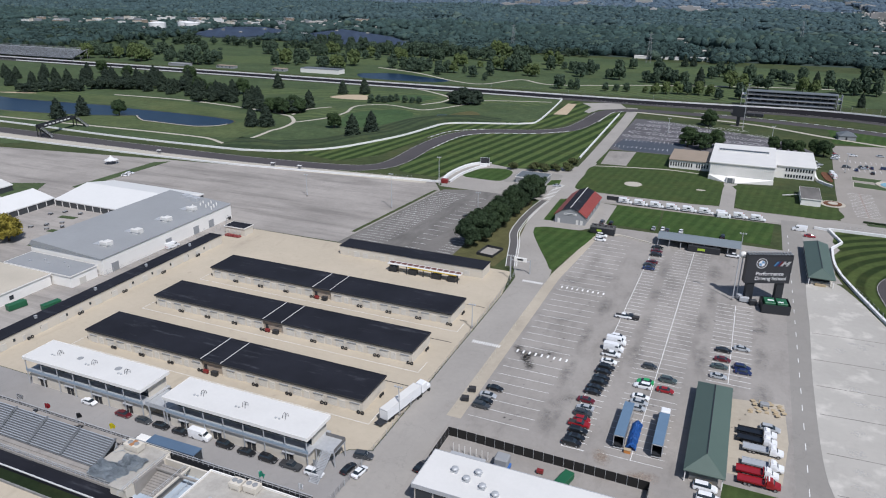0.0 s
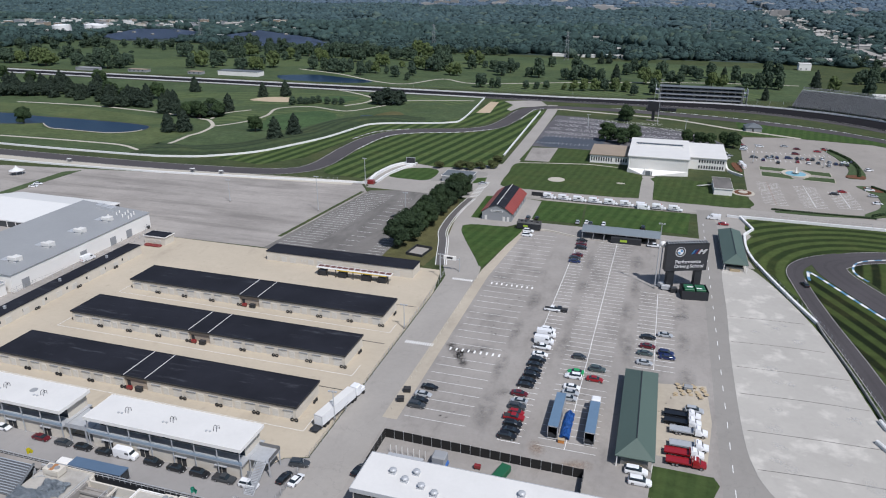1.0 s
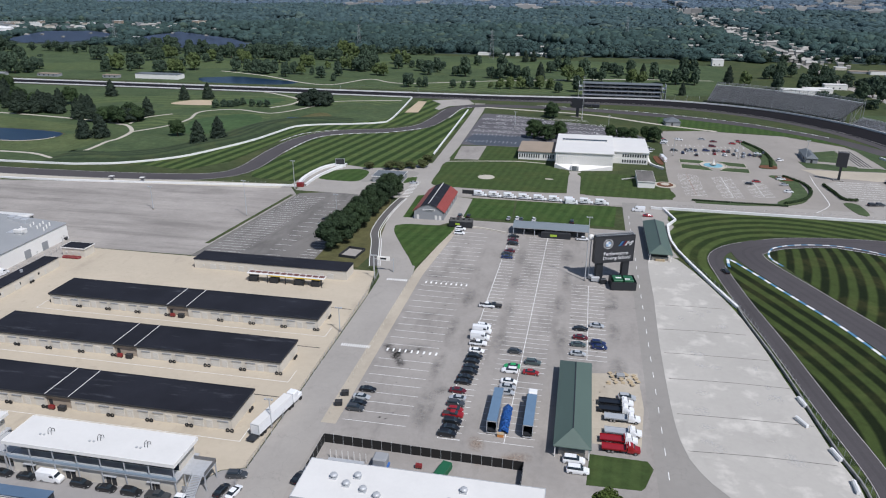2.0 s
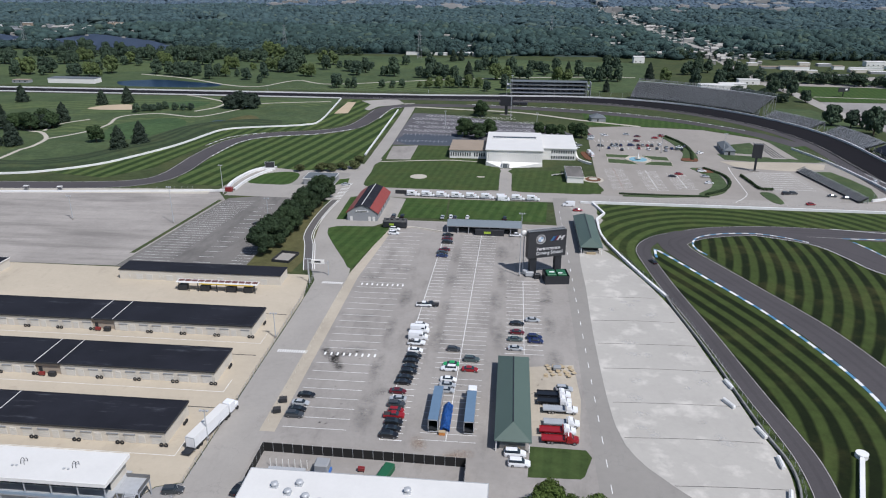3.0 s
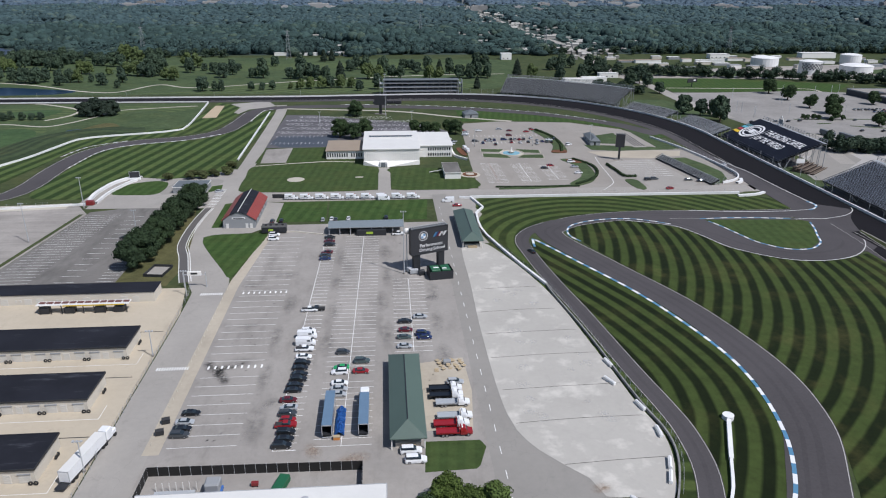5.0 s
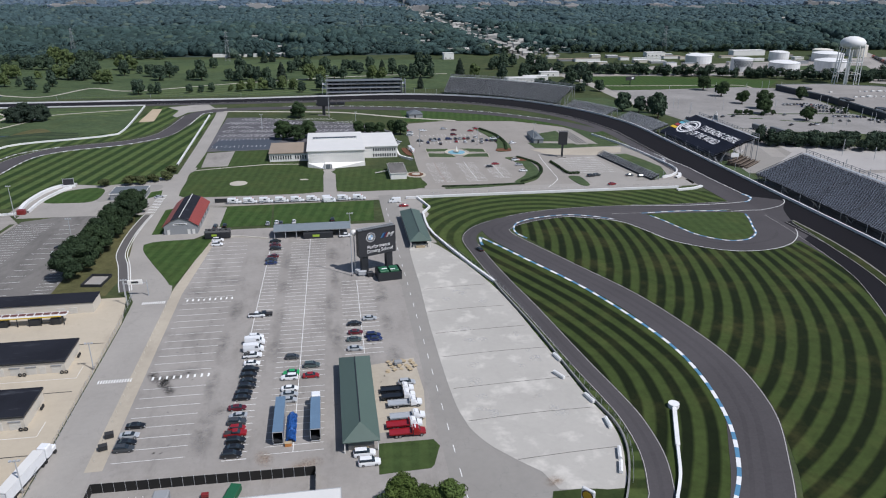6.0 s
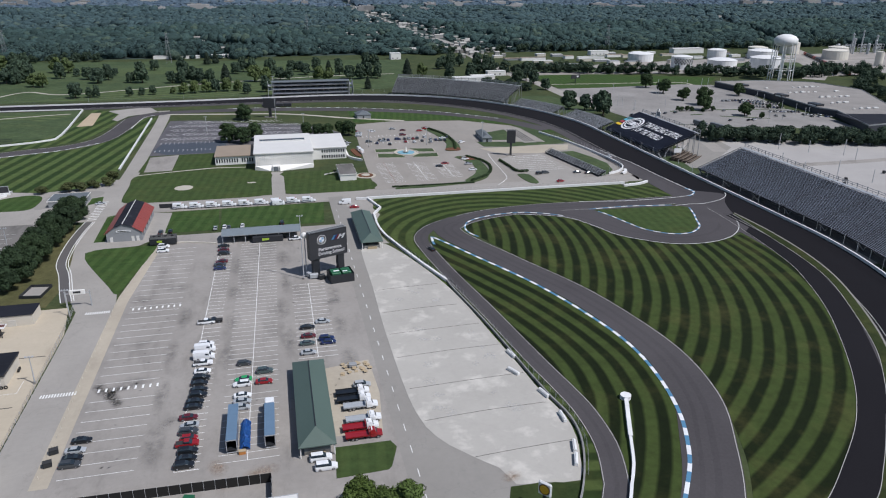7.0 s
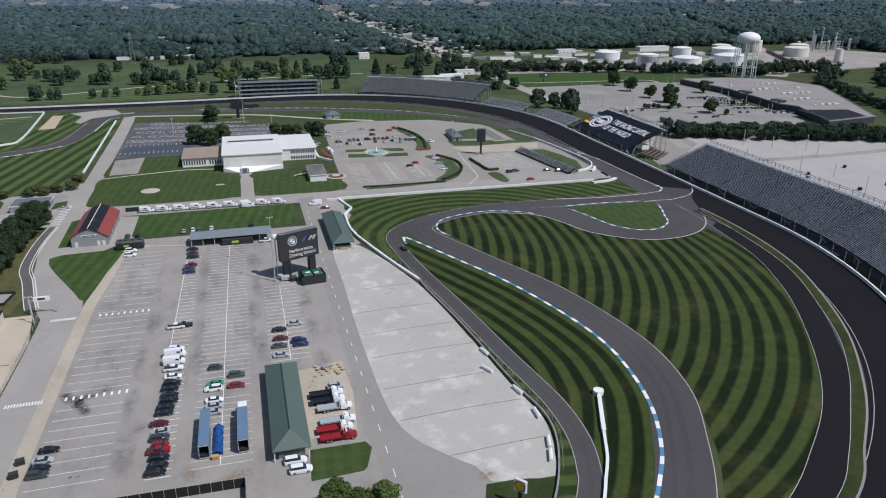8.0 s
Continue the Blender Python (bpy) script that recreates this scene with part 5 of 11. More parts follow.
def marquee(x, y, w, d, rz, label):
    """A clear-span marquee with its ridge along x."""
    m = thing("marquee", label, "tent", (x, y, 0.05), rz)
    bm = bmesh.new()
    vs = [bm.verts.new(v) for v in ((0, 0, 3.4), (w, 0, 3.4), (w, d, 3.4), (0, d, 3.4), (2, d / 2, 7.4), (w - 2, d / 2, 7.4))]
    for f in ((0, 1, 5, 4), (1, 2, 5), (2, 3, 4, 5), (3, 0, 4), (3, 2, 1, 0)):
        bm.faces.new([vs[i] for i in f])
    part("roof", bm, M_CANVAS, m)
    part("wall", boxes((0.3, w - 0.3, 0.3, d - 0.3, 0, 3.4)), M_SKIRT, m, "dark clear-panel side wall")
    for i in range(int(w / 5) + 1):
        part("post", boxes((i * w / int(w / 5) - 0.12, i * w / int(w / 5) + 0.12, -0.05, 0.2, 0, 3.4)), M_WHITE, m)
    part("valance", boxes((0, w, -0.05, 0.02, 2.9, 3.42), (0, w, d - 0.02, d + 0.05, 2.9, 3.42), (-0.05, 0, 0, d, 2.9, 3.42), (w, w + 0.05, 0, d, 2.9, 3.42)), M_CANVAS, m)


marquee(-313, 235, 62, 38, 0, "long white marquee beside the hall")
marquee(-315, 170, 67, 24, 90, "white marquee with dark window sides")
marquee(-370, 236, 14, 9, 0, "small white tent with dark doorway")
for x, y, w, d in ((-296, 222, 9, 4), (-284, 206, 12, 4), (-276, 190, 10, 3)):
    slab("grass_plaza_bed", [(x, y), (x + w, y + 1), (x + w, y + d), (x, y + d - 1)], 0.2, M_GOLF, "small planted bed on the plaza", "flower bed")
for i in range(14):
    tb = thing("picnic_table", "small dark picnic table on the plaza", "table", (-304 + (i * 17 % 38), 206 + (i * 11 % 27), 0.05), i * 40, group="plaza tables")
    part("top", boxes((-1.0, 1.0, -0.5, 0.5, 0.7, 0.78)), M_GREY_WALL, tb), part("bench", boxes((-1.0, 1.0, -1.0, -0.7, 0.4, 0.46), (-1.0, 1.0, 0.7, 1.0, 0.4, 0.46)), M_GREY_WALL, tb), part("leg", boxes((-0.8, -0.7, -0.9, 0.9, 0, 0.7), (0.7, 0.8, -0.9, 0.9, 0, 0.7)), M_DARK, tb)
tp = thing("pavilion_tent", "small white peaked tent on the parking field", "tent", (-353.9, 309, 0.05))
bm = bmesh.new()
lathe(bm, [(4.3, 2.4), (2.5, 3.0), (0.8, 4.2), (0.12, 5.4)], 8)
part("roof", bm, M_CANVAS, tp)
for i in range(8):
    x, y = 4.1 * math.cos(i * 0.785), 4.1 * math.sin(i * 0.785)
    part("pole", tube(bmesh.new(), (x, y, 0), (x, y, 2.45), 0.08, 6), M_STEEL, tp)


# ---- museum, barn, shelters ----
def roof_slab(low, high, w):
    """A thick board w metres wide that rises from one place to another."""
    bm = bmesh.new()
    (x0, z0, y0), (x1, z1, y1) = low, high
    bm.faces.new([bm.verts.new(v) for v in ((x0, y0, z0), (x1, y1, z1), (x1, y1 + w, z1), (x0, y0 + w, z0))])
    bmesh.ops.solidify(bm, geom=bm.faces[:], thickness=0.25)
    return bm


mu = thing("museum", "white ribbed modernist museum with flat roofs", "building", (-14, 424, 0))
part("hall_wall", boxes((0, 34, 0, 51, 0, 9.6)), M_WHITE, mu)
bm = bmesh.new()
# the white base widens from the corners towards the sunken door
foot = [bm.verts.new(v) for v in ((-0.3, -0.25, 0.0), (9.4, -4.6, 0), (14.9, -4.6, 0), (34.3, -0.25, 0.0))]
head = [bm.verts.new(v) for v in ((-0.3, -0.25, 2.7), (9.4, -0.25, 2.7), (14.9, -0.25, 2.7), (34.3, -0.25, 2.7))]
bmesh.ops.convex_hull(bm, input=bm.verts[:])
part("plinth", bm, M_WHITE, mu, "smooth white base")
RIB = mesh_of("rib", boxes((-0.2, 0.2, -0.22, 0, 2.6, 9.9)), M_WHITE)
for i in range(32):
    piece("rib", RIB, mu, (0.5 + i * 1.065, 0, 0))
for i in range(30):
    piece("rib", RIB, mu, (34, 2 + i * 1.6, 0), 90)
    piece("rib", RIB, mu, (0, 2 + i * 1.6, 0), -90)
part("hall_roof", boxes((-0.7, 34.7, -0.7, 51.6, 9.6, 10.3), bevel=0.1), M_ROOF_WHITE, mu)
for i in range(16):
    part("skylight", boxes((3 + 1.75 * i, 4.5 + 1.75 * i, 30, 35, 10.3, 10.8)), M_GLASS, mu)
part("skylight_curb", boxes((2.6, 31.3, 29.6, 30, 10.3, 11.0), (2.6, 31.3, 35, 35.4, 10.3, 11.0)), M_ROOF_WHITE, mu)
part("entrance", boxes((9.9, 14.4, -4.9, -0.6, 0, 3.0)), M_WHITE, mu), part("entrance_door", boxes((10.4, 13.2, -4.98, -4.9, 0.1, 2.8)), M_ROOF_SLATE, mu, "dark grey entrance doors"), part("side_door", boxes((13.5, 14.2, -4.98, -4.9, 0.1, 2.3)), M_GREY_WALL, mu)
part("wing_wall", boxes((34.2, 56, 19, 59, 0, 7.0)), M_WHITE, mu)
part("wing_roof", boxes((34, 56.5, 18.4, 59.6, 7.0, 7.6), bevel=0.08), M_ROOF_WHITE, mu)
PANE = mesh_of("window", boxes((-0.42, 0.42, -0.08, 0.02, 0, 2.0)), M_GLASS)
for i in range(14):
    for z in (0.8, 4.3):
        if i > 3:
            piece("window", PANE, mu, (34.9 + i * 1.5, 18.95, z), 0, (1, 1, 0.9))
        piece("window", PANE, mu, (56.05, 21 + i * 2.6, z), 90)
for i in range(15):
    part("wing_fin", boxes((34.15 + i * 1.5, 34.3 + i * 1.5, 18.88, 19, 0, 7.0)), M_WHITE, mu)
part("office_wall", boxes((-24, -0.2, 17, 45, 0, 5.0)), M_WHITE, mu)
part("office_roof", boxes((-24.5, -0.25, 16.4, 45.6, 5.0, 5.6), bevel=0.06), M_ROOF_TAN, mu, "tan gravel office roof")
for i in range(15):
    if i != 9:
        piece("window", PANE, mu, (-23 + i * 1.5, 16.95, 1.4), 0, (0.9, 1, 1.2))
hut = low_block("museum_annexe", "small white annexe with grey roof on the lawn", 33, 42.2, 390, 413, 3.6, M_OLD, M_WHITE)
part("ramp", roof_slab((-8, 0.2, 14), (0, 2.2, 12), 2.2), M_WHITE, hut, "white sloping wall")
for r_, z_, c_ in ((6.0, 0.3, M_PATH), (4.4, 0.55, M_FLOWERS), (2.4, 0.8, M_PATH)):
    part("terrace", lathe(bmesh.new(), [(r_, 0), (r_, z_), (0.05, z_)], 22, (15.4, 8)), c_, hut, "round stone terrace")
cw = thing("garden_wall", "low curved pale wall beside the museum", "wall")
part("wall", strip(curve([(43.4, 463), (43.2, 452), (44.3, 441.5), (50.8, 432.4)], 2), 0.5, -0.5, 0, 1.4), M_WHITE, cw)

rb = thing("barn", "red and black gambrel-roofed grey barn", "building", (-76, 312.5, 0))
part("wall", boxes((0.3, 14.7, 0.4, 36, 0, 4)), M_GREY_WALL, rb)
bm = bmesh.new()
for y in (0.4, 36):
    f = bm.faces.new([bm.verts.new((x, y, z)) for x, z in ((0.3, 4), (14.7, 4), (11.4, 6.6), (7.5, 8.0), (3.6, 6.6))])
part("gable", bm, M_GREY_WALL, rb)


def roof_plane(x0, z0, x1, z1, y0, y1, th=0.18):
    bm = bmesh.new()
    a = [bm.verts.new(v) for v in ((x0, y0, z0), (x1, y0, z1), (x1, y1, z1), (x0, y1, z0))]
    b = [bm.verts.new((v.co.x, v.co.y, v.co.z + th)) for v in a]
    bm.faces.new(a[::-1]), bm.faces.new(b)
    for i in range(4):
        j = (i + 1) % 4
        bm.faces.new((a[i], a[j], b[j], b[i]))
    return bm


part("roof_slope", roof_plane(-0.4, 3.8, 3.6, 6.6, 0, 36.4), M_ROOF_RED, rb, "red metal lower slope")
part("roof_slope", roof_plane(15.4, 3.8, 11.4, 6.6, 0, 36.4), M_ROOF_RED, rb, "red metal lower slope")
part("roof_slope", roof_plane(3.6, 6.6, 7.5, 8.0, 0, 36.4), M_ROOF_BLACK, rb, "black upper slope")
part("roof_slope", roof_plane(11.4, 6.6, 7.5, 8.0, 0, 36.4), M_ROOF_BLACK, rb, "black upper slope")
part("ridge_cap", boxes((7.35, 7.65, 0, 36.4, 8.15, 8.28)), M_ROOF_WHITE, rb)
for i in range(12):
    part("roof_seam", roof_plane(15.42, 3.99, 11.4, 6.80, 1.5 + 3 * i, 1.58 + 3 * i, 0.06), M_ROOF_RED, rb)
for x in (1.6, 10.4, 12.4):
    part("door", boxes((x, x + 1.2, 0.3, 0.4, 0.1, 2.3)), M_ROOF_WHITE, rb)
part("sign_board", boxes((4.5, 10.5, 0.25, 0.4, 4.4, 5.2)), M_WALL_WHITE, rb, "pale sign board with a line of lettering")
part("sign_bar", boxes((5, 10, 0.2, 0.25, 4.65, 4.95)), M_DARK, rb)
for i in range(5):
    part("window", boxes((14.7, 14.76, 4 + 6.4 * i, 5.6 + 6.4 * i, 1.2, 2.6)), M_GLASS, rb)


def shelter(label, x0, x1, y0, y1, z, rise, rz=0.0):
    s = thing("shelter", label, "shelter", (x0, y0, 0.06), rz)
    w, d = x1 - x0, y1 - y0
    part("roof", shed_roof(bmesh.new(), 0, w, 0, d, z, rise, w * 0.5), M_ROOF_GREEN, s)
    part("ridge_cap", boxes((w / 2 - 0.12, w / 2 + 0.12, w * 0.5, d - w * 0.5, z + rise - 0.03, z + rise + 0.12)), M_DARK, s)
    for i in range(int(d / 5) + 1):
        y = 0.5 + i * (d - 1) / int(d / 5)
        for x in (0.5, w - 0.5):
            part("post", boxes((x - 0.14, x + 0.14, y - 0.14, y + 0.14, 0, z - 0.2)), M_WHITE, s)
    # the core is a dark block in place of the shade under the roof
    part("counter", boxes((1.4, w - 1.4, 1.4, 3.0, 0, 1.2)), M_STUCCO, s), part("core", boxes((1.6, w - 1.6, 3.0, d - 3, 0, z - 0.3)), M_SHADE, s, "dark box standing for the shaded inside")
    part("bench", boxes((w * 0.3, w * 0.7, 0.4, 1.3, 0, 0.9)), M_WOOD, s)
    return s


shelter("long green-roofed shelter beside the trailers", -1, 8.2, 144.5, 186, 3.4, 2.6)
shelter("green-roofed shelter beside the paddock pad", 31.2, 40.6, 280, 322, 3.4, 2.6)
cn = thing("canopy", "long grey-roofed canopy with a black booth beneath", "canopy", (-27, 300, 0.06))
part("roof", shed_roof(bmesh.new(), 0, 34, 0, 10, 3.6, 0.01), M_ROOF_GREY, cn)
bm = bmesh.new()
vs = [bm.verts.new(v) for v in ((0, 0, 3.62), (34, 0, 3.62), (34, 5, 5.0), (0, 5, 5.0), (34, 10, 3.62), (0, 10, 3.62))]
for f in ((0, 1, 2, 3), (3, 2, 4, 5), (0, 3, 5), (1, 4, 2)):
    bm.faces.new([vs[i] for i in f])
part("roof_slope", bm, stuff("blue_grey_metal_roof", (0.17, 0.20, 0.22), 0.5), cn)
for i in range(8):
    part("post", boxes((0.3 + 4.75 * i, 0.55 + 4.75 * i, 0.4, 0.65, 0, 3.5)), M_STEEL, cn)
    part("post", boxes((0.3 + 4.75 * i, 0.55 + 4.75 * i, 9.3, 9.55, 0, 3.5)), M_STEEL, cn)
part("booth", boxes((13, 26, -1.4, 3, 0, 2.7), bevel=0.08), M_DARK, cn, "black trailer booth")
part("emblem", boxes((17, 20, -1.46, -1.4, 0.9, 1.9)), plain("yellow_green_mark", (0.35, 0.5, 0.05), 0.5), cn, "yellow-green painted mark")
part("back_wall", boxes((0.4, 33.6, 9.4, 9.6, 0, 2.8)), M_SHADE, cn)
bp = thing("booth_trailer", "black booth trailer with open deck", "trailer", (-57, 304, 0.06))
part("body", boxes((0, 11, 0, 3, 0.4, 3.1), bevel=0.1), M_DARK, bp), part("deck_rail", boxes((0, 11, 0, 0.06, 3.1, 4.0), (0, 11, 2.94, 3, 3.1, 4.0)), M_MESH, bp)
part("emblem", boxes((3, 5.2, -0.06, 0, 1.4, 2.3)), bpy.data.materials["yellow_green_mark"], bp)
for x in (1.5, 3.6, 6.2, 8.8):
    part("seat_group", boxes((x, x + 1.1, 0.7, 1.8, 3.1, 4.3), bevel=0.1), M_SHADE, bp)
part("tyre", boxes((4.6, 5.4, -0.05, 0.2, 0, 0.7), (5.7, 6.5, -0.05, 0.2, 0, 0.7)), M_TYRE, bp)
# kiosk near the gate and pale sheds
low_block("shed", "low grey-roofed gate shed", -113.6, -96.8, 370.6, 383.4, 3.4, M_ROOF_SLATE, M_GREY_WALL)


def hut_with_hip(label, x0, y0, w, d, h, rise, rz=0.0):
    """A small hut with a hipped slate roof."""
    o = thing("hut", label, "hut", (x0, y0, 0.04), rz)
    part("wall", boxes((0.4, w - 0.4, 0.4, d - 0.4, 0, h)), M_GREY_WALL, o)
    part("roof", shed_roof(bmesh.new(), 0, w, 0, d, h, rise, w * 0.45), M_ROOF_SLATE, o, "dark hipped roof")
    for y in (d * 0.3, d * 0.65):
        part("window", boxes((0.34, 0.4, y, y + 1.4, 1.0, 2.1)), M_GLASS, o), part("window", boxes((w - 0.4, w - 0.34, y, y + 1.4, 1.0, 2.1)), M_GLASS, o)
    part("door", boxes((w * 0.4, w * 0.4 + 1.2, 0.33, 0.4, 0.05, 2.2)), M_DARK, o)


hut_with_hip("small slate-roofed hut by the drive", 139.5, 468, 7.5, 25, 3.0, 2.0, -4)
hut_with_hip("small slate-roofed pavilion by the oval", 64, 571, 12, 13, 3.0, 2.6, 4)
pe = thing("fenced_pad", "dark-fenced concrete pad beside the row of trees", "enclosure", (-95, 258.5, 0.06), -8)
part("pad", boxes((0.1, 7.4, 0.1, 10, 0, 0.15)), M_ROAD, pe)
for row in ((0, 7.5, 0, 0.1, 0, 1.2), (0, 7.5, 10, 10.1, 0, 1.2), (0, 0.1, 0.1, 10, 0, 1.2), (7.4, 7.5, 0.1, 10, 0, 1.2)):
    part("fence_panel", boxes(row), M_DARK, pe)

# white-roofed workshop with its fenced yard
ws = thing("workshop", "white-roofed workshop with blue-grey front", "building", (-55, 112.5, 0.06))
part("wall", boxes((0.2, 52.8, 0.4, 12.6, 0, 5.2)), M_STUCCO, ws)
part("roof", boxes((-0.2, 53.2, 0, 13, 5.4, 5.9), bevel=0.06), M_ROOF_WHITE, ws)
part("fascia", boxes((-0.3, 53.3, -0.12, 0, 4.9, 5.95), (-0.3, 53.3, 13, 13.12, 4.9, 5.95), (-0.32, -0.2, 0, 13, 4.9, 5.95), (53.2, 53.32, 0, 13, 4.9, 5.95)), M_STEEL, ws)
for i in range(12):
    part("front_window", boxes((0.6 + 4.35 * i, 4.5 + 4.35 * i, 0.25, 0.4, 1.0, 4.6)), M_GLASS, ws)
FAN = bmesh.new()
lathe(FAN, [(0.55, 0), (0.55, 0.5), (0.8, 0.6), (0.8, 0.95), (0.5, 1.15), (0.1, 1.2)], 14)
box(FAN, -0.75, 0.75, -0.75, 0.75, 0, 0.3)
FAN = mesh_of("roof_fan", FAN, M_STEEL)
for x, y in ((7, 7.5), (10.5, 5.6), (12.2, 8.6), (14.6, 4.6), (18, 3.2), (27, 2.8), (33.5, 4.4), (36, 8.5), (44, 5), (49, 3)):
    piece("roof_fan", FAN, ws, (x, y, 5.9))
fn = thing("screen_fence", "black screened fence round the workshop yard", "fence", (-57.5, 125.8, 0.06))
PANEL = mesh_of("panel", boxes((0.04, 2.46, -0.03, 0.03, 0.05, 2.6)), M_BLACK)
POST = mesh_of("post", tube(bmesh.new(), (0, 0, 0), (0, 0, 2.8), 0.06, 6), M_STEEL)
for i in range(20):
    piece("panel", PANEL, fn, (2.5 * i, 13.3 - i * 0.06, 0)), piece("post", POST, fn, (2.5 * i, 13.3 - i * 0.06, 0))
for i in range(5):
    piece("panel", PANEL, fn, (0, 0.8 + 2.5 * i, 0), 90), piece("post", POST, fn, (0, 0.8 + 2.5 * i, 0))
    piece("panel", PANEL, fn, (50, 0 + 2.44 * i, 0), 90), piece("post", POST, fn, (50, 2.44 * i, 0))
sk = thing("skip", "green steel skip in the workshop yard", "skip", (-26, 132.5, 0.06), 75)
part("body", boxes((-3, 3, -1.2, 1.2, 0.2, 2.0), bevel=0.1), M_GREEN_BIN, sk), part("rib", boxes((-2.9, 2.9, -1.3, -1.2, 0.9, 1.1), (-2.9, 2.9, 1.2, 1.3, 0.9, 1.1)), M_GREEN_BIN, sk)
cart(-32, 134, M_RED, "red utility cart in the workshop yard")
tk = thing("water_tank", "dark blue-grey tank on a blue base", "tank", (-41, 132.5, 0.06))
part("tank", boxes((-1.7, 1.7, -1.4, 1.8, 0.9, 3.2), bevel=0.3), M_GREY_WALL, tk), part("base", boxes((-2, 2, -2.4, 1.4, 0, 0.9), bevel=0.1), plain("blue_tarp", (0.05, 0.14, 0.40), 0.5), tk)
rk2 = thing("material_rack", "steel rack with stacked white lengths", "rack", (-54, 130.5, 0.06))
for i in range(7):
    part("upright", boxes((i * 1.5, i * 1.5 + 0.12, 3, 3.15, 0, 2.4)), M_WHITE, rk2)
part("stack", boxes((0, 9, 0, 2.2, 0.1, 0.9), bevel=0.05), M_STEEL, rk2), part("stack", boxes((9.6, 16, 0, 1.4, 0.1, 0.7), bevel=0.05), M_WHITE, rk2)


# ---- signs ----
def words(name, body, size, place, rot, parent, material=None, align="CENTER", extrude=0.03, stretch=1.0, bold=0.0):
    cu = bpy.data.curves.new(name, "FONT")
    cu.body, cu.size, cu.align_x, cu.align_y, cu.extrude, cu.offset = body, size, align, "CENTER", extrude, size * (0.002 + bold)
    tmp = bpy.data.objects.new(name, cu)
    scene.collection.objects.link(tmp)
    dg = bpy.context.evaluated_depsgraph_get()
    me = bpy.data.meshes.new_from_object(tmp.evaluated_get(dg))
    bpy.data.objects.remove(tmp)
    me.materials.clear()
    me.materials.append(material or M_LETTER)
    ob = new(name, me)
    ob.parent = parent
    ob.matrix_basis = Matrix.LocRotScale(place, rot, (stretch, 1, 1))
    return ob


def line_of_words(name, body, size, place, rot, parent, align="CENTER", extrude=0.03, stretch=1.0, gap=0.27, span=0.0, bold=0.0):
    """One object for each word, set side by side."""
    obs = [words(name, w, size, place, rot, parent, None, "LEFT", extrude, stretch, bold) for w in body.split()]
    spans = [(min(v.co.x for v in o.data.vertices), max(v.co.x for v in o.data.vertices)) for o in obs]
    total = sum(b - a for a, b in spans) + size * gap * (len(obs) - 1)
    stretch = span / total if span else stretch
    x = -total / 2 if align == "CENTER" else 0.0
    for o, (a, b) in zip(obs, spans):
        o.matrix_basis = Matrix.LocRotScale(Vector(place) + rot.to_matrix() @ Vector(((x - a) * stretch, 0, 0)), rot, (stretch, 1, 1))
        x += b - a + size * gap


UP = Euler((radians(90), 0, 0))
bb = thing("billboard", "tall charcoal billboard on two dark posts", "billboard", (15.4, 258.6, 0.06), 22)
part("sign_panel", boxes((-7.9, 7.9, -1.3, 1.1, 7.4, 18.0), bevel=0.1), M_SIGN, bb)
part("frame_rim", boxes((-8.0, 8.0, -1.42, -1.3, 17.8, 18.1), (-8.0, 8.0, -1.42, -1.3, 7.3, 7.5), (-8.0, -7.8, -1.42, -1.3, 7.5, 17.8), (7.8, 8.0, -1.42, -1.3, 7.5, 17.8)), M_DARK, bb)
for x in (-5.2, 5.4):
    part("post", boxes((x - 1.3, x + 1.3, -1.0, 1.0, 0, 7.4)), M_DARK, bb)
for i in range(15):
    part("lamp_arm", boxes((-7.4 + i * 1.06, -7.3 + i * 1.06, -1.3, 1.1, 18.0, 18.5)), M_STEEL, bb)
part("catwalk", boxes((-7.8, 7.8, -1.3, -1.2, 18.4, 18.52), (-7.8, 7.8, 1.0, 1.1, 18.4, 18.52)), M_STEEL, bb)
words("inscription", "Performance", 1.9, (-4.3, -1.38, 10.9), UP, bb, align="LEFT")
line_of_words("inscription", "Driving School", 1.9, (-4.3, -1.38, 9.1), UP, bb, align="LEFT")


def disc(r, n, y, at, material, name, hole=0.0, a0=0.0, a1=360.0):
    bm = bmesh.new()
    m = max(4, int(n * (a1 - a0) / 360))
    pts = [(radians(a0 + (a1 - a0) * i / m)) for i in range(m + 1)]
    for a, b in zip(pts, pts[1:]):
        q = [(r * math.cos(a), r * math.sin(a)), (r * math.cos(b), r * math.sin(b)), (hole * math.cos(b), hole * math.sin(b)), (hole * math.cos(a), hole * math.sin(a))]
        bm.faces.new([bm.verts.new((at[0] + x, y, at[1] + z)) for x, z in (q if hole else q[:3])])
    bmesh.ops.remove_doubles(bm, verts=bm.verts[:], dist=0.001)
    bmesh.ops.solidify(bm, geom=bm.faces[:], thickness=0.04)
    return part(name, bm, material, bb)


disc(1.9, 28, -1.36, (-2.7, 14.9), M_LETTER, "roundel", 1.72)
disc(1.15, 24, -1.36, (-2.7, 14.9), M_LETTER, "roundel", 1.0)
for a in (0, 180):
    disc(0.98, 24, -1.36, (-2.7, 14.9), M_LETTER, "roundel_quarter", 0, a + 90, a + 180)
    disc(0.98, 24, -1.36, (-2.7, 14.9), plain("mid_blue_paint", (0.10, 0.28, 0.5), 0.5), "roundel_quarter", 0, a, a + 90)


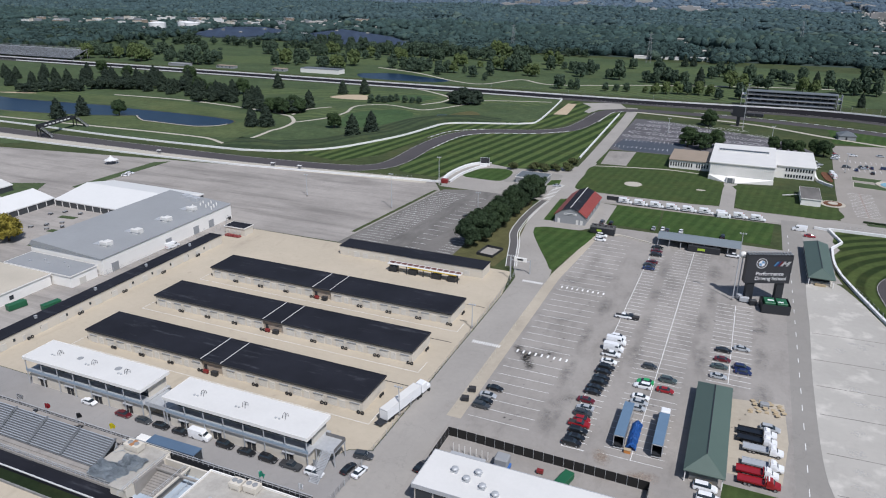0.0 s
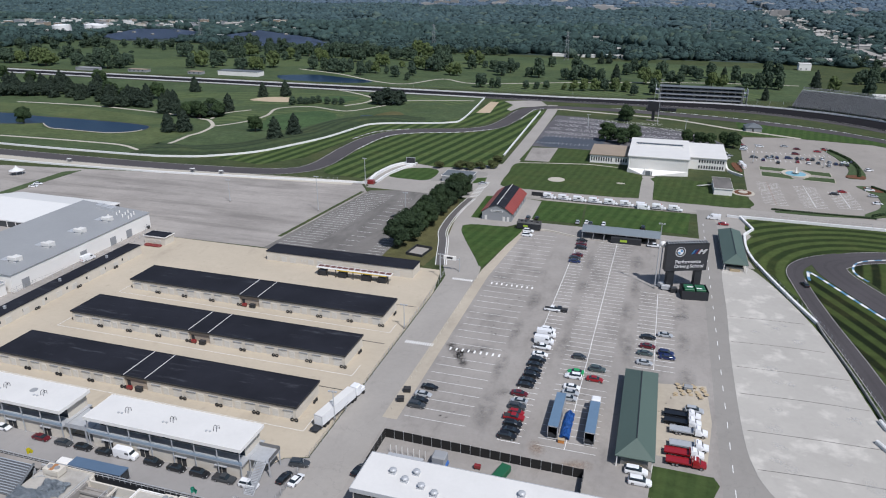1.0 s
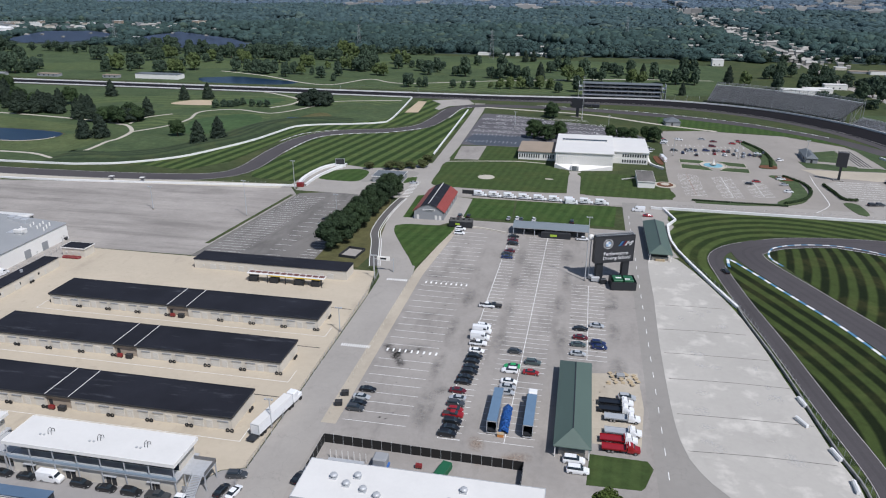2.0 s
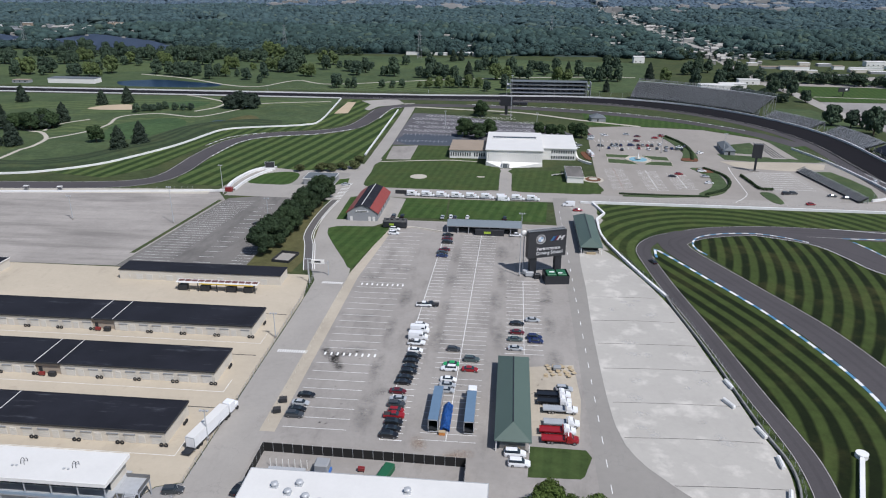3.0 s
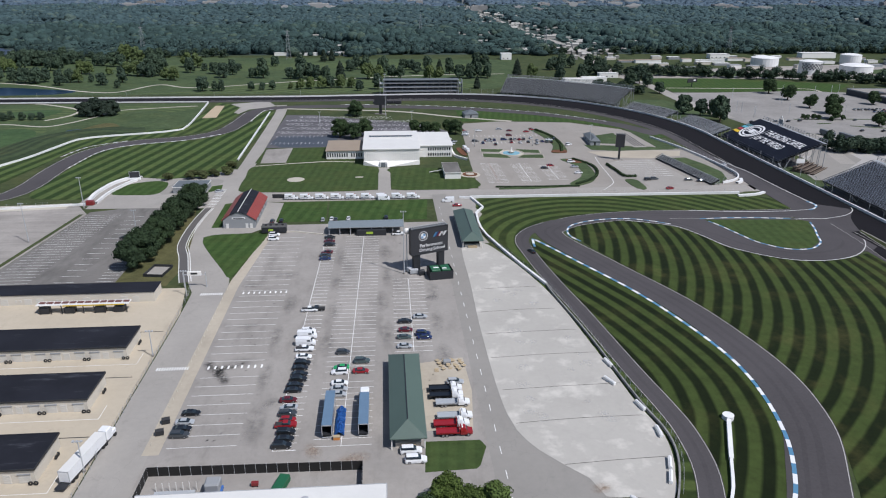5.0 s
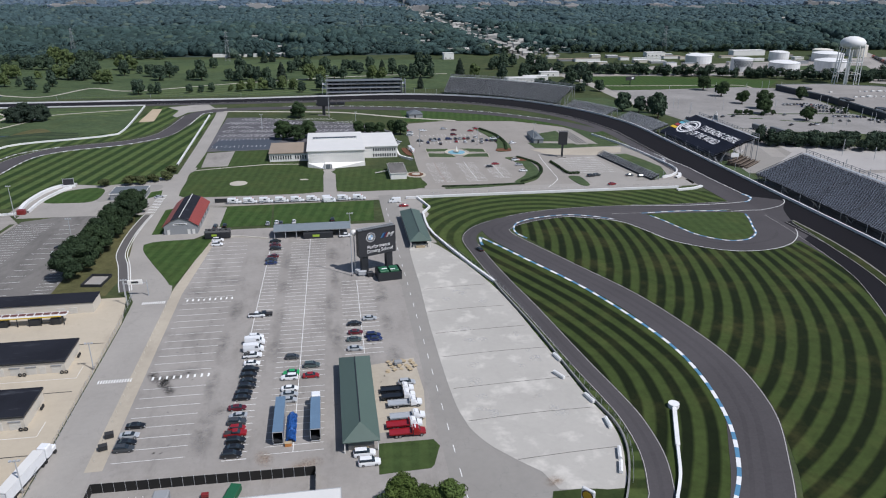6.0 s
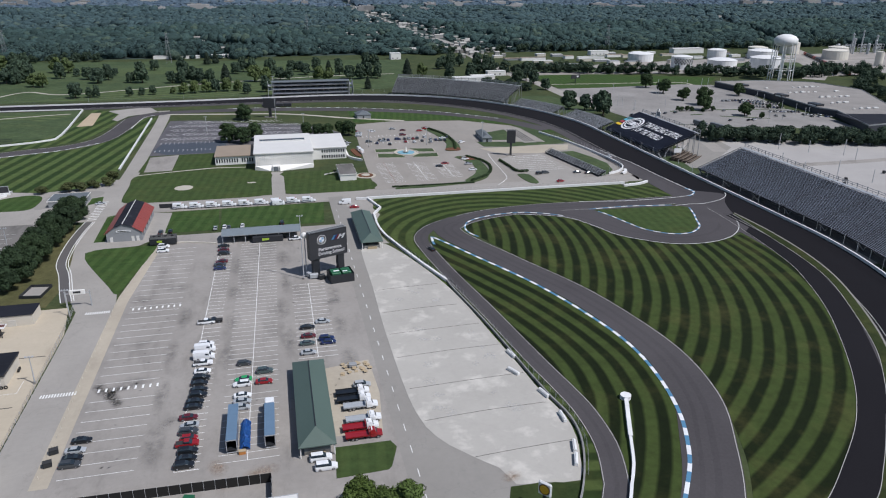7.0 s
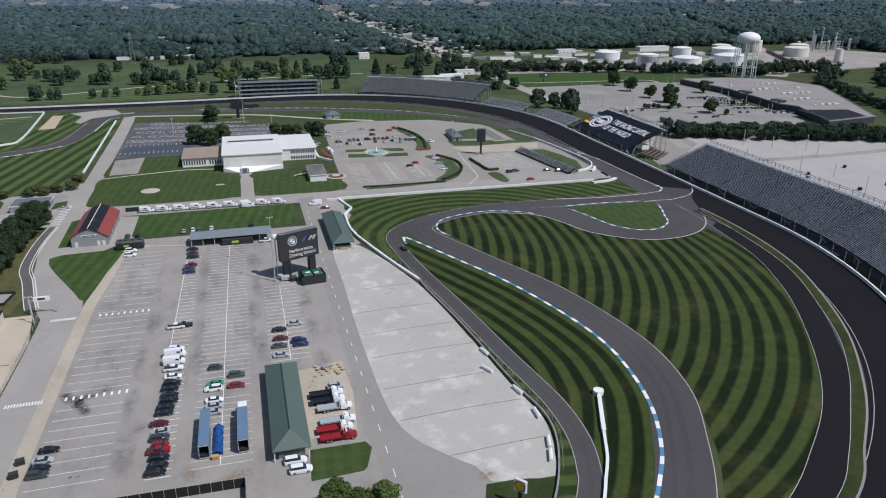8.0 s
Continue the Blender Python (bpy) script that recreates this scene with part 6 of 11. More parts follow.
def slant(x, w, c, name="emblem_stripe"):
    bm = bmesh.new()
    lo = [bm.verts.new(v) for v in ((x, -1.36, 13.9), (x + w, -1.36, 13.9), (x + w + 1.2, -1.36, 15.7), (x + 1.2, -1.36, 15.7))]
    bm.faces.new(lo)
    bmesh.ops.solidify(bm, geom=bm.faces[:], thickness=0.04)
    part(name, bm, c, bb)


slant(1.4, 0.75, bpy.data.materials["mid_blue_paint"]), slant(2.2, 0.75, plain("deep_blue_paint", (0.03, 0.06, 0.2), 0.5)), slant(3.0, 0.75, M_RED), slant(3.8, 0.8, M_LETTER), slant(5.6, 0.8, M_LETTER)
bm = bmesh.new()
bm.faces.new([bm.verts.new(v) for v in ((4.9, -1.36, 15.7), (5.6, -1.36, 15.7), (5.9, -1.36, 14.6), (5.3, -1.36, 14.6))])
bm.faces.new([bm.verts.new(v) for v in ((5.9, -1.36, 14.6), (5.3, -1.36, 14.6), (6.6, -1.36, 15.7), (7.0, -1.36, 15.7))])
bmesh.ops.solidify(bm, geom=bm.faces[:], thickness=0.04)
part("emblem_stripe", bm, M_LETTER, bb)
en = thing("generator_enclosure", "black screen round green plant units", "enclosure", (19.5, 251.5, 0.06), 8)
part("screen", boxes((-4.6, 4.6, -3.6, -3.5, 0, 3.4), (-4.6, -4.5, -3.5, 3.4, 0, 3.4), (4.5, 4.6, -3.5, 3.4, 0, 3.4), (-4.5, 4.5, 3.4, 3.5, 0, 3.4)), M_DARK, en)
for x in (-2.4, 1.6):
    part("unit", boxes((x - 1.3, x + 2.2, -2.6, 2.4, 0, 3.7), bevel=0.15), M_GREEN_BIN, en, "green plant unit")
part("label_plate", boxes((-2.6, -0.6, -0.6, 0.4, 3.7, 3.76), (0.6, 2.4, -1.6, -0.8, 3.7, 3.76)), M_LETTER, en)
for k, (x, y, w) in enumerate(((9.6, 254.5, 1.6), (12.5, 253.2, 1.2), (8.0, 256.5, 1.1))):
    u = thing("plant_box", "small grey equipment box by the billboard", "equipment", (x, y, 0.06), 20 * k)
    part("body", boxes((-w, w, -0.8, 0.8, 0.25, 1.9), bevel=0.1), (M_STEEL, M_DARK, M_STEEL)[k], u), part("skid", boxes((-w, w, -0.9, -0.6, 0, 0.25), (-w, w, 0.6, 0.9, 0, 0.25)), M_DARK, u)


def mast(x, y, h, label="tall grey steel lighting mast", lamps=True, r=0.22):
    o = thing("light_mast", label, "mast", (x, y, 0.04))
    part("pole", tube(bmesh.new(), (0, 0, 0), (0, 0, h), r, 8, r * 0.5), M_STEEL, o)
    part("base", tube(bmesh.new(), (0, 0, 0), (0, 0, 0.7), r * 2, 8), M_CONC, o)
    if lamps:
        part("crossarm", boxes((-1.1, 1.1, -0.08, 0.08, h - 0.5, h - 0.35)), M_STEEL, o)
        for dx in (-0.9, 0, 0.9):
            part("lamp", boxes((dx - 0.25, dx + 0.25, -0.45, 0.05, h - 0.35, h)), M_STEEL, o)
    return o


mast(5.7, 254.4, 26)
dome = thing("radome", "white dome on a slender steel mast", "dome", (7.0, 258.4, 0.06))
part("pole", tube(bmesh.new(), (0, 0, 0), (0, 0, 15.6), 0.2, 8), M_STEEL, dome)
bm = bmesh.new()
bmesh.ops.create_icosphere(bm, subdivisions=3, radius=1.25, matrix=Matrix.Translation((0, 0, 16.4)))
part("dome", bm, M_WHITE, dome, smooth=True)
for x, y, hh in ((-73, 142, 9), (-73, 196, 9), (-74, 240, 10), (-156, 300, 18), (-151, 348, 16), (-206, 300, 12), (-110, 300, 14), (60, 470, 12), (100, 470, 12), (0, 583, 34), (-50, 540, 12), (20, 540, 12), (140, 470, 14)):
    mast(x, y, hh)
for x, y, hh, w, lab in ((-4, 592, 15.5, 5.0, "dark scoreboard tower by the oval"), (147, 428, 16.5, 2.8, "slim dark pylon by the monument lot")):
    p_ = thing("pylon", lab, "pylon", (x, y, 0.04), -15)
    part("post", boxes((-w * 0.22, w * 0.22, -0.8, 0.8, 0, hh * 0.55)), M_DARK, p_), part("screen", boxes((-w, w, -1.0, 1.0, hh * 0.5, hh), bevel=0.1), M_SIGN, p_)
    part("base", boxes((-w, w, -1.5, 1.5, 0, 0.5)), M_CONC, p_)
ys = thing("yellow_sign", "white sign with a yellow fan-shaped emblem", "sign", (51, 116, 0.1), -48)
part("post", boxes((-0.35, 0.35, -0.3, 0.3, 0, 4.0)), M_DARK, ys), part("panel", boxes((-1.6, 1.6, -0.35, 0.35, 3.2, 6.8), bevel=0.3), M_LETTER, ys)
bm = bmesh.new()
lathe(bm, [(1.1, 0), (1.1, 0.1)], 14)
bmesh.ops.rotate(bm, verts=bm.verts[:], matrix=Matrix.Rotation(radians(90), 3, "X"))
bmesh.ops.translate(bm, verts=bm.verts[:], vec=(0, -0.36, 5.0))
part("emblem", bm, plain("yellow_emblem", (0.6, 0.36, 0.02), 0.5), ys)
bm = bmesh.new()
lathe(bm, [(1.38, 0), (1.38, 0.05)], 14)
bmesh.ops.rotate(bm, verts=bm.verts[:], matrix=Matrix.Rotation(radians(90), 3, "X"))
bmesh.ops.translate(bm, verts=bm.verts[:], vec=(0, -0.36, 5.0))
part("emblem_border", bm, plain("brown_emblem_border", (0.06, 0.02, 0.012), 0.5), ys)


# ---- grandstands ----
RAIL_POST = mesh_of("rail_post", tube(bmesh.new(), (0, 0, 0), (0, 0, 3.7), 0.1, 5), M_GREY_WALL)


def stand(label, front, depth, z0, z1, rows, material, back=True, name="grandstand", tread=M_TREAD, bench=(0.3, 0.85)):
    """Raked seating that rises to the left of its front line."""
    s = thing(name, label, "grandstand")
    n = len(front)
    d, dz = depth / rows, (z1 - z0) / rows
    for k in range(rows):
        a, b = sides(front, k * d, (k + 0.95) * d)
        c, e = sides(front, k * d + d * bench[0], k * d + d * bench[1])
        z = z0 + k * dz
        for (l, r, t0, t1, mat_, nm) in ((a, b, z - 0.15, z, tread, "tread"), (c, e, z + 0.38, z + 0.44, material, "bench")):
            bm = bmesh.new()
            rows_ = [[bm.verts.new((*p, zz)) for p, zz in ((l[i], t0), (l[i], t1), (r[i], t1), (r[i], t0))] for i in range(n)]
            for p, q in zip(rows_, rows_[1:]):
                for j in range(4):
                    bm.faces.new((p[j], p[(j + 1) % 4], q[(j + 1) % 4], q[j]))
            part(nm, bm, mat_, s)
    a, b = sides(front, depth * 0.02, depth)
    bm = bmesh.new()
    low = [[bm.verts.new((*l, z0 - 0.5)), bm.verts.new((*r, z1 - 0.6))] for l, r in zip(a, b)]
    for p, q in zip(low, low[1:]):
        bm.faces.new((p[0], p[1], q[1], q[0]))
    # deck coloured near black, as the shade below the seats
    part("rake_deck", bm, M_SHADE, s, "sloping steel deck in a painted shade colour")
    for i in range(0, n, max(1, n // 14)):
        o, w = Vector(a[i]), Vector(b[i])
        bm = bmesh.new()
        for f in (0.06, 0.5, 0.97):
            p = o.lerp(w, f)
            tube(bm, (*p, 0), (*p, z0 + (z1 - z0) * f - 0.6), 0.22, 6)
        tube(bm, (*o.lerp(w, 0.5), 0.3), (*o.lerp(w, 0.97), z1 - 1), 0.14, 5)
        if z0 > 4.4:
            tube(bm, (*o.lerp(w, 0.16), 0), (*o.lerp(w, 0.01), z0 - 0.4), 0.3, 6)
            tube(bm, (*o.lerp(w, 0.16), 0), (*o.lerp(w, 0.3), z0 + (z1 - z0) * 0.3 - 0.7), 0.2, 6)
        part("support", bm, M_GREY_WALL, s)
        bm = bmesh.new()
        p, q = sides(front, 0, depth)
        way = (front[min(i + 1, n - 1)] - front[max(i - 1, 0)]).to_2d().normalized() * 0.35
        va = [bm.verts.new((*(Vector(p[i]) + way * sg), z0 + 0.5)) for sg in (-1, 1)] + [bm.verts.new((*(Vector(q[i]) + way * sg), z1 + 0.5)) for sg in (1, -1)]
        bm.faces.new(va)
        bmesh.ops.solidify(bm, geom=bm.faces[:], thickness=0.05)
        part("aisle", bm, M_AISLE if material is M_BENCH_DARK else M_TREAD_PALE if material is M_BENCH else M_TREAD_MID, s)
    if back:
        p, q = sides(front, depth + 0.3, depth + 2.4)
        bm = bmesh.new()
        for i in range(n - 1):
            for zz in (z1 + 0.2,):
                f = [bm.verts.new((*v, zz)) for v in (p[i], p[i + 1], q[i + 1], q[i])]
                bm.faces.new(f)
        bmesh.ops.remove_doubles(bm, verts=bm.verts[:], dist=0.001)
        bmesh.ops.solidify(bm, geom=bm.faces[:], thickness=0.2)
        part("walkway", bm, M_STEEL, s)
        for i in range(n):
            bm = bmesh.new()
            v = q[i]
            tube(bm, (*v, 0), (*v, z1 + 2.6), 0.2, 5)
            if i < n - 1:
                for zz in (z1 + 2.2, z1 + 1.3, z1 - 1.4):
                    tube(bm, (*v, zz), (*q[i + 1], zz), 0.13, 4)
                tube(bm, (*v, z1 - 0.1), (*q[i + 1], z1 - 1.4), 0.12, 4)
                piece("rail_post", RAIL_POST, s, (*Vector(v).lerp(Vector(q[i + 1]), 0.5), z1 - 1.4))
            part("rail_bay", bm, M_GREY_WALL, s)
    return s


def east_side(x, y0, y1, step=6):
    n = max(2, int(abs(y1 - y0) / step))
    return [Vector((x, y0 + (y1 - y0) * i / n)) for i in range(n + 1)]


stand("huge dark grandstand curving round the turn", east_side(238.5, 357, 258) + arc(25, 258, 213.5, -2, -62, 40), 27, 4.5, 15.5, 36, M_BENCH_DARK, bench=(0.32, 0.74))
# dark slabs cover the grass and stand for the shade of the undercroft
surface("pavement_shade_stand", strip(east_side(238.5, 357, 258) + arc(25, 258, 213.5, -2, -62, 40), 26, 1.5, 0.0, 0.06), M_LANE, "paving below the huge grandstand, darkened for its shade", "pavement")
surface("pavement_shade_capital", strip(east_side(234.8, 474, 398), 26, 1.5, 0.0, 0.06), M_LANE, "paving below the lettered grandstand, darkened for its shade", "pavement")
capital = stand("grandstand with a navy lettered cover over its seats", east_side(234.8, 474, 398), 27, 4.5, 15.5, 16, M_BENCH_DARK)
M_NAVY = stuff("navy_cover", (0.018, 0.022, 0.040), 0.6, big=0.1, fine=1, vary=0.2)
SL = math.atan2(11, 27)


def cover(x0, x1, y0, y1, material, name="seat_cover", lift=0.75):
    """A sheet on the seats; x runs up the rake."""
    bm = bmesh.new()
    zz = [4.5 + 11 * (x - 234.8) / 27 + lift for x in (x0, x1)]
    bm.faces.new([bm.verts.new(v) for v in ((x0, y0, zz[0]), (x1, y0, zz[1]), (x1, y1, zz[1]), (x0, y1, zz[0]))])
    bmesh.ops.solidify(bm, geom=bm.faces[:], thickness=0.08)
    return part(name, bm, material, capital)


cover(235.4, 261.4, 398.5, 473.5, M_NAVY)
ROT = (Matrix.Rotation(radians(-90), 4, "Z") @ Matrix.Rotation(SL, 4, "X")).to_euler()


def rake(u, v, lift=0.85):
    """A place on the cover: u metres along it from its north end, v metres up the slope."""
    return (235.4 + v * math.cos(SL), 473.5 - u, 4.5 + 11 * (0.6 + v * math.cos(SL)) / 27 + lift)


line_of_words("inscription", "THE RACING CAPITAL", 7.4, rake(28.2, 18.2), ROT, capital, "LEFT", 0.02, 1.0, 0.42, 43.5, 0.012)
line_of_words("inscription", "OF THE WORLD", 7.4, rake(28.2, 10.4), ROT, capital, "LEFT", 0.02, 1.0, 0.42, 32.4, 0.012)


def oval_ring(u, v, ru, rv, hole, material, name="emblem"):
    bm = bmesh.new()
    n = 28
    for i in range(n):
        a, b = 6.28319 * i / n, 6.28319 * (i + 1) / n
        q = [(u + ru * k * math.cos(c), v + rv * k * math.sin(c)) for k, c in ((1, a), (1, b), (hole, b), (hole, a))]
        bm.faces.new([bm.verts.new(rake(*w)) for w in q])
    part(name, bm, material, capital)


oval_ring(15.2, 14.2, 9.8, 8.2, 0.84, M_LETTER), oval_ring(15.2, 14.2, 7.4, 6.0, 0.82, M_LETTER)
for u, w in ((10.6, 1.5), (13.0, 4.9), (18.6, 1.6), (26.2, 0.4)):
    bm = bmesh.new()
    bm.faces.new([bm.verts.new(rake(*c)) for c in ((u, 12.0 - 5.5 * (w < 1)), (u + w, 12.0 - 5.5 * (w < 1)), (u + w, 16.4 + 5.5 * (w < 1)), (u, 16.4 + 5.5 * (w < 1)))])
    part("emblem_bar", bm, M_LETTER, capital)
for u, v, c in ((7.4, 7.8, (0.75, 0.5, 0.03)), (5.4, 11.2, (0.36, 0.05, 0.06)), (6.6, 14.4, (0.12, 0.42, 0.52)), (7.6, 17.2, (0.10, 0.20, 0.22))):
    bm = bmesh.new()
    bm.faces.new([bm.verts.new(rake(*k)) for k in ((0.2, v), (u, v), (u, v + 2.4), (0.2, v + 2.4))])
    part("colour_stripe", bm, plain("cover_stripe", c, 0.6), capital)
# small arched sign above the lettered cover
ar = thing("arch_sign", "small white arched sign above the lettered stand", "sign", (264.2, 451.4, 15.6), 90)
bm = bmesh.new()
for p, q in (((-2.4, 0), (-2.4, 3.9)), ((-2.4, 3.9), (0, 6.4)), ((0, 6.4), (2.4, 3.9)), ((2.4, 3.9), (2.4, 0)), ((-2.4, 1.2), (2.4, 1.2))):
    tube(bm, (p[0], 0, p[1]), (q[0], 0, q[1]), 0.28, 6)
part("frame", bm, M_WALL_WHITE, ar), part("panel", boxes((-2.2, 2.2, -0.08, 0.08, 1.3, 4.2)), M_GREY_WALL, ar, "blue-grey sign panel")
for y in (-2.4, 2.4):
    part("post", tube(bmesh.new(), (y, 0, -15.5), (y, 0, 0.2), 0.16, 6), M_STEEL, ar)
sg_ = thing("stand_sign", "small white sign board at the end of the stand", "sign", (246, 396.2, 0.05))
part("board", boxes((0, 5.2, -0.1, 0.1, 4.2, 7.0)), M_WALL_WHITE, sg_)
for x in (0.4, 4.6):
    part("post", tube(bmesh.new(), (x, 0, 0), (x, 0, 4.3), 0.12, 6), M_STEEL, sg_)
# old stepped benches between the stands
wb = thing("wooden_bleacher", "weathered brown stepped benches between the grandstands", "bleacher", (250.6, 383.2, 0.06), 40)
for k in range(5):
    part("bench", boxes((0, 22, 2.6 * k, 2.6 * k + 0.7, 0.9 + 0.55 * k, 1.05 + 0.55 * k)), stuff("grey_brown_timber", (0.16, 0.13, 0.105), 0.9, vary=0.25), wb, "grey-brown timber bench")
    part("riser", boxes((0, 22, 2.6 * k + 0.7, 2.6 * k + 2.5, 0, 0.6 + 0.55 * k)), plain("dark_brown_boards", (0.075, 0.055, 0.042), 0.9), wb, "dark brown boarding")
for x, y, rz in ((322.6, 488, 92), (330, 475.5, 96)):
    bx = thing("storage_trailer", "dark storage trailer parked behind the grandstand", "trailer", (x, y, 0.05), rz)
    part("body", boxes((-7.5, 7.5, -1.4, 1.4, 1.0, 3.9), bevel=0.06), M_ROOF_SLATE, bx), part("chassis", boxes((-7.2, 7.2, -0.9, 0.9, 0.6, 1.0)), M_DARK, bx)
    for k in (-6, -4.6, 5.4):
        part("wheel", boxes((k - 0.5, k + 0.5, -1.35, -1.0, 0, 1.0), (k - 0.5, k + 0.5, 1.0, 1.35, 0, 1.0), bevel=0.15), M_TYRE, bx)
# bleachers in the far turn
for a0, a1 in ((0, 14.5), (18.5, 32)):
    stand("grey bleachers in the far turn", arc(30, 484, 203, a0, a1, 7)[::-1], 14, 2.6, 7.4, 12, M_BENCH, back=False, name="bleachers", tread=M_TREAD_PALE)
stand("tall grey grandstand in the far turn", arc(30, 484, 203, 34.5, 67, 18)[::-1], 24, 5, 16, 24, M_BENCH, tread=M_TREAD_PALE)
stand("long grey grandstand along the back straight", [Vector((x, 690)) for x in range(-1520, -800, 30)], 26, 3, 11.5, 20, M_BENCH_PALE, tread=M_TREAD_MID)
tw = thing("suite_stand", "two-tier steel suite stand beyond the straight", "grandstand", (-1, 692, 0))
part("back_wall", boxes((0, 72, 11.6, 12, 0, 13.4)), M_ROOF_SLATE, tw, "dark slate back wall")
for z in (3.0, 6.8, 10.6):
    part("deck", boxes((0, 72, 0, 12, z, z + 0.3)), M_GREY_WALL, tw)
    part("seating", boxes((1, 71, 1.2, 3.2, z + 0.3, z + 0.8), (1, 71, 3.2, 5.2, z + 0.3, z + 1.3)), M_BENCH_DARK, tw, "dark blue-grey seat rows")
    part("glazing", boxes((3, 69, 7, 7.2, z + 0.4, z + 3.2)), M_GLASS, tw)
    part("rail", boxes((0, 72, -0.05, 0.05, z + 1.0, z + 1.1)), M_STEEL, tw)
for i in range(13):
    part("column", boxes((i * 5.95, i * 5.95 + 0.22, 0.2, 0.42, 0, 13.6)), M_GREY_WALL, tw)
for x in (-4, 72.4):
    part("stair_tower", boxes((x, x + 0.3, 0, 12, 0, 14), (x + 3.4, x + 3.7, 0, 12, 0, 14), (x, x + 3.7, 0, 12, 6.8, 7.0), (x, x + 3.7, 0, 12, 10.4, 10.6)), M_STEEL, tw)
part("roof", boxes((-0.5, 72.5, -0.5, 12.5, 13.6, 14.0)), M_ROOF_SLATE, tw)

# stand and structures along the pit lane
M_BENCH_PIT = stuff("silver_bench", (0.40, 0.43, 0.46), 0.5, 0.15, big=0.05, fine=0.8, vary=0.1)
stand("aluminium bleachers beside the pit lane", [Vector((x, 91.6)) for x in (-260, -240, -220, -200, -182, -171, -160, -149, -138, -126.4)], 6.6, 2.5, 6.0, 13, M_BENCH_PIT, back=False, name="pit_bleachers", tread=stuff("grey_tread", (0.125, 0.13, 0.137), 0.7, vary=0.2), bench=(0.25, 0.68))
pw = thing("pit_parapet", "dark railed parapet behind the bleachers", "parapet", (-260, 102, 0.05))
part("wall", boxes((0, 186, 0, 0.5, 0, 1.6)), M_WALL_GREY, pw), part("mesh_panel", boxes((0, 186, 0.02, 0.06, 1.6, 3.9)), M_DARK, pw, "dark mesh panel")
for i in range(124):
    part("baluster", boxes((i * 1.5, i * 1.5 + 0.08, -0.1, 0, 3.0, 4.2)), M_STEEL, pw)
part("rail", boxes((0, 186, -0.12, 0.02, 4.2, 4.32), (0, 186, -0.12, 0.02, 3.6, 3.66)), M_STEEL, pw)
lw = thing("pit_terrace", "dark-fronted terrace below the bleachers", "terrace", (-260, 78, 0.05))
part("dark_band", boxes((0, 148, 6.8, 10.4, 0, 1.5)), M_ROOF_BLACK, lw), part("kerb_wall", boxes((0, 152, 3.4, 3.7, 0, 0.7)), M_WALL_GREY, lw), part("turf", boxes((0, 152, 3.7, 6.8, 0, 0.12)), M_TURF, lw, "strip of dark green turf")
part("band_edge", boxes((0, 148.2, 6.65, 6.8, 1.2, 1.62), (148, 148.2, 6.8, 10.4, 1.2, 1.62)), M_WALL_WHITE, lw, "white metal edge strip")
part("walkway", boxes((0, 145, 10.4, 13.4, 0, 2.1), (133.7, 133.9, 13.4, 14.3, 0, 2.1), (0, 133.6, 12.4, 13.5, 2.1, 2.4)), M_CONC, lw, "grey concrete walkway")
part("rear_deck", boxes((0, 134, 20.4, 23.6, 0, 3.7)), M_CONC, lw, "grey concrete deck behind the seats")
for k in range(26):
    x, y = 56 + (k * 31 % 78) + 0.13 * k, 20.8 + (k * 17 % 20) * 0.1
    part("litter", boxes((x, x + 0.5 + 0.25 * (k % 4), y, y + 0.4 + 0.2 * (k % 3), 3.7, 3.85 + 0.2 * (k % 4)), bevel=0.05), (M_STEEL, M_CONC, M_DARK)[k % 3], lw, "loose boards and boxes on the deck")
for i in range(96):
    part("baluster", boxes((i * 1.5, i * 1.5 + 0.08, 10.5, 10.58, 2.1, 3.2)), M_STEEL, lw)
part("rail", boxes((0, 145, 10.5, 10.6, 3.2, 3.3), (0, 145, 10.5, 10.6, 2.6, 2.66)), M_STEEL, lw)


def tarp(x0, x1, y0, y1, z, seed, parent):
    """A crumpled sheet thrown over stacked seating, with its hem hanging down."""
    bm = bmesh.new()
    n, m = 30, 18
    rows = []
    for i in range(n + 1):
        row = []
        for j in range(m + 1):
            u, v = i / n, j / m
            hem = min(1, 9 * min(u, 1 - u, v, 1 - v))
            crease = 0.16 * math.sin(u * 23 + seed + 3 * math.sin(v * 7 + seed)) + 0.1 * math.sin(v * 31 + 2.3 * seed + u * 9)
            row.append(bm.verts.new((x0 + (x1 - x0) * u + 0.2 * math.sin(v * 11 + seed), y0 + (y1 - y0) * v + 0.2 * math.sin(u * 13 + seed), z + 0.22 * int(v * 4) + (0.55 + crease) * hem)))
        rows.append(row)
    for p, q in zip(rows, rows[1:]):
        for j in range(m):
            bm.faces.new((p[j], q[j], q[j + 1], p[j + 1]))
    bmesh.ops.solidify(bm, geom=bm.faces[:], thickness=0.03)
    return part("tarpaulin", bm, M_TARP, parent, "crumpled grey-blue sheet over stacked seats")


M_TARP = stuff("grey_blue_tarpaulin", (0.24, 0.275, 0.305), 0.5, big=0.4, fine=2, vary=0.2)
M_WORN_ROOF = stuff("worn_pale_roof", (0.37, 0.352, 0.318), 0.9, big=0.2, fine=1.2, vary=0.3)
tr = thing("terrace_roof", "tan flat terrace roofs with plant units", "building", (-122, 84, 0.05))
part("wall", boxes((-4, 8.6, 8.6, 17.4, 0, 3.6), (4.4, 8.6, 3.4, 8.6, 0, 3.6), (23.5, 56, 0, 14.6, 0, 5.0)), M_STUCCO, tr)
